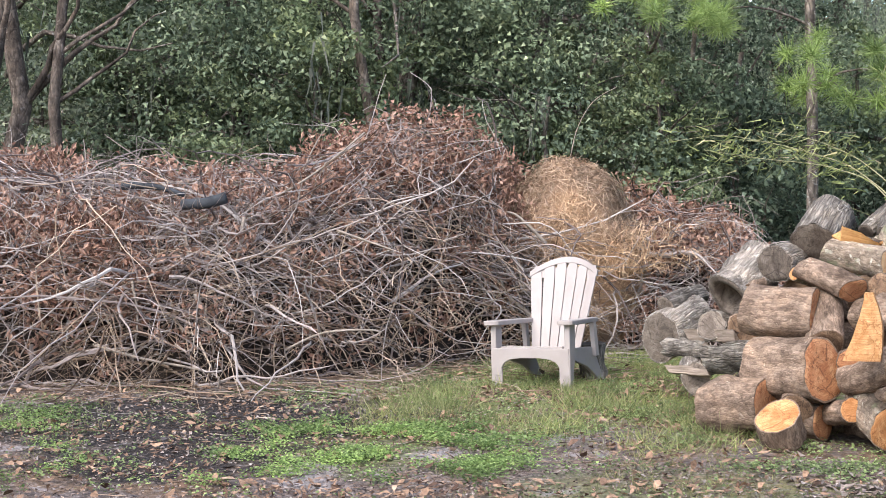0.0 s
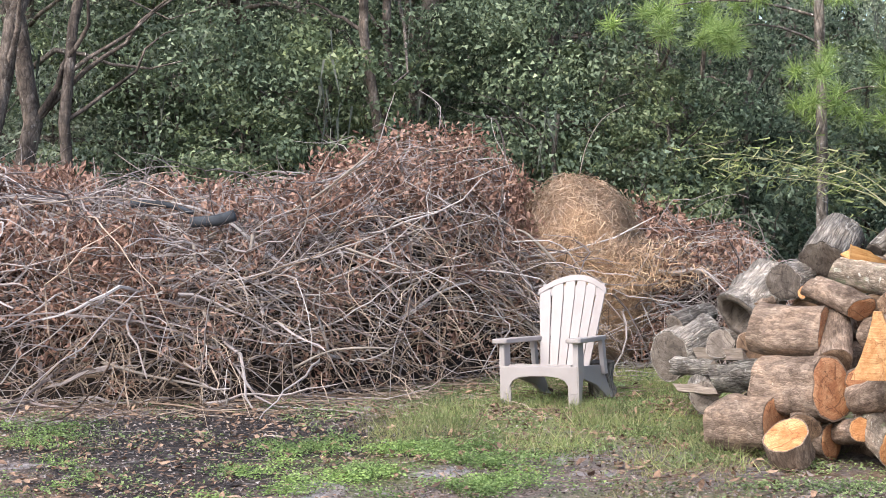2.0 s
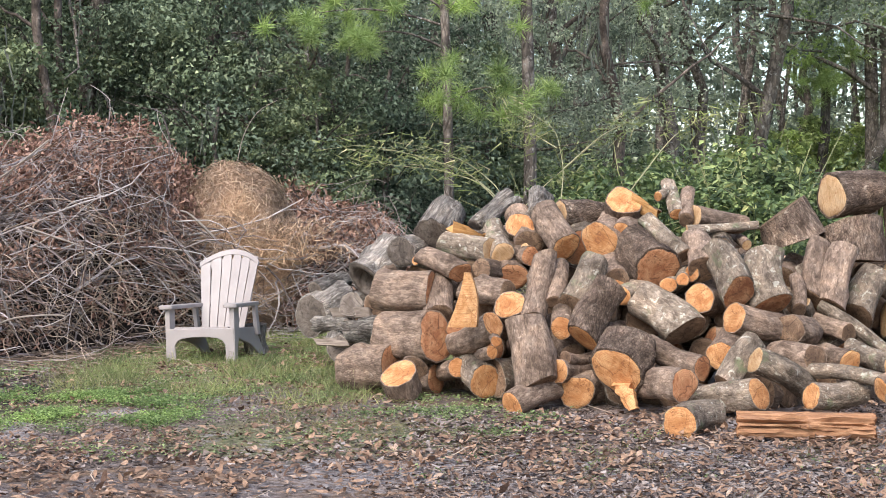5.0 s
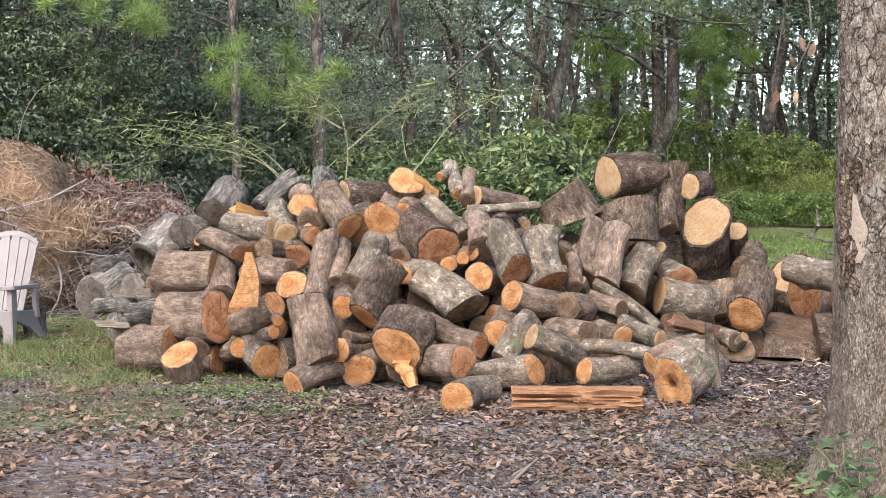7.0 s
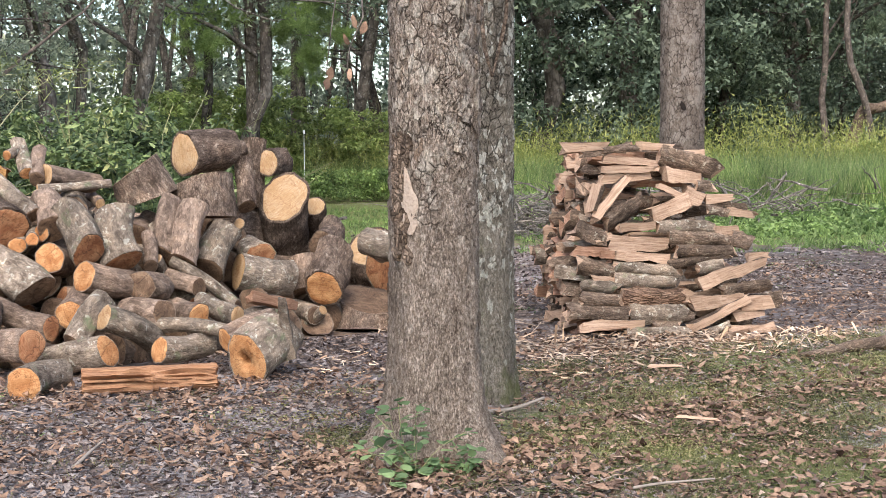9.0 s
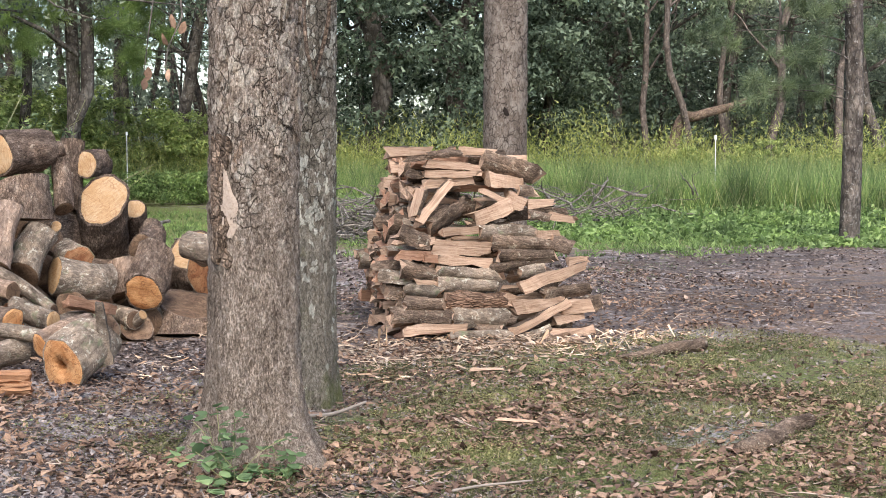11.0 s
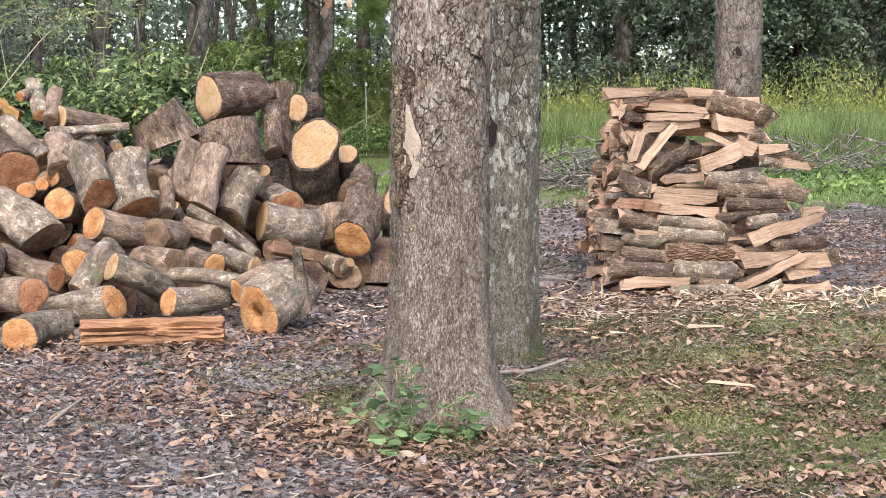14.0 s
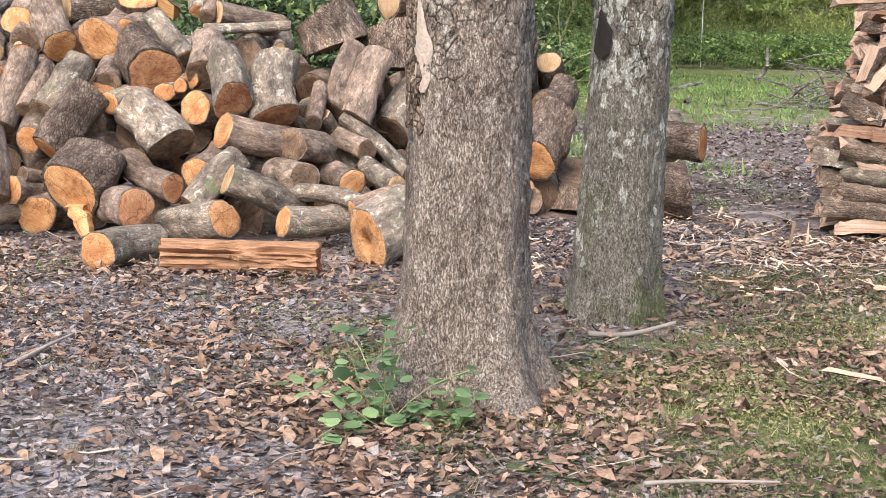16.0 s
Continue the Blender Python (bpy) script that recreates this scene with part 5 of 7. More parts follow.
def hay_heap():
    rg = np.random.default_rng(8)
    heap = empty("straw_heap", pose(0.88, 15.75, 0) @ Matrix.Diagonal((1.05, 1.05, 1.04, 1)), "rounded heap of golden dry straw on the brush pile", "straw heap", kind="stuff")
    bm = bmesh.new()
    bmesh.ops.create_icosphere(bm, subdivisions=4, radius=1)
    for v in bm.verts:
        d = 1 + 0.06 * noise.noise(v.co * 2.0) + 0.03 * noise.noise(v.co * 7)
        wide = 1 + 0.12 * max(0.0, 0.45 - v.co.z)
        v.co = Vector((v.co.x * 0.64 * d * wide + 0.08 * max(0.0, 0.5 - v.co.z), v.co.y * 0.6 * d, 0.72 + v.co.z * 0.91 * d))
    bm.normal_update()
    surf = [(v.co.copy(), v.normal.copy()) for v in bm.verts if v.normal.y < 0.5 and v.co.z > 0.15]
    for f in bm.faces:
        f.smooth = True
    part("core", bm, STRAW, heap)
    n = 19000
    pick = rg.integers(0, len(surf), n)
    C = np.array([surf[i][0] for i in pick]) + rg.normal(0, 0.03, (n, 3))
    N = np.array([surf[i][1] for i in pick])
    extra = rg.random(n) < 0.08
    C[extra] = np.stack([rg.normal(0.40, 0.34, extra.sum()), rg.uniform(-0.9, -0.4, extra.sum()), rg.uniform(0.7, 1.12, extra.sum())], -1)
    V, F = blades(C + 0.01 * N, np.cross(N, rand_dirs(n, rg)) + 0.12 * rand_dirs(n, rg), N + 0.9 * rand_dirs(n, rg), rg.uniform(0.07, 0.20, n), rg.uniform(0.0035, 0.0085, n))
    mesh_part("straw", fast_mesh("straw", V, F, STRAW), heap, "loose golden straw")
    return heap


hay_heap()

# ---- woods ----
def crown_cloud(rg, clumps, per, centre, half, leaf, blob, hollow=0.45, up=0.3, broad=False):
    """Leaves on the outsides of many rounded boughs: lit tops, shaded undersides and gaps between."""
    d = rand_dirs(clumps, rg)
    rad = rg.uniform(hollow**2, 1.0, clumps) ** 0.5
    M = np.array(centre) + d * np.array(half) * rad[:, None]
    size = blob * rg.uniform(0.55, 1.45, clumps)
    q = rand_dirs(clumps * per, rg, 0.35)
    P = np.repeat(M, per, 0) + q * np.repeat(size, per)[:, None] * rg.uniform(0.55, 1.12, clumps * per)[:, None] * np.array([1.15, 1.15, 0.62])
    keep = P[:, 2] > 0.03
    P, q = P[keep], q[keep]
    n = len(P)
    N = q * np.array([0.55, 0.55, 0.7]) + np.array([0, 0, up]) + 0.42 * rg.normal(size=(n, 3))
    D = np.cross(N, rand_dirs(n, rg)) + np.array([0, 0, -0.15])
    return blades(P, D, N, rg.uniform(0.7, 1.35, n) * leaf, rg.uniform(0.7, 1.3, n) * leaf * 0.55, broad)


def limbs(rg, n, z0, z1, reach, r0, s=7):
    P = np.empty((n, s, 3))
    P[:, 0] = np.stack([rg.normal(0, 0.05, n), rg.normal(0, 0.05, n), rg.uniform(z0, z1, n)], -1)
    d = rand_dirs(n, rg, 0.5)
    d[:, 2] = np.abs(d[:, 2]) * 0.7
    for k in range(1, s):
        d = unit(d + 0.25 * rg.normal(size=(n, 3)))
        P[:, k] = P[:, k - 1] + d * (reach * rg.uniform(0.7, 1.2, n) / (s - 1))[:, None]
    return tubes(P, r0 * rg.uniform(0.5, 1.2, n)[:, None] * np.linspace(1, 0.15, s)[None], 5)


def wood_tree(m, seed, label, height, half, centre_z, leaf, clumps, per, mat, trunk_r, blob=0.26, hollow=0.35, moss=0, group="trees of the wood"):
    rg = np.random.default_rng(seed)
    t = empty("tree", m, label, "tree", group)
    s = 12
    z = np.linspace(-0.05, height, s)
    path = np.stack([np.cumsum(rg.normal(0, 0.022 * height, s)), np.cumsum(rg.normal(0, 0.02 * height, s)), z], -1)[None]
    V, F = join(tubes(path, (trunk_r * np.linspace(1.1, 0.5, s))[None], 10), limbs(rg, 16, height * 0.2, height * 0.9, half[0] * 1.1, trunk_r * 0.38))
    mesh_part("trunk", fast_mesh("trunk", V, F, BARK_FAR, True), t)
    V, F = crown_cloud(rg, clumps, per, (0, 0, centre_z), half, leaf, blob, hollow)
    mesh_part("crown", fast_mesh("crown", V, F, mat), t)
    if moss:
        n = moss
        C = np.stack([rg.normal(0, half[0] * 0.5, n), rg.normal(0, half[1] * 0.5, n), rg.uniform(centre_z - half[2] * 0.5, centre_z + half[2] * 0.6, n)], -1)
        k = 14
        C = (C[:, None] + rg.normal(0, 1, (n, k, 3)) * np.array([0.09, 0.09, 0.28])).reshape(-1, 3)
        V, F = blades(C, rand_dirs(len(C), rg) * 0.25 + np.array([0, 0, -1]), rand_dirs(len(C), rg), rg.uniform(0.2, 0.5, len(C)), rg.uniform(0.01, 0.03, len(C)))
        tagged(mesh_part("hanging_moss", fast_mesh("hanging_moss", V, F, MOSS_GREY), t, "grey hanging moss"), kind="stuff")
    return t


def bearing(yaw, far):
    """A place on the ground that far from the start of the path, at a yaw in degrees to the left of y."""
    return -far * math.sin(radians(yaw)) + 0.3, far * math.cos(radians(yaw))


def away(yaw):
    """The wood stands back behind the open field."""
    return float(np.interp(yaw, [-62, -36, -30, -20], [1.25, 1.3, 1.4, 1.0]))


live_oak = wood_tree(pose(*bearing(3.5, 18.3), 0, 0, 0, 40), 31, "dense dark evergreen oak with low branches", 7.5, (3.0, 2.4, 2.9), 2.9, 0.055, 200, 225, OAK_LEAF, 0.13, 0.38, moss=10)
dark_oak = wood_tree(pose(*bearing(-5.2, 18.8), 0, 0, 0, 10), 32, "dark-leaved oak at the edge of the wood", 7.5, (2.6, 2.3, 3.0), 3.0, 0.055, 190, 215, DARK_LEAF, 0.12, 0.36)
far_oak = wood_tree(pose(*bearing(-44.0, 52.0), 0, 0, 0, 40) @ Matrix.Diagonal((1.5, 1.5, 1.5, 1)), 36, "broad dark oak beyond the field", 7.5, (3.0, 2.6, 3.4), 3.4, 0.068, 200, 190, DARK_LEAF, 0.13, 0.36, 0.3)
thin_oak = wood_tree(pose(*bearing(-57.5, 56.0), 0, 0, 0, 140) @ Matrix.Diagonal((1.5, 1.5, 1.5, 1)), 37, "thin-crowned oak with bare brown limbs", 8.0, (2.6, 2.4, 3.0), 5.0, 0.055, 84, 230, HAZE_LEAF, 0.085, 0.36, 0.3, moss=24)
haze_oak = wood_tree(pose(*bearing(-10.2, 22.0), 0, 0, 0, 200), 38, "grey-green oak hung with moss, haze in its leaf colour", 7.5, (2.7, 2.3, 3.1), 3.3, 0.056, 130, 190, HAZE_LEAF, 0.12, 0.36, moss=40)
tall_tree = wood_tree(pose(*bearing(13.5, 22.0), 0, 0, 0, 0), 33, "tall mossy tree with a bare lower trunk", 12.0, (3.2, 3.2, 4.2), 7.8, 0.11, 70, 115, HAZE_LEAF, 0.12, 0.46, moss=40)
bush = wood_tree(pose(*bearing(-1.0, 17.0), 0, 0, 0, 0), 34, "low bush of grey-green leaves at the wood's edge", 2.4, (1.3, 1.1, 1.2), 1.1, 0.058, 40, 120, DARK_LEAF, 0.04, 0.28, 0.2, group="bushes of the wood")
WOODS = [(live_oak, 9.5, 19.0, 130, 1.0), (live_oak, 16.5, 18.5, 260, 1.0), (live_oak, -0.8, 19.8, 75, 1.05), (dark_oak, -14.5, 25.0, 300, 1.0),
         (dark_oak, 6.0, 21.5, 90, 1.1), (dark_oak, 13.0, 21.0, 150, 1.0), (live_oak, -18.5, 27.0, 170, 1.1), (dark_oak, -22.5, 29.0, 30, 1.1),
         (live_oak, 22.0, 20.0, 210, 1.0), (dark_oak, -26.5, 33.0, 100, 1.15), (live_oak, -30.5, 37.0, 45, 1.2), (dark_oak, -38.2, 38.0, 250, 1.35), (dark_oak, -41.0, 39.5, 10, 1.3),
         (live_oak, -34.5, 40.0, 300, 1.2), (live_oak, -46.0, 42.0, 140, 1.2), (dark_oak, -51.0, 43.0, 340, 1.2), (live_oak, -56.0, 42.0, 220, 1.2), (dark_oak, -61.0, 42.0, 60, 1.2)]
TALL = [(8.0, 24.0), (2.0, 25.0), (-3.5, 24.5), (-8.0, 26.0), (-12.0, 30.0), (-16.5, 31.0), (-20.0, 34.0), (-24.5, 36.0), (-28.0, 40.0), (-32.0, 44.0), (-36.0, 45.0), (-43.5, 46.0),
        (-48.5, 46.0), (-53.5, 47.0), (-58.5, 46.0), (18.0, 25.0)]
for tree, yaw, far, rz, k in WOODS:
    # Crowns with haze in their colour lighten these bearings.
    tree = haze_oak if yaw > 12 or -17 <= yaw < -7.5 else tree
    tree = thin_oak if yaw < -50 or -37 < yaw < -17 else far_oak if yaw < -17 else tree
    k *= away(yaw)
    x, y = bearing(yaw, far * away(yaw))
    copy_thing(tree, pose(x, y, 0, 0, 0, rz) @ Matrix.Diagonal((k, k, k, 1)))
for n, (yaw, far) in enumerate(TALL):
    k = away(yaw)
    x, y = bearing(yaw, far * k)
    copy_thing(tall_tree, pose(x, y, 0, 0, 0, 47 * n) @ Matrix.Diagonal((k, k, k + 0.07 * (n % 4), 1)))
for n in range(34):
    yaw = 18 - n * 2.35
    if -48 < yaw < -21:
        continue
    far = np.interp(yaw, [-62, -34, -26, -14, -8, 20], [54, 56, 54, 24, 17.5, 17.5]) + (n * 7 % 5) * 0.35
    x, y = bearing(yaw, far)
    k = 1.0 + 0.25 * (n * 5 % 7) / 7 + (0.4 if yaw < -20 else 0)
    copy_thing(bush, pose(x, y, 0, 0, 0, 61 * n) @ Matrix.Diagonal((k, k, k, 1)))


light_bush = wood_tree(pose(*bearing(5.5, 17.2), 0), 35, "lighter green bush against the dark oaks", 3.2, (1.2, 1.0, 1.5), 2.2, 0.06, 40, 200, PALE_LEAF, 0.04, 0.26, 0.2, group="bushes of the wood")
for yaw, far, rz, k in ((9.5, 17.0, 50, 0.8), (-3.0, 17.4, 120, 0.9), (-5.6, 17.0, 220, 0.8), (13.0, 18.5, 300, 1.1), (-11.8, 20.5, 20, 1.0)):
    x, y = bearing(yaw, far)
    copy_thing(light_bush, pose(x, y, 0, 0, 0, rz) @ Matrix.Diagonal((k, k, k, 1)))


def far_woods():
    """The depth of the wood: bare trunks and a leaf curtain far behind, too dense to count."""
    rg = np.random.default_rng(77)
    base = empty("far_woods", pose(0, 0, 0), "dense far woods of thin trunks and haze-coloured leaves", "woods", kind="stuff")
    n = 220
    yaw, far = rg.uniform(-66, 26, n), rg.uniform(0, 1, n)
    far = np.interp(yaw, [-66, -30, -14, 26], [60, 60, 34, 28]) + 16 * far
    P = np.empty((n, 6, 3))
    for k in range(6):
        P[:, k] = np.stack([-far * np.sin(np.radians(yaw)) + rg.normal(0, 0.25, n), far * np.cos(np.radians(yaw)) + rg.normal(0, 0.12, n), np.full(n, k * 3.2 - 0.1)], -1)
    V, F = tubes(P, rg.uniform(0.05, 0.16, n)[:, None] * np.linspace(1, 0.6, 6)[None], 7)
    mesh_part("trunks", fast_mesh("trunks", V, F, BARK_FAR, True), base, "thin grey trunks")
    n, m = 4600, 72
    yaw = np.where(rg.random(n) < 0.22, rg.uniform(-68, -44, n), rg.uniform(-68, 28, n))
    far = np.interp(yaw, [-66, -30, -14, 26], [64, 64, 38, 31]) + rg.uniform(0, 10, n)
    z = np.interp(yaw, [-46, -42, -36, -22, -20, -16, -7, -4, 9, 12], [9.5, 14, 14, 13, 12.5, 8, 8, 10, 9.5, 8]) * rg.beta(0.85, 1.5, n)
    C = np.stack([-far * np.sin(np.radians(yaw)), far * np.cos(np.radians(yaw)), z], -1)
    q = rand_dirs(n * m, rg, 0.3)
    C = np.repeat(C, m, 0) + q * np.repeat(rg.uniform(0.6, 1.5, n), m)[:, None] * np.array([1.1, 1.1, 0.7])
    C[:, 2] = np.maximum(C[:, 2], 0.05)
    k = len(C)
    N = q * 0.6 + np.array([0, 0, 0.3]) + 0.4 * rg.normal(size=(k, 3))
    V, F = blades(C, np.cross(N, rand_dirs(k, rg)), N, rg.uniform(0.15, 0.33, k), rg.uniform(0.09, 0.19, k))
    mesh_part("leaves", fast_mesh("leaves", V, F, HAZE_LEAF), base, "grey-green leaves with haze in their colour")


def slender_tree(x, y, high, r, lean, seed, label):
    """A dark bare trunk that forks upward, standing before the leaves."""
    rg = np.random.default_rng(seed)
    t = empty("tree", pose(x, y, 0), label, "tree", "bare trunks of the wood")
    s = 14
    z = np.linspace(-0.05, high, s)
    path = np.stack([lean * z + np.cumsum(rg.normal(0, 0.012 * high, s)), np.cumsum(rg.normal(0, 0.01 * high, s)), z], -1)
    mesh_part("trunk", fast_mesh("trunk", *tubes(path[None], (r * np.linspace(1.15, 0.55, s))[None], 9), BARK_DARK, True), t)
    for k in range(4):
        i = int(rg.integers(4, 10))
        d = np.array([rg.choice([-1, 1]) * rg.uniform(0.4, 0.9), rg.normal(0, 0.3), rg.uniform(0.4, 1.0)])
        q = path[i] + np.linspace(0, 1, 8)[:, None] * d * high * 0.24 + np.cumsum(rg.normal(0, 0.012 * high, (8, 3)), 0) * np.linspace(0, 1, 8)[:, None]
        mesh_part("limb", fast_mesh("limb", *tubes(q[None], (r * 0.4 * np.linspace(1, 0.25, 8))[None], 7), BARK_DARK, True), t)


far_woods()
for n, (yaw, far, high, r, lean) in enumerate([(3.9, 16.6, 6.0, 0.06, -0.02), (3.1, 16.9, 6.0, 0.055, 0.02), (17.0, 16.2, 6.0, 0.09, 0.03), (15.8, 16.6, 6.0, 0.10, 0.0),
                                                (14.6, 16.4, 6.0, 0.06, 0.04), (-16.4, 23.0, 8.0, 0.09, 0.0),
                                                (-24.6, 46.0, 13.0, 0.13, 0.02), (-31.0, 52.0, 13.0, 0.12, 0.03), (-47.6, 50.0, 13.0, 0.11, 0.05),
                                                (-49.4, 48.0, 13.0, 0.11, 0.02), (-50.6, 50.0, 13.0, 0.1, -0.05), (-52.3, 47.0, 13.0, 0.14, 0.06), (-54.6, 48.0, 13.0, 0.12, 0.12),
                                                (-55.8, 52.0, 13.0, 0.13, 0.0), (-57.4, 48.0, 13.0, 0.11, -0.12), (-59.0, 49.0, 13.0, 0.15, 0.05)]):
    slender_tree(*bearing(yaw, far), high, r, lean, 300 + n, "slender dark trunk with forking bare limbs")


def pine(m, seed, height, r, label, sprays, share=0.85, mat=PINE_LEAF):
    """A slim pine: straight trunk, thin limbs and tufts of long bright needles."""
    rg = np.random.default_rng(seed)
    t = empty("pine_tree", m, label, "tree", "young pines")
    z = np.linspace(-0.05, height, 10)
    path = np.stack([0.03 * np.sin(z * 1.1), 0.02 * np.cos(z), z], -1)[None]
    V, F = tubes(path, np.linspace(r, r * 0.6, 10)[None], 12)
    mesh_part("trunk", fast_mesh("trunk", V, F, BARK_FAR, True), t)
    NV = []
    for (ax, ay, az), length, n in sprays:
        root = np.array([0, 0, az - 0.1])
        tip = np.array([ax, ay, az])
        u = np.linspace(0, 1, 6)[:, None]
        mesh_part("limb", fast_mesh("limb", *tubes((root + (tip - root) * u + np.array([0, 0, 0.12]) * np.sin(u * 3.1))[None], np.linspace(0.016, 0.005, 6)[None], 5), BARK_FAR, True), t)
        n = int(n * share)
        tufts = tip + rg.normal(0, 1, (n, 3)) * np.array([0.27, 0.24, 0.13])
        q = 120
        D = rand_dirs(n * q, rg, 0.15)
        C = np.repeat(tufts, q, 0) + D * 0.09 + rg.normal(0, 0.022, (n * q, 3))
        NV.append(blades(C, D, rand_dirs(n * q, rg), np.full(n * q, length) * rg.uniform(0.7, 1.2, n * q), np.full(n * q, 0.0065)))
    mesh_part("needles", fast_mesh("needles", *join(*NV), mat), t, "long green pine needles")
    return t


PINE_A = bearing(-10.25, 16.4)
pine(pose(*PINE_A, 0), 51, 8.0, 0.06, "slim young pine with bright needle tufts",
     [((0.2, -0.3, 2.40), 0.2, 12), ((0.7, -0.3, 2.5), 0.2, 12), ((-1.0, -0.2, 3.1), 0.2, 14), ((-1.5, 0, 3.35), 0.2, 12), ((-0.1, -0.3, 2.75), 0.2, 6), ((-0.5, 0, 3.5), 0.2, 8),
      ((0.35, 0, 3.5), 0.2, 8), ((-0.8, 0, 3.9), 0.2, 10), ((0.9, 0.2, 3.9), 0.2, 8)], 0.75)
pine(pose(*bearing(-13.4, 17.4), 0), 52, 9.0, 0.085, "straight pine with a reddish-grey trunk",
     [((0.7, 0, 4.4), 0.2, 10), ((-0.6, 0, 4.6), 0.2, 8), ((1.3, 0, 3.9), 0.2, 10), ((-0.5, -0.3, 3.9), 0.2, 8)], 0.75)
pine(pose(*bearing(-26.3, 42.0), 0) @ Matrix.Diagonal((1.5, 1.5, 1.5, 1)), 53, 11.0, 0.13, "pine beyond the field with drooping tufts",
     [((0.9, -0.4, 2.6), 0.26, 26), ((-0.9, 0, 2.9), 0.26, 26), ((0.5, -0.5, 3.3), 0.26, 26), ((-0.6, 0, 3.6), 0.26, 24), ((1.2, 0, 3.7), 0.26, 26), ((-1.4, 0, 3.4), 0.26, 24), ((0.1, -0.3, 4.1), 0.26, 24), ((1.5, 0, 3.1), 0.26, 20), ((-1.1, 0, 4.3), 0.26, 22)])
pine(pose(*bearing(-55.8, 24.0), 0), 54, 10.0, 0.16, "pine trunk at the edge of the lawn",
     [((-0.9, 0, 3.6), 0.24, 20), ((-1.3, 0, 2.9), 0.24, 18), ((-0.8, 0, 4.4), 0.24, 20), ((0.7, 0, 4.2), 0.24, 16), ((-1.9, 0.6, 3.9), 0.24, 16), ((-2.1, 1.0, 3.2), 0.24, 16), ((-0.8, 0.3, 2.4), 0.24, 16),
      ((-1.6, 0.6, 2.3), 0.24, 14), ((0.6, 0.2, 3.2), 0.24, 14)], 0.85, PINE_SOFT)


# ---- the field behind the heap ----
def tall_grass():
    rg = np.random.default_rng(90)
    n = 60000
    yaw = rg.uniform(-64, -21, n)
    near = np.interp(yaw, [-64, -50, -40, -33, -26, -21], [33, 33.5, 37, 44, 44, 30])
    far = near + rg.uniform(0, 1, n) ** 1.3 * np.interp(yaw, [-64, -30, -21], [8, 8, 5])
    x, y = -far * np.sin(np.radians(yaw)) + 0.3, far * np.cos(np.radians(yaw))
    clump = np.array([noise.noise((a * 0.5, b * 0.5, 4)) for a, b in zip(x, y)])
    L = (1.25 + 0.4 * clump) * rg.uniform(0.6, 1.25, n)
    D = rand_dirs(n, rg) * 0.5 + np.array([0, 0, 1])
    C = np.stack([x, y, L * 0.37], -1)
    V, F = blades(C, D, rand_dirs(n, rg), L, rg.uniform(0.009, 0.022, n))
    ob = new("tall_grass", fast_mesh("tall_grass", V, F, FIELD_GRASS))
    tagged(ob, "tall yellow-green field grass beyond the lawn", "grass", kind="stuff")
    m, k = 620, 110
    yaw = rg.uniform(-62, -20, m)
    far = np.interp(yaw, [-62, -30, -24, -20], [41, 47, 44, 26]) + rg.uniform(-2.5, 2.5, m)
    C = np.stack([-far * np.sin(np.radians(yaw)), far * np.cos(np.radians(yaw)), rg.uniform(0.3, 1.5, m) + 0.9 * rg.random(m) ** 4], -1)
    C = (C[:, None] + rg.normal(0, 1, (m, k, 3)) * np.array([0.5, 0.5, 0.3])).reshape(-1, 3)
    q = len(C)
    V, F = blades(C, rand_dirs(q, rg) * 0.9 + np.array([0, 0, 0.9]), rand_dirs(q, rg, 1.2), rg.uniform(0.08, 0.22, q), rg.uniform(0.012, 0.034, q))
    V[:, 2] = np.maximum(V[:, 2], 0.02)
    ob = new("goldenrod", fast_mesh("goldenrod", V, F, GOLD_LEAF))
    tagged(ob, "yellowing tall weeds at the back of the field", "weeds", kind="stuff")


tall_grass()


def lawn_weeds():
    """Knee-high clumps of broad-leaved weeds between the bare soil and the tall grass."""
    rg = np.random.default_rng(93)
    m, k = 1500, 30
    yaw = rg.uniform(-63, -36, m)
    far = np.interp(yaw, [-63, -50, -40, -36], [31, 31.5, 34, 38]) * rg.uniform(0.74, 1.0, m)
    keep = np.array([noise.noise((a * 0.35, b * 0.35, 7)) for a, b in zip(yaw, far)]) > rg.uniform(-0.5, 0.2, m)
    yaw, far = yaw[keep], far[keep]
    high = np.interp(far, [23, 30, 36], [0.08, 0.25, 0.4])
    C = np.stack([-far * np.sin(np.radians(yaw)), far * np.cos(np.radians(yaw)), high * 0.5], -1)
    C = np.repeat(C, k, 0) + rg.normal(0, 1, (len(C) * k, 3)) * np.stack([np.full(len(C) * k, 0.3), np.full(len(C) * k, 0.3), np.repeat(high, k) * 0.4], -1)
    C[:, 2] = np.maximum(C[:, 2], 0.03)
    q = len(C)
    V, F = blades(C, rand_dirs(q, rg, 0.3), rand_dirs(q, rg, 1.2), rg.uniform(0.06, 0.16, q), rg.uniform(0.04, 0.09, q), True)
    V[:, 2] = np.maximum(V[:, 2], 0.01)
    tagged(new("lawn_weeds", fast_mesh("lawn_weeds", V, F, CLOVER)), "knee-high green weeds at the edge of the field", "weeds", kind="stuff")


lawn_weeds()


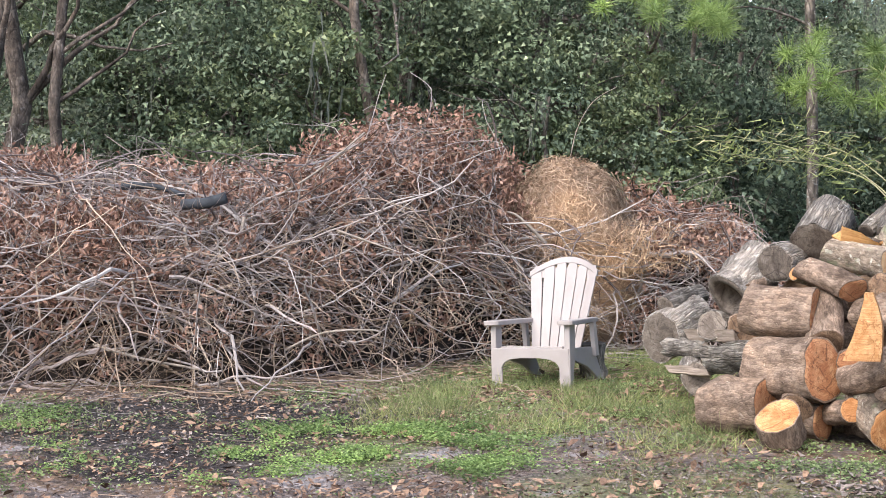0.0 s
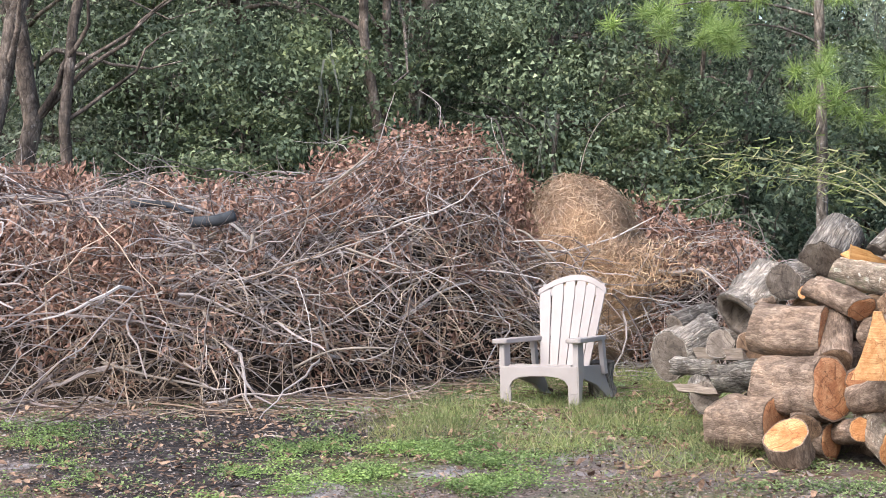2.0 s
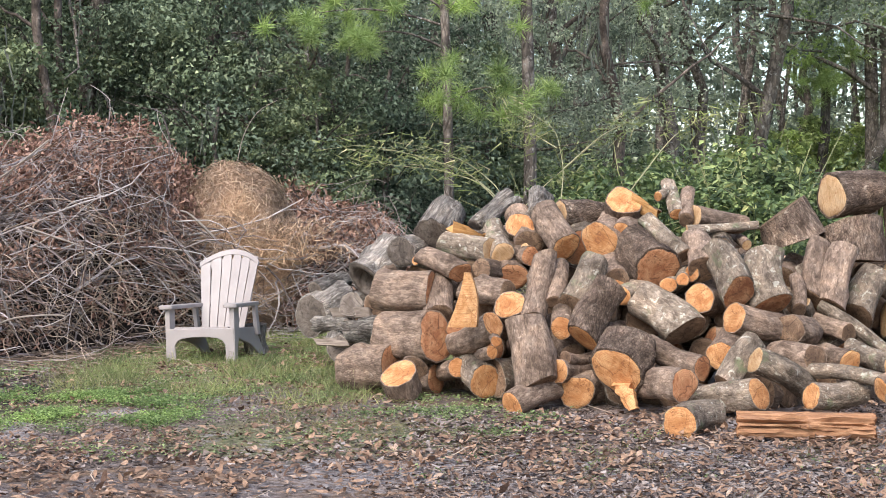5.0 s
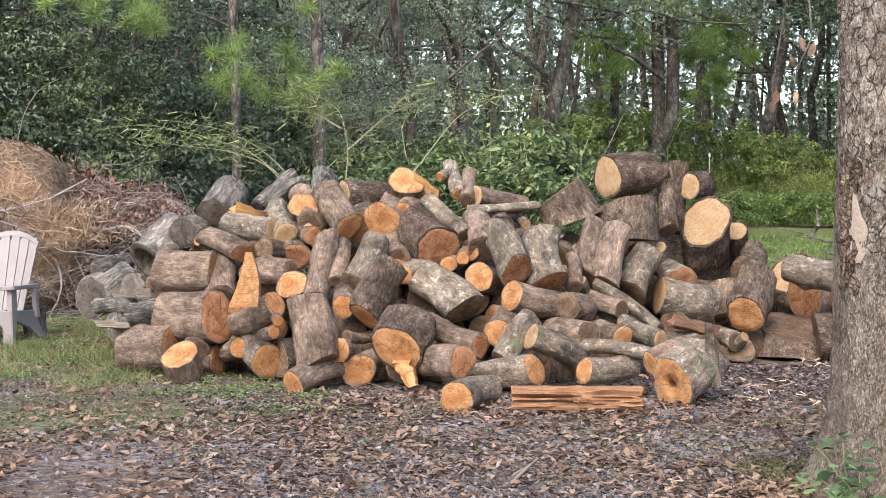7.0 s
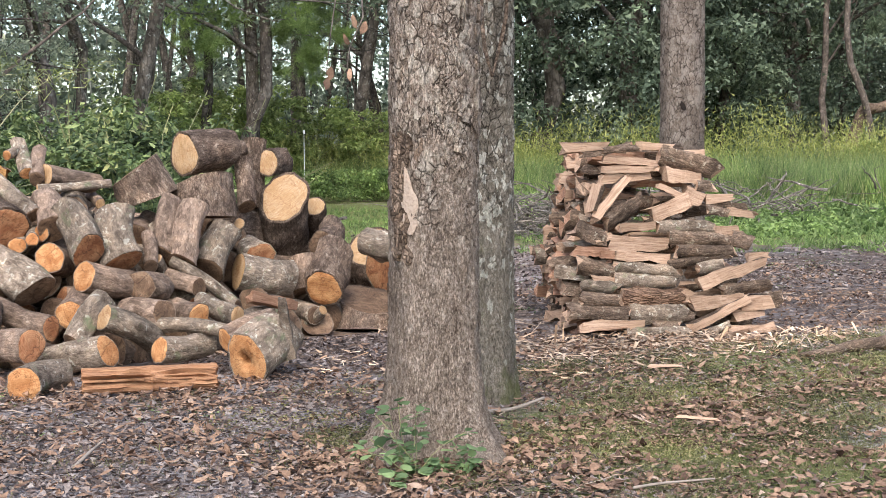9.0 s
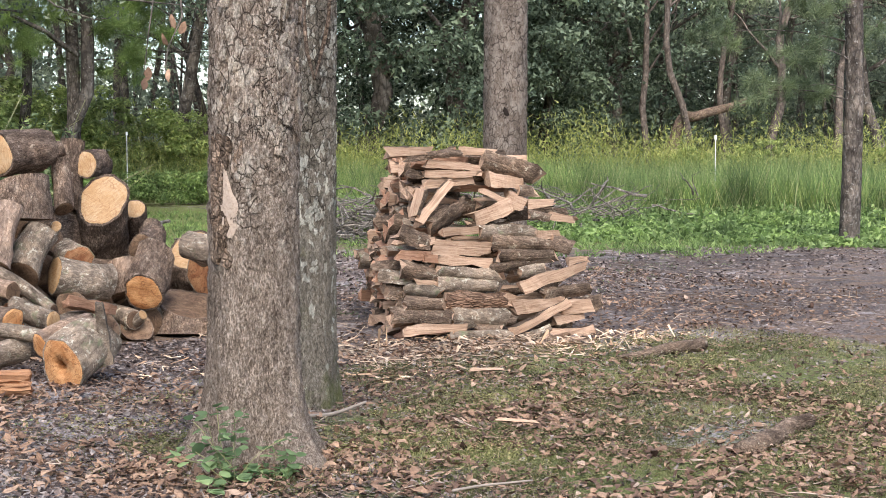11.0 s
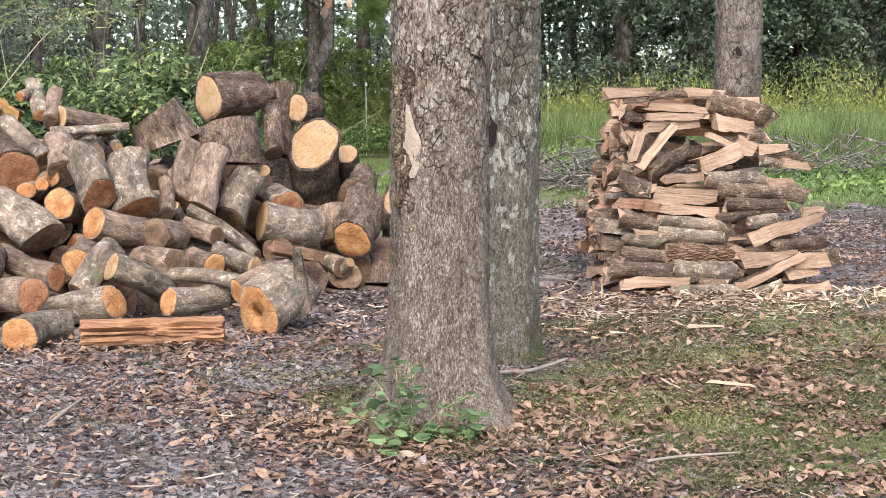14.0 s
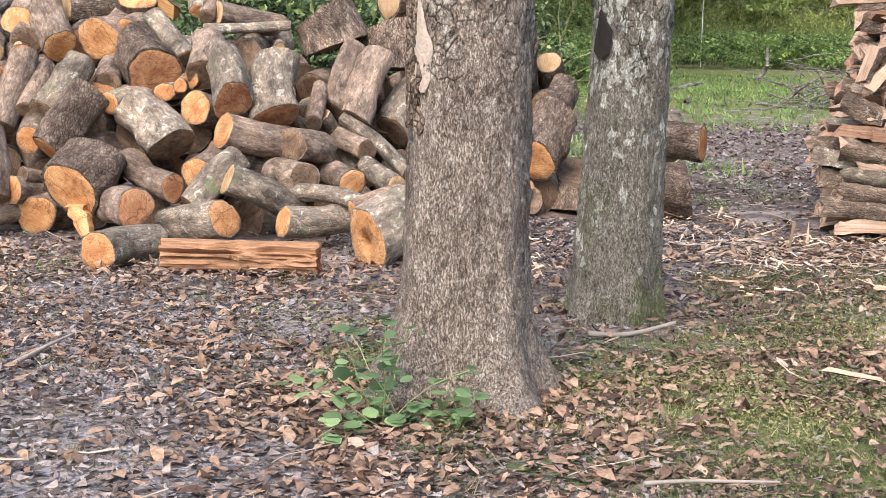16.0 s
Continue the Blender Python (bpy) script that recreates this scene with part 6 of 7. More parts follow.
def thicket(m, seed, half, leaf, clumps, per, label, mat=None):
    """A vine-grown thicket of broad bright leaves on thin stems."""
    rg = np.random.default_rng(seed)
    t = empty("shrub", m, label, "shrub", "shrubs behind the logs")
    V, F = crown_cloud(rg, clumps, per, (0, 0, half[2] * 0.95), half, leaf, 0.22, 0.25, 0.7, leaf > 0.084 and half[2] < 1.2)
    mesh_part("leaves", fast_mesh("leaves", V, F, mat or SHRUB_LEAF), t)
    n, s = 26, 7
    P = np.empty((n, s, 3))
    P[:, 0] = np.stack([rg.normal(0, half[0] * 0.5, n), rg.normal(0, half[1] * 0.4, n), np.zeros(n)], -1)
    d = rand_dirs(n, rg, 1.6)
    for k in range(1, s):
        d = unit(d + 0.2 * rg.normal(size=(n, 3)) + np.array([0, 0, -0.08]))
        P[:, k] = P[:, k - 1] + d * half[2] * 0.36
    V, F = tubes(P, rg.uniform(0.004, 0.012, n)[:, None] * np.linspace(1, 0.4, s)[None], 4)
    tagged(mesh_part("stem_tangle", fast_mesh("stem_tangle", V, F, VINE), t, "thin green stems"), kind="stuff")
    return t


sh = thicket(pose(*bearing(-19.0, 14.6), 0), 61, (1.3, 0.9, 0.95), 0.085, 60, 80, "vine-grown thicket of broad green leaves")
for yaw, far, rz, k in ((-22.0, 14.6, 80, 0.95), (-16.0, 15.8, 130, 0.9), (-20.5, 17.5, 250, 1.2), (-23.4, 20.0, 310, 1.1), (-17.0, 18.5, 60, 1.1)):
    x, y = bearing(yaw, far)
    copy_thing(sh, pose(x, y, 0, 0, 0, rz) @ Matrix.Diagonal((k, k, k, 1)))
low = thicket(pose(*bearing(-29.3, 41.5), 0), 62, (1.8, 1.2, 0.45), 0.10, 60, 60, "low bright-green weeds at the field's edge", CLOVER)
for yaw, far, rz in ((-31.5, 42.3, 100), (-33.5, 42.0, 30), (-25.0, 30.0, 15)):
    x, y = bearing(yaw, far)
    copy_thing(low, pose(x, y, 0, 0, 0, rz))
gold = thicket(pose(*bearing(-26.0, 45.0), 0), 63, (2.0, 1.3, 1.45), 0.10, 70, 115, "yellow-green tall weeds and shrubs behind the field", GOLD_SHRUB)
for yaw, far, rz, k in ((-24.2, 43.0, 20, 1.35), (-28.3, 46.0, 130, 1.2), (-30.6, 47.0, 250, 1.05), (-33.0, 48.0, 300, 0.95), (-22.4, 36.0, 60, 1.1), (-26.0, 47.5, 90, 1.35), (-36.5, 48.0, 190, 0.65), (-42.5, 46.0, 80, 0.6), (-49.5, 43.0, 10, 0.62),
                        (-52.5, 42.5, 150, 0.7), (-55.0, 43.0, 220, 0.6), (-57.6, 42.0, 310, 0.7), (-60.0, 42.0, 40, 0.7)):
    x, y = bearing(yaw, far)
    copy_thing(gold, pose(x, y, 0, 0, 0, rz) @ Matrix.Diagonal((k, k, k, 1)))

# ---- small growth and litter ----
def spread(n, boxes, rg):
    """Places on the ground in rectangles (x, y, half x, half y, share), thicker at their middles."""
    share = np.array([b[4] for b in boxes], float)
    pick = rg.choice(len(boxes), n, p=share / share.sum())
    B = np.array(boxes, float)[pick]
    return B[:, 0] + rg.uniform(-1, 1, n) * B[:, 2], B[:, 1] + rg.uniform(-1, 1, n) * B[:, 3]


def fallen_leaves():
    rg = np.random.default_rng(101)
    x, y = spread(64000, [(5.5, 4.2, 2.0, 1.6, 8.0), (3.0, 4.6, 1.3, 1.7, 1.1), (5.6, 6.6, 2.4, 1.6, 3.4), (2.9, 6.9, 1.6, 1.4, 0.7), (1.0, 7.6, 2.4, 1.4, 2.0), (8.5, 7.0, 3.0, 2.5, 2), (-1.0, 10.0, 2.8, 2.6, 2.8), (3.3, 8.2, 1.5, 1.0, 0.5), (-1.2, 7.2, 1.8, 1.0, 1.2), (0.9, 12.2, 1.2, 1.6, 0.8), (11.0, 10.0, 2.5, 2.5, 1.6)], rg)
    keep = np.array([noise.noise((a * 1.1, b * 1.1, 6)) + 0.7 * noise.noise((a * 3.3, b * 3.3, 1)) for a, b in zip(x, y)]) > rg.uniform(-0.75, 0.30, len(x))
    for a, b, ra, rb in SAND_SPOTS[3:5]:
        keep &= (((x - a) / ra) ** 2 + ((y - b) / rb) ** 2 > 1) | (rg.random(len(x)) < 0.3)
    keep &= ((x - TREE_A[0]) ** 2 + (y - TREE_A[1]) ** 2 > 0.05)
    x, y = x[keep], y[keep]
    n = len(x)
    C = np.stack([x, y, rg.uniform(0.008, 0.035, n)], -1)
    D = rand_dirs(n, rg)
    D[:, 2] *= 0.25
    U = rand_dirs(n, rg) * 0.42 + np.array([0, 0, 1.0])
    V, Q, T = lobed(C, D, U, np.minimum(rg.gamma(4, 0.0116, n), 0.08), rg)
    V[:, 2] = np.maximum(V[:, 2], 0.004)
    ob = new("fallen_leaves", two_kinds("fallen_leaves", V, Q, T, DEAD_LEAF))
    tagged(ob, "curled brown fallen oak leaves over the ground", "leaves", kind="stuff")


fallen_leaves()


def crumbs():
    """Broken leaf bits, bark crumbs and short straws between the leaves."""
    rg = np.random.default_rng(111)
    x, y = spread(104000, [(10.5, 13.6, 3.2, 3.6, 9), (5.6, 8.7, 1.2, 0.9, 3), (3.0, 5.6, 1.7, 1.9, 11), (-1.2, 10.4, 2.4, 1.9, 8), (0.9, 8.6, 2.0, 0.8, 3), (4.6, 4.8, 3.4, 2.2, 6), (4.2, 7.2, 3.0, 1.6, 4), (0.5, 8.0, 3.0, 1.6, 3.5), (10.5, 9.5, 3.5, 3.0, 5), (15.5, 12.0, 4.0, 2.2, 3), (-1.0, 11.0, 3.0, 1.8, 2), (8.0, 6.2, 2.0, 1.6, 2)], rg)
    n = len(x)
    D = rand_dirs(n, rg)
    D[:, 2] *= 0.3
    L = np.minimum(rg.gamma(3, 0.011, n), 0.045) * (1 + 0.08 * np.maximum(y - 7, 0))
    L = np.where((x < 1.6) & (y > 8.4), 0.5 * L, L)
    V, F = blades(np.stack([x, y, rg.uniform(0.004, 0.022, n)], -1), D, rand_dirs(n, rg) * 0.7 + np.array([0, 0, 1]), L, L * rg.uniform(0.2, 0.7, n))
    V[:, 2] = np.maximum(V[:, 2], 0.003)
    tagged(new("leaf_crumbs", fast_mesh("leaf_crumbs", V, F, CRUMB)), "broken leaf bits and bark crumbs on soil", "litter", kind="stuff")


crumbs()


def ground_grass():
    rg = np.random.default_rng(102)

    def tufts(name, n, per, boxes, height, width, mat, label, lean=0.6, cut=-0.1, loose=0.025):
        x, y = spread(n, boxes, rg)
        keep = np.array([noise.noise((a * 1.4, b * 1.4, 2)) for a, b in zip(x, y)]) > cut + rg.uniform(-0.3, 0.3, n)
        x, y = x[keep], y[keep]
        k = len(x)
        L = np.repeat(rg.uniform(0.6, 1.3, k), per) * rg.uniform(0.6, 1.2, k * per) * height
        D = rand_dirs(k * per, rg) * lean + np.array([0, 0, 1])
        C = np.stack([np.repeat(x, per), np.repeat(y, per), np.zeros(k * per)], -1) + rg.normal(0, loose, (k * per, 3)) * np.array([1, 1, 0]) + unit(D) * L[:, None] * 0.48
        V, F = blades(C, D, rand_dirs(k * per, rg), L, np.full(k * per, width) * rg.uniform(0.6, 1.3, k * per))
        tagged(new(name, fast_mesh(name, V, F, mat)), label, "grass", kind="stuff")

    tufts("long_grass", 5600, 6, [(1.2, 13.9, 0.9, 1.0, 2.5), (0.5, 12.4, 0.6, 0.25, 1.5), (0.55, 12.0, 0.9, 0.4, 2.5), (1.0, 11.2, 0.8, 0.7, 3), (1.45, 10.5, 0.45, 0.6, 1.5), (0.2, 11.3, 0.8, 0.6, 0.8)], 0.13, 0.0045, FEATHER, "long feathery grass round the chair's feet", 1.5, 0.1, 0.11)
    tufts("short_grass", 20000, 7, [(5.9, 4.6, 2.1, 1.6, 7), (7.8, 6.1, 2.0, 1.4, 4), (0.8, 12.4, 1.6, 2.0, 3.5), (2.0, 14.0, 1.3, 1.6, 1.2), (-3.0, 10.5, 0.8, 1.2, 0.3), (0.9, 9.4, 1.0, 0.8, 0.5), (0.3, 11.6, 1.0, 0.8, 0.7), (3.6, 6.4, 1.8, 1.6, 0.8)],
          0.045, 0.003, GRASS, "short sparse grass between fallen leaves", 0.9)
    tufts("lawn_grass", 9000, 5, [(13, 24, 6, 8, 4), (20, 20, 6, 6, 4), (21, 15.5, 5, 2.5, 2), (6.8, 13.5, 1.8, 1.8, 0.6)], 0.10, 0.016, CLOVER, "fresh green lawn beyond the stacks", 0.9, -0.6)
    def rosettes(name, n, per, boxes, leaf, high, label, cut, scale=2.4, mat=WEED):
        """Small round leaves held flat just over the soil."""
        x, y = spread(n, boxes, rg)
        keep = np.array([noise.noise((a * scale, b * scale, 2)) + 0.5 * noise.noise((a * 7, b * 7, 5)) for a, b in zip(x, y)]) > cut + rg.uniform(-0.2, 0.2, n)
        x, y = x[keep], y[keep]
        k = len(x) * per
        C = np.stack([np.repeat(x, per), np.repeat(y, per), rg.uniform(0.2, 1.0, k) * high], -1) + rg.normal(0, 0.045, (k, 3)) * np.array([1, 1, 0])
        D = rand_dirs(k, rg)
        D[:, 2] *= 0.3
        L = rg.uniform(0.6, 1.4, k) * leaf
        V, F = blades(C, D, rand_dirs(k, rg) * 0.5 + np.array([0, 0, 1]), L, L * rg.uniform(0.7, 1.0, k), True)
        tagged(new(name, fast_mesh(name, V, F, mat)), label, "weeds", kind="stuff")

    rosettes("clover", 11000, 8, [(-0.55, 10.0, 0.75, 1.05, 5), (0.35, 9.9, 0.4, 0.5, 0.7), (-3.0, 11.0, 0.6, 1.0, 1.6), (-2.6, 9.4, 0.6, 0.8, 1.0), (2.4, 8.3, 0.5, 0.25, 0.3)], 0.016, 0.05, "bright green clover patch", 0.15, mat=CLOVER)
    rosettes("ground_cover", 21000, 7, [(5.9, 4.6, 2.1, 1.6, 7), (7.8, 6.1, 2.0, 1.4, 4), (4.6, 6.3, 1.2, 1.0, 0.7)], 0.014, 0.04, "low olive ground cover between fallen leaves", 0.08, 1.3, COVER)
    rosettes("weeds", 10500, 7, [(-1.2, 10.4, 2.6, 2.4, 10), (0.8, 13.7, 1.3, 1.2, 6.0), (-0.6, 12.6, 1.0, 0.8, 2.0),  (0.6, 9.0, 1.6, 1.0, 1), (3.0, 7.6, 1.6, 0.8, 0.5), (7.5, 10.6, 0.6, 0.9, 1.2), (9.5, 11.5, 2.0, 1.5, 0.8), (13.5, 12.6, 2.5, 1.0, 1.0), (0.9, 11.4, 1.0, 1.3, 5.0), (1.5, 10.6, 0.5, 0.8, 2.5), (1.9, 9.7, 0.5, 0.4, 1.5), (2.3, 9.1, 0.5, 0.25, 0.8), (10.5, 13.5, 3.0, 3.0, 2.0)], 0.018, 0.045, "scattered small green weeds", 0.12)


ground_grass()


def sapling(m, seed, n, high, label):
    """A leafy shoot: thin stems with round leaves."""
    rg = np.random.default_rng(seed)
    t = empty("seedling", m, label, "plant", "seedlings on the ground")
    s = 6
    P = np.zeros((n, s, 3))
    d = rand_dirs(n, rg, 1.2)
    P[:, 0] = rg.normal(0, 0.03, (n, 3)) * np.array([1, 1, 0])
    for k in range(1, s):
        d = unit(d + 0.15 * rg.normal(size=(n, 3)))
        P[:, k] = P[:, k - 1] + d * high * rg.uniform(0.6, 1.1, n)[:, None] / (s - 1)
    for k in range(n):
        mesh_part("stem", fast_mesh("stem", *tubes(P[k : k + 1], np.full((1, s), 0.0018), 4), VINE), t)
    C = np.repeat(P[:, 1:].reshape(-1, 3), 3, 0)
    k = len(C)
    D = rand_dirs(k, rg)
    D[:, 2] *= 0.4
    C = C + D * 0.045
    U = rand_dirs(k, rg) * 0.4 + np.array([0, 0, 1])
    L = rg.uniform(0.022, 0.066, k)
    D, U = unit(D), unit(U)
    S = unit(np.cross(D, U))
    N = np.cross(S, D)
    a = np.arange(8) * np.pi / 4
    V = C[:, None] + L[:, None, None] * (0.5 * np.cos(a)[None, :, None] * D[:, None] + 0.46 * np.sin(a)[None, :, None] * S[:, None] + 0.10 * np.abs(np.sin(a))[None, :, None] * N[:, None])
    mesh_part("leaves", fast_mesh("leaves", V.reshape(-1, 3), np.arange(k * 8).reshape(k, 8), SEED_LEAF), t, "rounded bright green leaves")
    return t


sapling(pose(3.80, 5.12, 0), 1, 9, 0.40, "leafy green seedling at the foot of the tree")
sapling(pose(4.02, 5.05, 0), 2, 4, 0.16, "small round-leaved seedling among fallen leaves")


def litter():
    rg = np.random.default_rng(103)
    n = 2400
    x, y = spread(n, [(7.3, 7.9, 0.9, 0.5, 5), (7.0, 7.4, 1.1, 0.6, 2), (8.2, 7.4, 1.0, 0.4, 2), (6.7, 8.9, 0.5, 0.8, 1.5), (5.6, 8.2, 0.9, 0.6, 0.8)], rg)
    D = rand_dirs(n, rg)
    D[:, 2] *= 0.15
    V, F = blades(np.stack([x, y, rg.uniform(0.01, 0.05, n)], -1), D, rand_dirs(n, rg) * 0.4 + np.array([0, 0, 1]), rg.gamma(3, 0.035, n), rg.uniform(0.006, 0.024, n))
    tagged(new("wood_chips", fast_mesh("wood_chips", V, F, CHIP)), "pale wood chips and splinters before the stack", "wood chips", kind="stuff")
    n, s = 1300, 5
    x, y = spread(n, [(4.6, 5.6, 3.0, 2.5, 4), (0.2, 9.0, 3.0, 2.4, 2), (9.5, 8.8, 2.5, 2.0, 2), (11.5, 10.5, 3.0, 2.5, 4), (-1.6, 12.5, 2.2, 0.6, 6), (0.2, 13.6, 1.2, 0.7, 3)], rg)
    P = np.empty((n, s, 3))
    P[:, 0] = np.stack([x, y, np.full(n, 0.02)], -1)
    d = rand_dirs(n, rg)
    d[:, 2] *= 0.1
    for k in range(1, s):
        d = d + 0.25 * rg.normal(size=(n, 3)) * np.array([1, 1, 0.2])
        P[:, k] = P[:, k - 1] + unit(d) * (rg.gamma(3, 0.09, n) / s)[:, None]
    P[:, :, 2] = np.clip(P[:, :, 2], 0.008, 0.06)
    V, F = tubes(P, rg.uniform(0.0015, 0.005, n)[:, None] * np.linspace(1, 0.5, s)[None], 4)
    tagged(new("fallen_twigs", fast_mesh("fallen_twigs", V, F, VINE_TAN)), "thin dry twigs lying about", "twigs", kind="stuff")


litter()


def marker_post(x, y, high):
    p = empty("marker_post", pose(x, y, 0), "thin white marker post in tall grass", "post", "white marker posts")
    bm = bmesh.new()
    bmesh.ops.create_cone(bm, cap_ends=True, segments=10, radius1=0.011, radius2=0.010, depth=high, matrix=Matrix.Translation((0, 0, high / 2)))
    part("pipe", bm, POST_WHITE, p)
    bm = bmesh.new()
    bmesh.ops.create_cone(bm, cap_ends=True, segments=12, radius1=0.034, radius2=0.028, depth=0.10, matrix=Matrix.Translation((0, 0, high + 0.04)))
    part("cap", bm, POST_WHITE, p)


marker_post(27.6, 22.4, 1.75)
marker_post(20.4, 37.4, 1.95)
marker_post(17.2, 38.6, 1.95)
marker_post(25.6, 36.0, 1.95)

CHAR = plain("charred_wood", (0.06, 0.065, 0.075), 0.8)
STEM = plain("green_stem", (0.36, 0.34, 0.20), 0.7, 0.3)
stem_rng = np.random.default_rng(55)


def arching_stem(parent, points):
    """One long arching stem of the sapling with narrow hanging leaves on its outer part."""
    o = np.array(parent.location)
    pts = np.array(points) - o
    u = np.linspace(0, len(pts) - 1, 6 * len(pts))
    P = np.stack([np.interp(u, np.arange(len(pts)), pts[:, k]) for k in range(3)], -1)
    for _ in range(4):
        P[1:-1] = 0.25 * P[:-2] + 0.5 * P[1:-1] + 0.25 * P[2:]
    V, F = tubes(P[None], np.linspace(0.0055, 0.0015, len(P))[None], 6)
    mesh_part("stem", fast_mesh("stem", V, F, STEM, True), parent)
    n = 170
    t = len(P) * (0.35 + 0.64 * stem_rng.random(n))
    C = P[np.minimum(t.astype(int), len(P) - 1)] + stem_rng.normal(0, 1, (n, 3)) * np.array([0.09, 0.09, 0.07])
    D = rand_dirs(n, stem_rng) * 0.6 + unit(P[-1] - P[0]) * 0.7 + np.array([0, 0, -0.35])
    V, F = blades(C, D, rand_dirs(n, stem_rng, 0.8), stem_rng.uniform(0.06, 0.14, n), stem_rng.uniform(0.006, 0.012, n))
    tagged(mesh_part("leaves", fast_mesh("leaves", V, F, FEATHER), parent, "narrow light-green leaves"), kind="stuff")



# ---- bare branches in the brush pile, the arching sapling and other loose pieces ----
stick([(-1.71, 13.12, 1.25), (-1.75, 13.11, 0.98), (-1.84, 13.11, 0.66)], 0.016, 0.010, "pale bare branch hanging out of the brush", group="bare branches in the brush")
stick([(-1.35, 12.76, 0.27), (-1.06, 12.74, 0.40), (-0.68, 12.72, 0.42), (-0.65, 12.72, 0.38)], 0.010, 0.006, "bare stick lying across the brush", group="bare branches in the brush")
stick([(-2.15, 13.05, 1.18), (-2.10, 13.03, 0.91), (-1.93, 13.01, 0.67)], 0.012, 0.006, "grey bent branch in the brush", group="bare branches in the brush")
stick([(-2.80, 13.39, 1.10), (-2.37, 13.46, 1.17), (-1.73, 13.52, 1.32), (-1.28, 13.60, 1.55), (-0.83, 13.68, 1.91)], 0.016, 0.007, "long grey branch slanting over the brush", group="bare branches in the brush")
stick([(0.59, 14.63, 0.31), (0.31, 14.66, 0.54), (0.00, 14.68, 0.76), (-0.31, 14.72, 0.99)], 0.018, 0.006, "pale forked branch behind the chair", group="bare branches in the brush")
stick([(0.31, 14.66, 0.54), (0.20, 14.67, 0.82), (0.10, 14.69, 1.04), (0.15, 14.69, 1.27)], 0.012, 0.005, "pale thin branch of the forked bough", group="bare branches in the brush")
stick([(0.14, 14.57, 0.65), (-0.08, 14.59, 0.71), (-0.25, 14.60, 0.83)], 0.009, 0.004, "thin side branch of the forked bough", group="bare branches in the brush")
stick([(0.66, 14.87, 0.98), (0.43, 14.90, 1.21), (0.32, 14.91, 1.26)], 0.016, 0.008, "grey limb below the straw", group="bare branches in the brush")
stick([(0.44, 14.55, 0.65), (0.39, 14.56, 0.82), (0.25, 14.57, 1.00), (0.07, 14.58, 0.94)], 0.010, 0.004, "curved bare twig behind the chair", group="bare branches in the brush")
stick([(0.93, 16.01, 1.75), (1.00, 16.01, 2.04), (1.15, 16.01, 2.29), (1.36, 15.99, 2.42)], 0.006, 0.003, "leaning leafless shoot above the straw", group="bare branches in the brush")
stick([(-2.01, 12.72, 0.69), (-1.92, 12.71, 0.49), (-1.87, 12.70, 0.25)], 0.014, 0.008, "stripped branch drooping to the ground", group="bare branches in the brush")
stick([(-2.46, 12.65, 0.79), (-2.42, 12.64, 0.50), (-2.47, 12.63, 0.13)], 0.010, 0.006, "drooping grey branch at the pile's foot", group="bare branches in the brush")
stick([(-0.98, 12.96, 1.15), (-0.64, 12.93, 1.03), (-0.56, 12.93, 1.00)], 0.010, 0.006, "bare stick end in the tangle", group="bare branches in the brush")
stick([(-1.36, 13.91, 1.60), (-1.23, 13.90, 1.86), (-1.07, 13.90, 2.07)], 0.008, 0.003, "bare shoot rising from the brush", group="bare branches in the brush")
stick([(-2.73, 12.56, 0.33), (-2.35, 12.53, 0.23), (-1.84, 12.49, 0.13), (-1.81, 12.48, 0.02)], 0.012, 0.006, "broken branch lying at the pile's foot", group="bare branches in the brush")
stick([(-2.66, 13.19, 1.49), (-2.41, 13.17, 1.49), (-2.17, 13.15, 1.42)], 0.03, 0.018, "charred black branch on top of the brush", CHAR, "charred_branch")
stick([(-2.17, 13.05, 1.35), (-1.98, 13.04, 1.36), (-1.83, 13.03, 1.40)], 0.04, 0.045, "charred black stub on top of the brush", CHAR, "charred_branch")
stick([(5.90, 4.12, 0.02), (6.10, 4.17, 0.035), (6.30, 4.23, 0.035), (6.48, 4.30, 0.05), (6.66, 4.31, 0.06)], 0.056, 0.040, "rotten dark branch lying on sandy soil", BARK_SPLIT, "fallen_branch")
stick([(7.80, 6.70, 0.01), (8.05, 6.66, 0.03), (8.25, 6.69, 0.045), (8.48, 6.66, 0.05), (8.63, 6.68, 0.05)], 0.030, 0.052, "dark fallen branch on bare soil", BARK_SPLIT, "fallen_branch")
stick([(4.31, 4.29, 0.05), (4.44, 4.25, 0.06), (4.65, 4.19, 0.06)], 0.007, 0.004, "thin pale stick on grass", BARE_WOOD, "fallen_branch")
stick([(4.89, 6.17, 0.03), (5.04, 6.13, 0.03), (5.22, 6.08, 0.08)], 0.012, 0.008, "short pale stick beside the tree", BARE_WOOD, "fallen_branch")
stick([(2.69, 6.17, 0.01), (2.81, 6.30, 0.04), (2.92, 6.43, 0.06)], 0.010, 0.005, "thin grey stick on sandy soil", BARE_WOOD, "fallen_branch")
stick([(36.12, 31.81, 0.0), (36.66, 31.42, 2.34), (37.09, 31.10, 2.62), (38.20, 30.26, 3.01), (39.23, 29.49, 3.60)], 0.22, 0.1, "leaning dead trunk with brown bark behind the weeds", BARK_SPLIT, "dead_trunk", 8, "dead tree")
sap = empty("sapling", pose(*(2.99, 11.90, 0)), "fallen light-green sapling arching over the logs", "sapling")
arching_stem(sap, [(2.94, 11.71, 1.21), (2.79, 11.82, 1.43), (2.58, 11.95, 1.61), (2.23, 12.10, 1.73), (1.79, 12.27, 1.83), (1.44, 12.41, 1.78)])
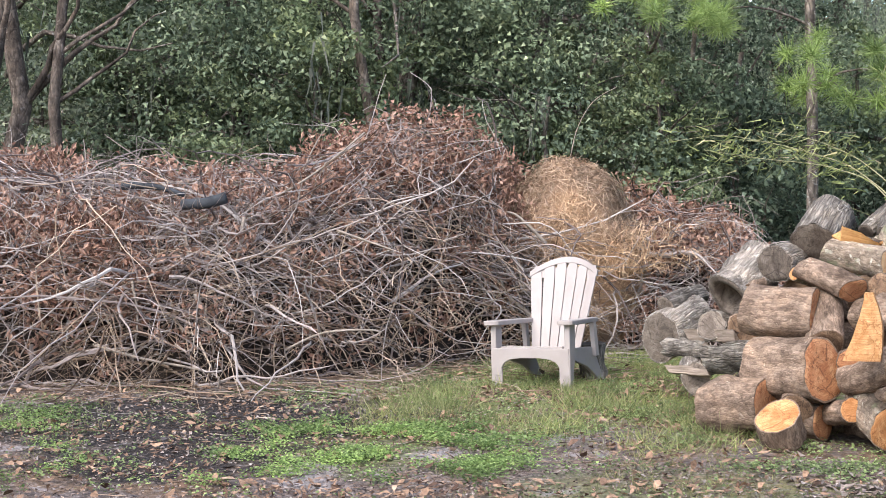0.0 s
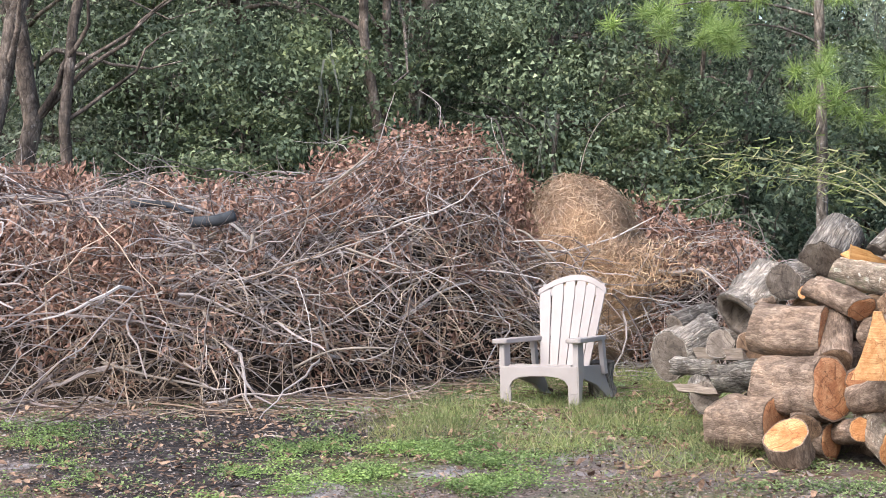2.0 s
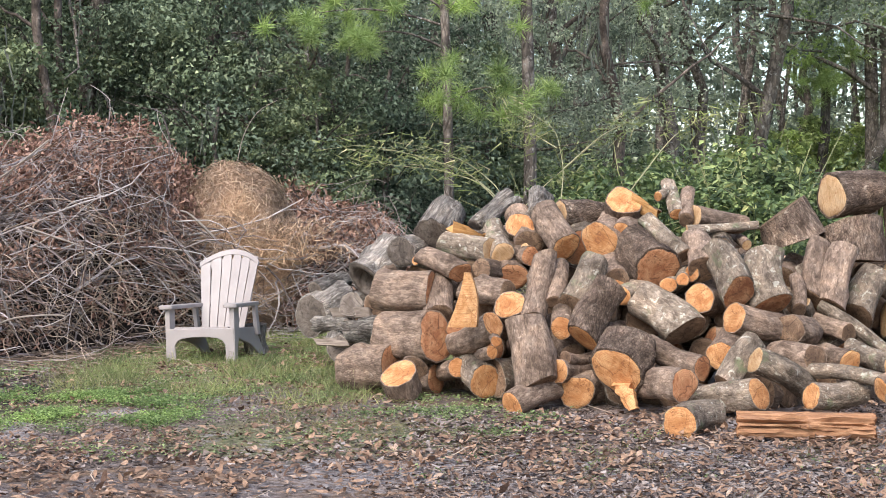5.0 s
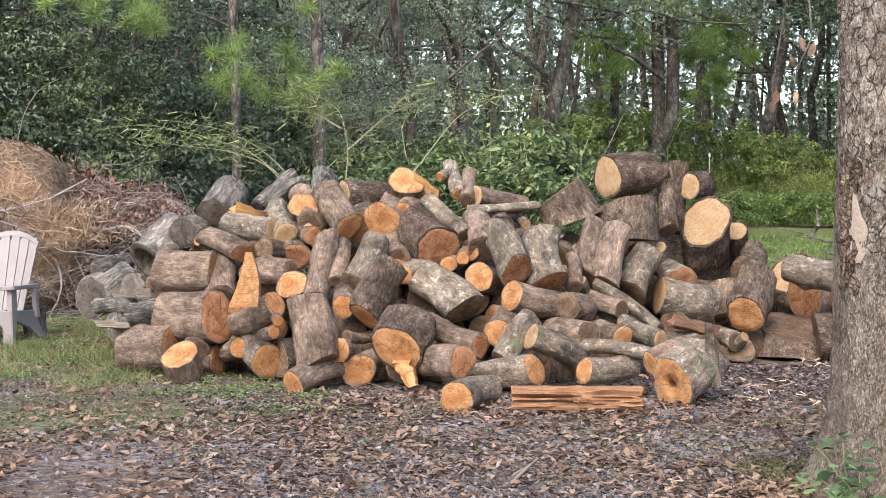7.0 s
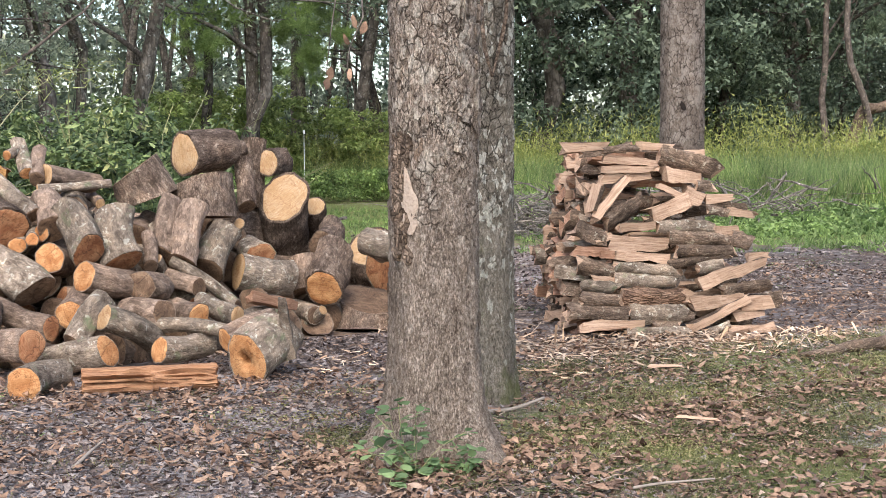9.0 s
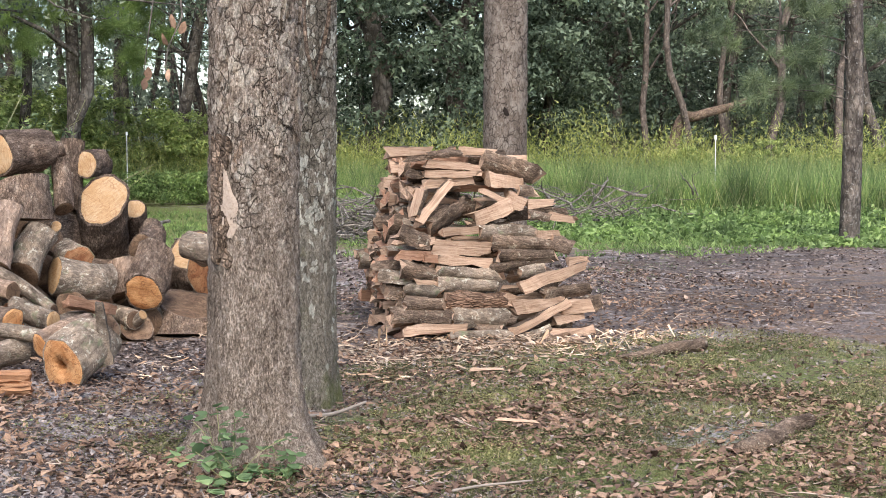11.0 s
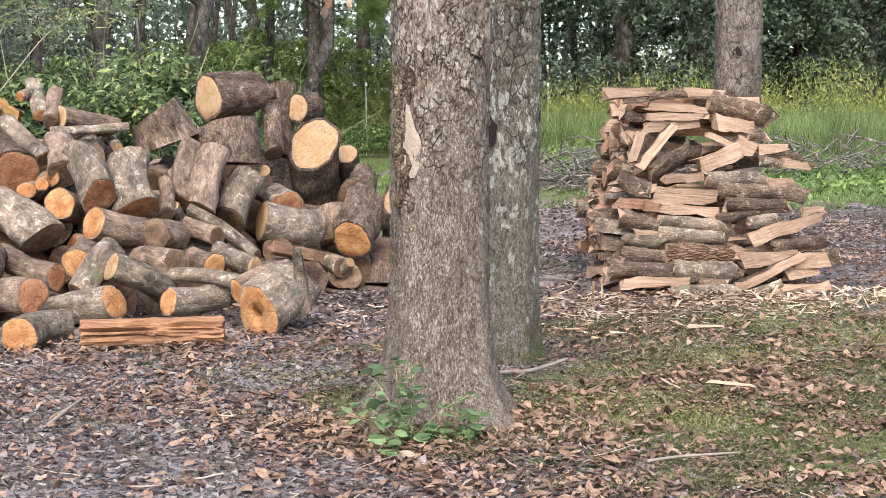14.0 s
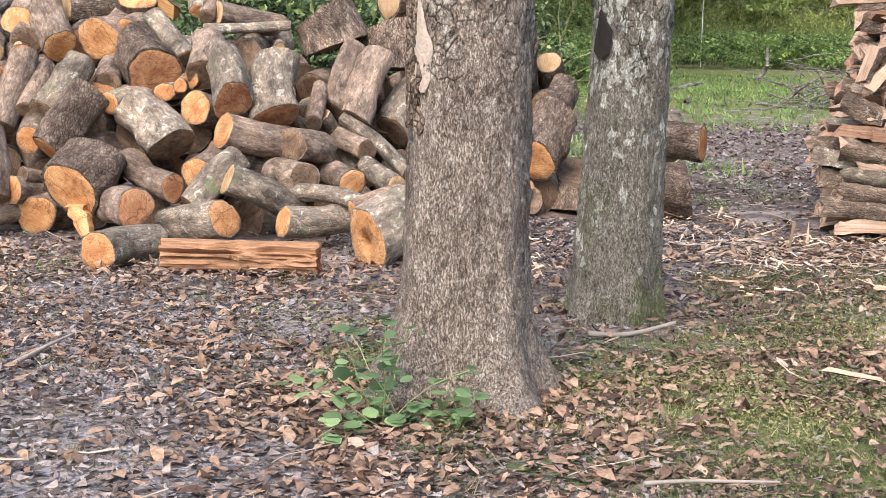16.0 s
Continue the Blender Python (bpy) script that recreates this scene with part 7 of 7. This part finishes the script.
arching_stem(sap, [(2.94, 11.71, 1.21), (2.70, 11.86, 1.51), (2.41, 12.02, 1.61), (2.06, 12.19, 1.65), (1.67, 12.37, 1.72)])
arching_stem(sap, [(2.93, 11.71, 1.24), (2.84, 11.84, 1.47), (2.64, 11.98, 1.66), (2.38, 12.14, 1.79), (2.03, 12.30, 1.85)])
arching_stem(sap, [(3.32, 11.64, 1.37), (3.37, 11.74, 1.61), (3.34, 11.86, 1.93), (3.16, 12.00, 2.08), (2.91, 12.16, 2.22)])
arching_stem(sap, [(3.34, 11.65, 1.61), (3.67, 11.73, 1.88), (3.93, 11.82, 2.00), (4.35, 11.89, 2.14)])
arching_stem(sap, [(3.86, 11.55, 1.42), (4.25, 11.62, 1.88), (4.57, 11.71, 2.05), (5.09, 11.75, 2.11)])
arching_stem(sap, [(2.94, 11.71, 1.21), (3.21, 11.80, 1.47), (3.47, 11.90, 1.66), (3.74, 11.99, 1.87)])
arching_stem(sap, [(3.29, 11.66, 1.78), (3.14, 11.90, 1.91), (2.96, 12.14, 1.95)])


def dead_branches(cx, cy, wide, deep, high, n, seed, label):
    """A low heap of bare grey branches."""
    rg = np.random.default_rng(seed)
    s = 8
    P = np.empty((n, s, 3))
    P[:, 0] = np.stack([rg.normal(0, wide * 0.4, n), rg.normal(0, deep * 0.4, n), high * rg.beta(1, 2, n)], -1)
    d = rand_dirs(n, rg)
    d[:, 2] = 0.22 * d[:, 2]
    for k in range(1, s):
        d = unit(d + 0.2 * rg.normal(size=(n, 3)))
        P[:, k] = P[:, k - 1] + d * rg.uniform(0.6, 1.3, n)[:, None] * 0.2
    P[:, :, 2] = np.clip(P[:, :, 2], 0.02, None)
    P[:, :, 2] = np.where(P[:, :, 2] > high, high + 0.3 * (P[:, :, 2] - high), P[:, :, 2])
    V, F = tubes(P, rg.gamma(3, 0.005, n)[:, None] * np.linspace(1, 0.3, s)[None], 5)
    ob = new("dead_branches", fast_mesh("dead_branches", V, F, BARK_OLD))
    ob.location = (cx, cy, 0)
    tagged(ob, label, "branches", kind="stuff")


dead_branches(18.6, 20.6, 5.0, 2.2, 0.75, 420, 4, "low heap of bare grey branches on the lawn")
dead_branches(15.6, 20.2, 2.6, 1.8, 0.55, 260, 5, "tangle of bare branches behind the firewood stack")


def heap_heart():
    """Logs deep in the heap, seen only in the gaps between the outer ones."""
    # Added filler: mostly dull dark ends put the gaps' shade into colour.
    rg = np.random.default_rng(66)
    tops = ([1.5, 2.2, 3.0, 4.0, 5.0, 5.6, 6.2], [0.55, 0.95, 1.08, 1.0, 0.95, 0.8, 0.3])
    face = ([1.0, 1.6, 2.3, 3.0, 4.0, 5.0, 6.0, 7.0], [12.2, 10.5, 9.45, 8.95, 8.65, 8.9, 9.4, 10.2])
    z = 0.11
    while z < 1.0:
        x = 1.75 + rg.uniform(0, 0.1)
        while x < 6.1:
            if z < np.interp(x, *tops):
                for back in (0.36, 0.76):
                    r = rg.uniform(0.10, 0.135)
                    y = np.interp(x, *face) + 1.25 * z + back
                    log(x + rg.normal(0, 0.04), y, z + rg.normal(0, 0.03), 90 + rg.normal(-18, 28), rg.normal(0, 14), 0.45, r, "brown" if rg.random() < 0.6 else "grey", "red" if rg.random() < 0.12 else "old", detail=(18, 6))
            x += rg.uniform(0.24, 0.30)
        z += 0.22


heap_heart()


# weathered logs low at the heap's end
for x, y, z, az, el, length, r in ((1.62, 10.95, 0.10, 40, 0, 0.44, 0.10), (1.90, 11.25, 0.32, 10, -3, 0.5, 0.12), (1.85, 11.5, 0.14, 70, 0, 0.5, 0.13)):
    log(x, y, z, az, el, length, r, "old", "old")

# ---- split wood ----
split_count = [0]


def split_piece(m, length, size, spread, label, group, wood=None, name="split_log", barky=True, bark=None):
    """A split billet along its own x axis: rough wood faces and, on the round side, a strip of bark."""
    split_count[0] += 1
    seed = 1000 + split_count[0]
    rg = np.random.default_rng(seed)
    wood = wood or SPLIT
    arc, rings = 5, 10
    a = np.radians(np.linspace(-spread / 2, spread / 2, arc))
    sec = [(-0.42 * size, rg.uniform(-0.1, 0.1) * size)] + [(size * (math.cos(b) - 0.42) * rg.uniform(0.93, 1.07), size * math.sin(b) * rg.uniform(0.85, 1.15)) for b in a]
    sec = np.array(sec)
    k = len(sec)
    xs = np.linspace(-length / 2, length / 2, rings)
    V = np.empty((rings, k, 3))
    tw, slim = rg.normal(0, 0.3), rg.uniform(0, 0.35)
    for i in range(rings):
        u = xs[i] / length
        c, s = math.cos(tw * u), math.sin(tw * u)
        for j in range(k):
            g = (1 + 0.38 * noise.noise((xs[i] * 7, j * 3.1, seed)) + 0.24 * noise.noise((xs[i] * 23, j * 5, seed))) * (1 - slim * (u + 0.5))
            py, pz = sec[j] * g
            V[i, j] = (xs[i] + (0.09 * noise.noise((j * 1.7, seed, i)) if i in (0, rings - 1) else 0), c * py - s * pz + 0.01 * noise.noise((xs[i] * 6, seed, 0)), s * py + c * pz)
    idx = np.arange(rings * k).reshape(rings, k)
    wood_f, bark_f = [], []
    for i in range(rings - 1):
        for j in range(k):
            j2 = (j + 1) % k
            (bark_f if barky and 1 <= j < k - 1 else wood_f).append((idx[i, j], idx[i + 1, j], idx[i + 1, j2], idx[i, j2]))
    for i, turn in ((0, 1), (rings - 1, -1)):
        f = [idx[i, j] for j in range(k)][::turn]
        wood_f += [(f[0], f[1], f[2], f[3]), (f[0], f[3], f[4], f[5])]
    V = V.reshape(-1, 3)
    ob = new(name, fast_mesh("split_wood", V, np.array(wood_f), wood))
    ob.matrix_world = m
    tagged(ob, label, "firewood", group)
    if bark_f:
        mesh_part("bark", fast_mesh("bark", V, np.array(bark_f), bark or (BARK_GREY if seed % 6 == 0 else BARK_SPLIT), True), ob, "strip of bark")
    return ob


def standing_wedge(m, high, wide, deep, label):
    """A broad split wedge on end: wide foot, narrow crown, torn edges."""
    bm = bmesh.new()
    rows, prev = 9, None
    for i in range(rows + 1):
        u = i / rows
        w = wide * (1 - 0.78 * u**1.3) * (1 + 0.10 * noise.noise((u * 5, 3, 1)))
        off = 0.22 * wide * math.sin(u * 2.2) + 0.012 * noise.noise((u * 9, 1, 1))
        ring = [bm.verts.new((off + a * w / 2, b * deep / 2 * (1 - 0.4 * u) + 0.008 * noise.noise((u * 11, a, b)), high * u)) for a, b in ((-1, -1), (0.1, -1.15), (1, -0.8), (1, 1), (-1, 1))]
        if prev:
            for q in range(5):
                bm.faces.new((prev[q], prev[(q + 1) % 5], ring[(q + 1) % 5], ring[q]))
        else:
            bm.faces.new(ring[::-1])
        prev = ring
    bm.faces.new(prev)
    me = bpy.data.meshes.new("split_wedge")
    bm.to_mesh(me)
    bm.free()
    me.materials.append(WEDGE)
    ob = new("split_wedge", me)
    ob.matrix_world = m
    return tagged(ob, label, "firewood", "split wood in the log heap")


def turn(x, y, z, az, el=0.0, spin=0.0):
    return Matrix.Translation((x, y, z)) @ Matrix.Rotation(radians(az), 4, "Z") @ Matrix.Rotation(radians(-el), 4, "Y") @ Matrix.Rotation(radians(spin), 4, "X")


def billet(x, y, z, az, el, length, size, look_of):
    """A split billet on the near face of the stack: raw wood turned to the path, or its bark side."""
    rg = np.random.default_rng(int(1000 * x) + int(1000 * z))
    bare = look_of in ("pale", "red")
    spin = float(rg.choice([-52, 48])) + rg.normal(0, 10) if bare else 180 + rg.normal(0, 18)
    words = {"pale": "split oak billet with pale raw faces in the stack", "red": "split billet with reddish raw faces in the stack", "dark": "split billet with a strip of dark bark in the stack",
             "grey": "round billet in grey lichened bark in the stack", "brown": "thick billet in reddish-brown furrowed bark in the stack"}[look_of]
    bark = {"grey": BARK_GREY, "brown": BARK_RED}.get(look_of, BARK_SPLIT)
    split_piece(turn(x, y, z, az, el, spin), length, size, rg.uniform(75, 105) if bare else rg.uniform(115, 150), words, "split firewood in the stack", SPLIT_RED if look_of == "red" else SPLIT, bark=bark)


def firewood_stack(corner, az, rg):
    """The body of the stack behind its near face: courses of split billets that step back as they rise, seen from their ends."""
    u = np.array([math.cos(radians(az)), math.sin(radians(az)), 0])
    v = np.array([-u[1], u[0], 0])
    words = ["split oak billet with pale raw faces in the stack", "split billet with a strip of dark bark in the stack", "rough split firewood piece stacked with others"]
    zc = 0.055
    while zc < 1.40:
        h = zc / 1.45
        left, right = -0.14 + 0.24 * h - 0.13 * math.exp(-((h - 0.36) / 0.15) ** 2), 1.30 - 0.40 * h**1.3 + 0.06 * math.sin(9 * h)
        front, back = 0.16 + 0.36 * h, 2.3 - 0.4 * h
        for n, vv in enumerate(np.arange(front + rg.uniform(0, 0.05), back, 0.135)):
            row = 0
            uu = left + 0.17 * (vv - front) + rg.normal(0, 0.045)
            while uu < right - 0.15:
                length = rg.uniform(0.34, 0.50)
                if (n < 1 or row == 0 or (zc > 1.25 and n < 9)) and n < 13:
                    p = np.array(corner) + u * (uu + length / 2) + v * (vv + rg.normal(0, 0.025)) + np.array([0, 0, zc + rg.normal(0, 0.016)])
                    big = rg.uniform(0.06, 0.125)
                    rind = rg.random() < 0.3
                    spin = 180 + rg.normal(0, 60) if rind else rg.uniform(0, 360)
                    split_piece(turn(*p, az + rg.normal(0, 9), rg.normal(0, 6), spin), length, big, rg.uniform(70, 130), words[int(rg.integers(3))], "split firewood in the stack",
                                SPLIT if rg.random() < 0.6 else SPLIT_RED)
                uu += length + rg.uniform(0.0, 0.05)
                row += 1
        zc += 0.098


firewood_stack((7.40, 8.34, 0), -22, np.random.default_rng(21))
billet(7.54, 8.63, 1.40, -21, 2, 0.30, 0.077, "pale")
billet(7.70, 8.59, 1.38, -20, 6, 0.40, 0.048, "dark")
billet(7.80, 8.52, 1.39, -22, 2, 0.27, 0.037, "dark")
billet(8.07, 8.47, 1.40, -23, -3, 0.25, 0.065, "pale")
billet(8.29, 8.33, 1.29, -26, -15, 0.46, 0.092, "dark")
billet(7.88, 8.51, 1.31, -23, -6, 0.41, 0.064, "pale")
billet(7.83, 8.48, 1.25, -22, 0, 0.42, 0.070, "pale")
billet(7.83, 8.51, 1.17, -21, 4, 0.42, 0.083, "pale")
billet(8.23, 8.32, 1.20, -24, -8, 0.28, 0.123, "pale")
billet(8.38, 8.24, 1.11, -24, -8, 0.12, 0.065, "dark")
billet(8.12, 8.32, 1.08, -28, -22, 0.19, 0.052, "pale")
billet(7.53, 8.52, 1.02, -166, -68, 0.24, 0.089, "pale")
billet(7.67, 8.46, 1.03, -7, 46, 0.42, 0.083, "pale")
billet(7.78, 8.45, 0.93, -14, 29, 0.37, 0.084, "dark")
billet(8.08, 8.29, 0.97, -17, 18, 0.33, 0.122, "pale")
billet(8.32, 8.27, 1.04, -28, -22, 0.15, 0.124, "pale")
billet(8.48, 8.17, 1.02, -22, -0, 0.22, 0.078, "pale")
billet(8.44, 8.14, 0.92, -24, -8, 0.18, 0.049, "dark")
billet(8.63, 8.10, 0.89, -24, -9, 0.22, 0.066, "pale")
billet(7.83, 8.36, 0.80, -21, 4, 0.28, 0.076, "pale")
billet(8.17, 8.22, 0.80, -22, -2, 0.43, 0.059, "grey")
billet(8.50, 8.13, 0.78, -21, 4, 0.20, 0.072, "pale")
billet(7.85, 8.36, 0.70, -23, -3, 0.45, 0.114, "pale")
billet(8.30, 8.16, 0.71, -24, -7, 0.55, 0.075, "dark")
billet(8.29, 8.13, 0.62, -22, -1, 0.44, 0.069, "dark")
billet(8.58, 8.05, 0.69, -24, -6, 0.16, 0.087, "dark")
billet(7.84, 8.36, 0.60, -24, -7, 0.47, 0.082, "pale")
billet(7.84, 8.30, 0.50, -23, -4, 0.49, 0.047, "grey")
billet(8.24, 8.15, 0.56, -20, 9, 0.49, 0.048, "dark")
billet(8.32, 8.11, 0.50, -19, 12, 0.21, 0.059, "grey")
billet(8.45, 8.00, 0.44, -18, 17, 0.55, 0.110, "pale")
billet(8.68, 7.96, 0.56, -19, 11, 0.19, 0.079, "pale")
billet(8.57, 7.98, 0.34, -20, 7, 0.39, 0.075, "dark")
billet(7.84, 8.30, 0.41, -23, -3, 0.49, 0.084, "grey")
billet(7.88, 8.24, 0.29, -23, -2, 0.50, 0.094, "brown")
billet(8.34, 8.03, 0.23, -21, 6, 0.40, 0.116, "pale")
billet(8.60, 7.91, 0.24, -21, 5, 0.23, 0.091, "pale")
billet(7.88, 8.20, 0.16, -22, -2, 0.46, 0.089, "grey")
billet(8.31, 7.98, 0.15, -16, 23, 0.54, 0.083, "pale")
billet(8.57, 7.94, 0.13, -20, 7, 0.24, 0.097, "pale")
billet(7.51, 8.28, 0.09, -21, 2, 0.50, 0.075, "pale")
billet(7.85, 8.14, 0.03, -22, -0, 0.51, 0.068, "grey")
billet(8.23, 8.01, 0.02, -18, 17, 0.33, 0.040, "grey")
billet(8.52, 7.90, 0.03, -20, 8, 0.40, 0.077, "pale")
billet(7.92, 8.16, 0.08, -23, -3, 0.20, 0.053, "dark")
billet(8.10, 8.12, 0.13, -24, -8, 0.12, 0.058, "dark")
billet(7.49, 8.51, 0.77, -26, -16, 0.24, 0.094, "dark")
billet(7.57, 8.46, 0.74, -19, 11, 0.15, 0.063, "pale")
billet(7.50, 8.50, 0.65, -24, -6, 0.24, 0.082, "red")
billet(7.60, 8.43, 0.60, -23, -5, 0.11, 0.063, "red")
billet(7.50, 8.45, 0.51, -25, -12, 0.28, 0.073, "dark")
billet(7.50, 8.43, 0.37, -23, -6, 0.27, 0.062, "grey")
billet(7.55, 8.41, 0.41, -25, -12, 0.16, 0.057, "pale")
billet(7.46, 8.37, 0.28, -23, -5, 0.30, 0.073, "dark")
billet(7.45, 8.36, 0.19, -23, -4, 0.46, 0.072, "dark")


def torn_strip(parent, points, wide, thick, label, mat):
    """A tongue of wood left standing where a trunk broke instead of being sawn: ragged, flat, fibrous."""
    bm = bmesh.new()
    inv = parent.matrix_world.inverted()
    pts = [Vector(p) for p in points]
    across = Vector((0.8, -0.6, 0))
    prev, n = None, 8
    for i in range(n + 1):
        u = i / n * (len(pts) - 1)
        k = min(int(u), len(pts) - 2)
        c = pts[k].lerp(pts[k + 1], u - k)
        w = wide * (1 - 0.45 * i / n) * (1 + 0.4 * noise.noise((i * 0.9, wide * 30, 2)))
        out = Vector((-0.6, -0.8, 0)) * thick
        ring = [bm.verts.new(inv @ (c + across * a * w + out * b + Vector((0, 0, 0.02 * noise.noise((i, a * 3, b)))))) for a, b in ((-0.5, 0.5), (-0.1, 0.75), (0.5, 0.5), (0.5, -0.5), (-0.5, -0.5))]
        if prev:
            for q in range(5):
                bm.faces.new((prev[q], prev[(q + 1) % 5], ring[(q + 1) % 5], ring[q]))
        else:
            bm.faces.new(ring[::-1])
        prev = ring
    bm.faces.new(prev)
    part("torn_strip", bm, mat, parent, label)


torn_strip(STUMP, [(3.04, 9.10, 0.20), (3.07, 9.06, 0.12), (3.09, 9.04, 0.05)], 0.12, 0.05, "ragged tongue of torn orange wood", CUT)
torn_strip(HOLLOW, [(4.72, 8.03, 0.11), (4.71, 8.05, 0.30), (4.69, 8.06, 0.49)], 0.085, 0.05, "tall grey splinter left on the log", BARK_GREY)
torn_log(turn(3.77, 7.94, 0.09, -19, 0, 0), 0.76, 0.092)
standing_wedge(turn(2.13, 9.72, 0.53, -20), 0.36, 0.19, 0.10, "bright orange split wedge standing in the heap")
split_piece(turn(2.40, 10.85, 1.12, -10, -12, 60), 0.24, 0.085, 120, "torn pale split piece on the heap", "split wood in the log heap", SPLIT_ORANGE)
split_piece(turn(3.66, 10.50, 1.28, -30, -25, 50), 0.20, 0.10, 110, "pale split chunk behind a round log", "split wood in the log heap", SPLIT_ORANGE)
split_piece(turn(1.46, 11.62, 0.40, -64, 5, 180), 0.50, 0.075, 110, "weathered grey split piece low in the heap", "split wood in the log heap", SPLIT_GREY, bark=BARK_OLD)
split_piece(turn(1.60, 11.40, 0.49, -60, 4, 40), 0.46, 0.075, 110, "weathered split piece with a pale torn face", "split wood in the log heap", SPLIT_GREY, bark=BARK_OLD)
split_piece(turn(1.68, 11.05, 0.40, -65, 10, 200), 0.56, 0.11, 120, "broad slab of weathered split wood", "split wood in the log heap", SPLIT_GREY, bark=BARK_OLD)
split_piece(turn(1.46, 11.45, 0.26, -50, 2, 30), 0.34, 0.05, 110, "short bleached split stick at the heap's end", "split wood in the log heap", SPLIT_GREY, bark=BARK_OLD)
split_piece(turn(5.38, 9.55, 0.30, 10, -14, 50), 0.42, 0.08, 110, "brown split slab leaning on the heap", "split wood in the log heap", SPLIT_RED)
split_piece(turn(5.46, 5.16, 0.08, -50, 0, -90), 0.18, 0.022, 100, "pale split chip on the grass", "split wood in the log heap", SPLIT)
split_piece(turn(6.61, 6.68, 0.06, -55, 0, -90), 0.20, 0.025, 100, "pale splinter on the ground", "split wood in the log heap", SPLIT)
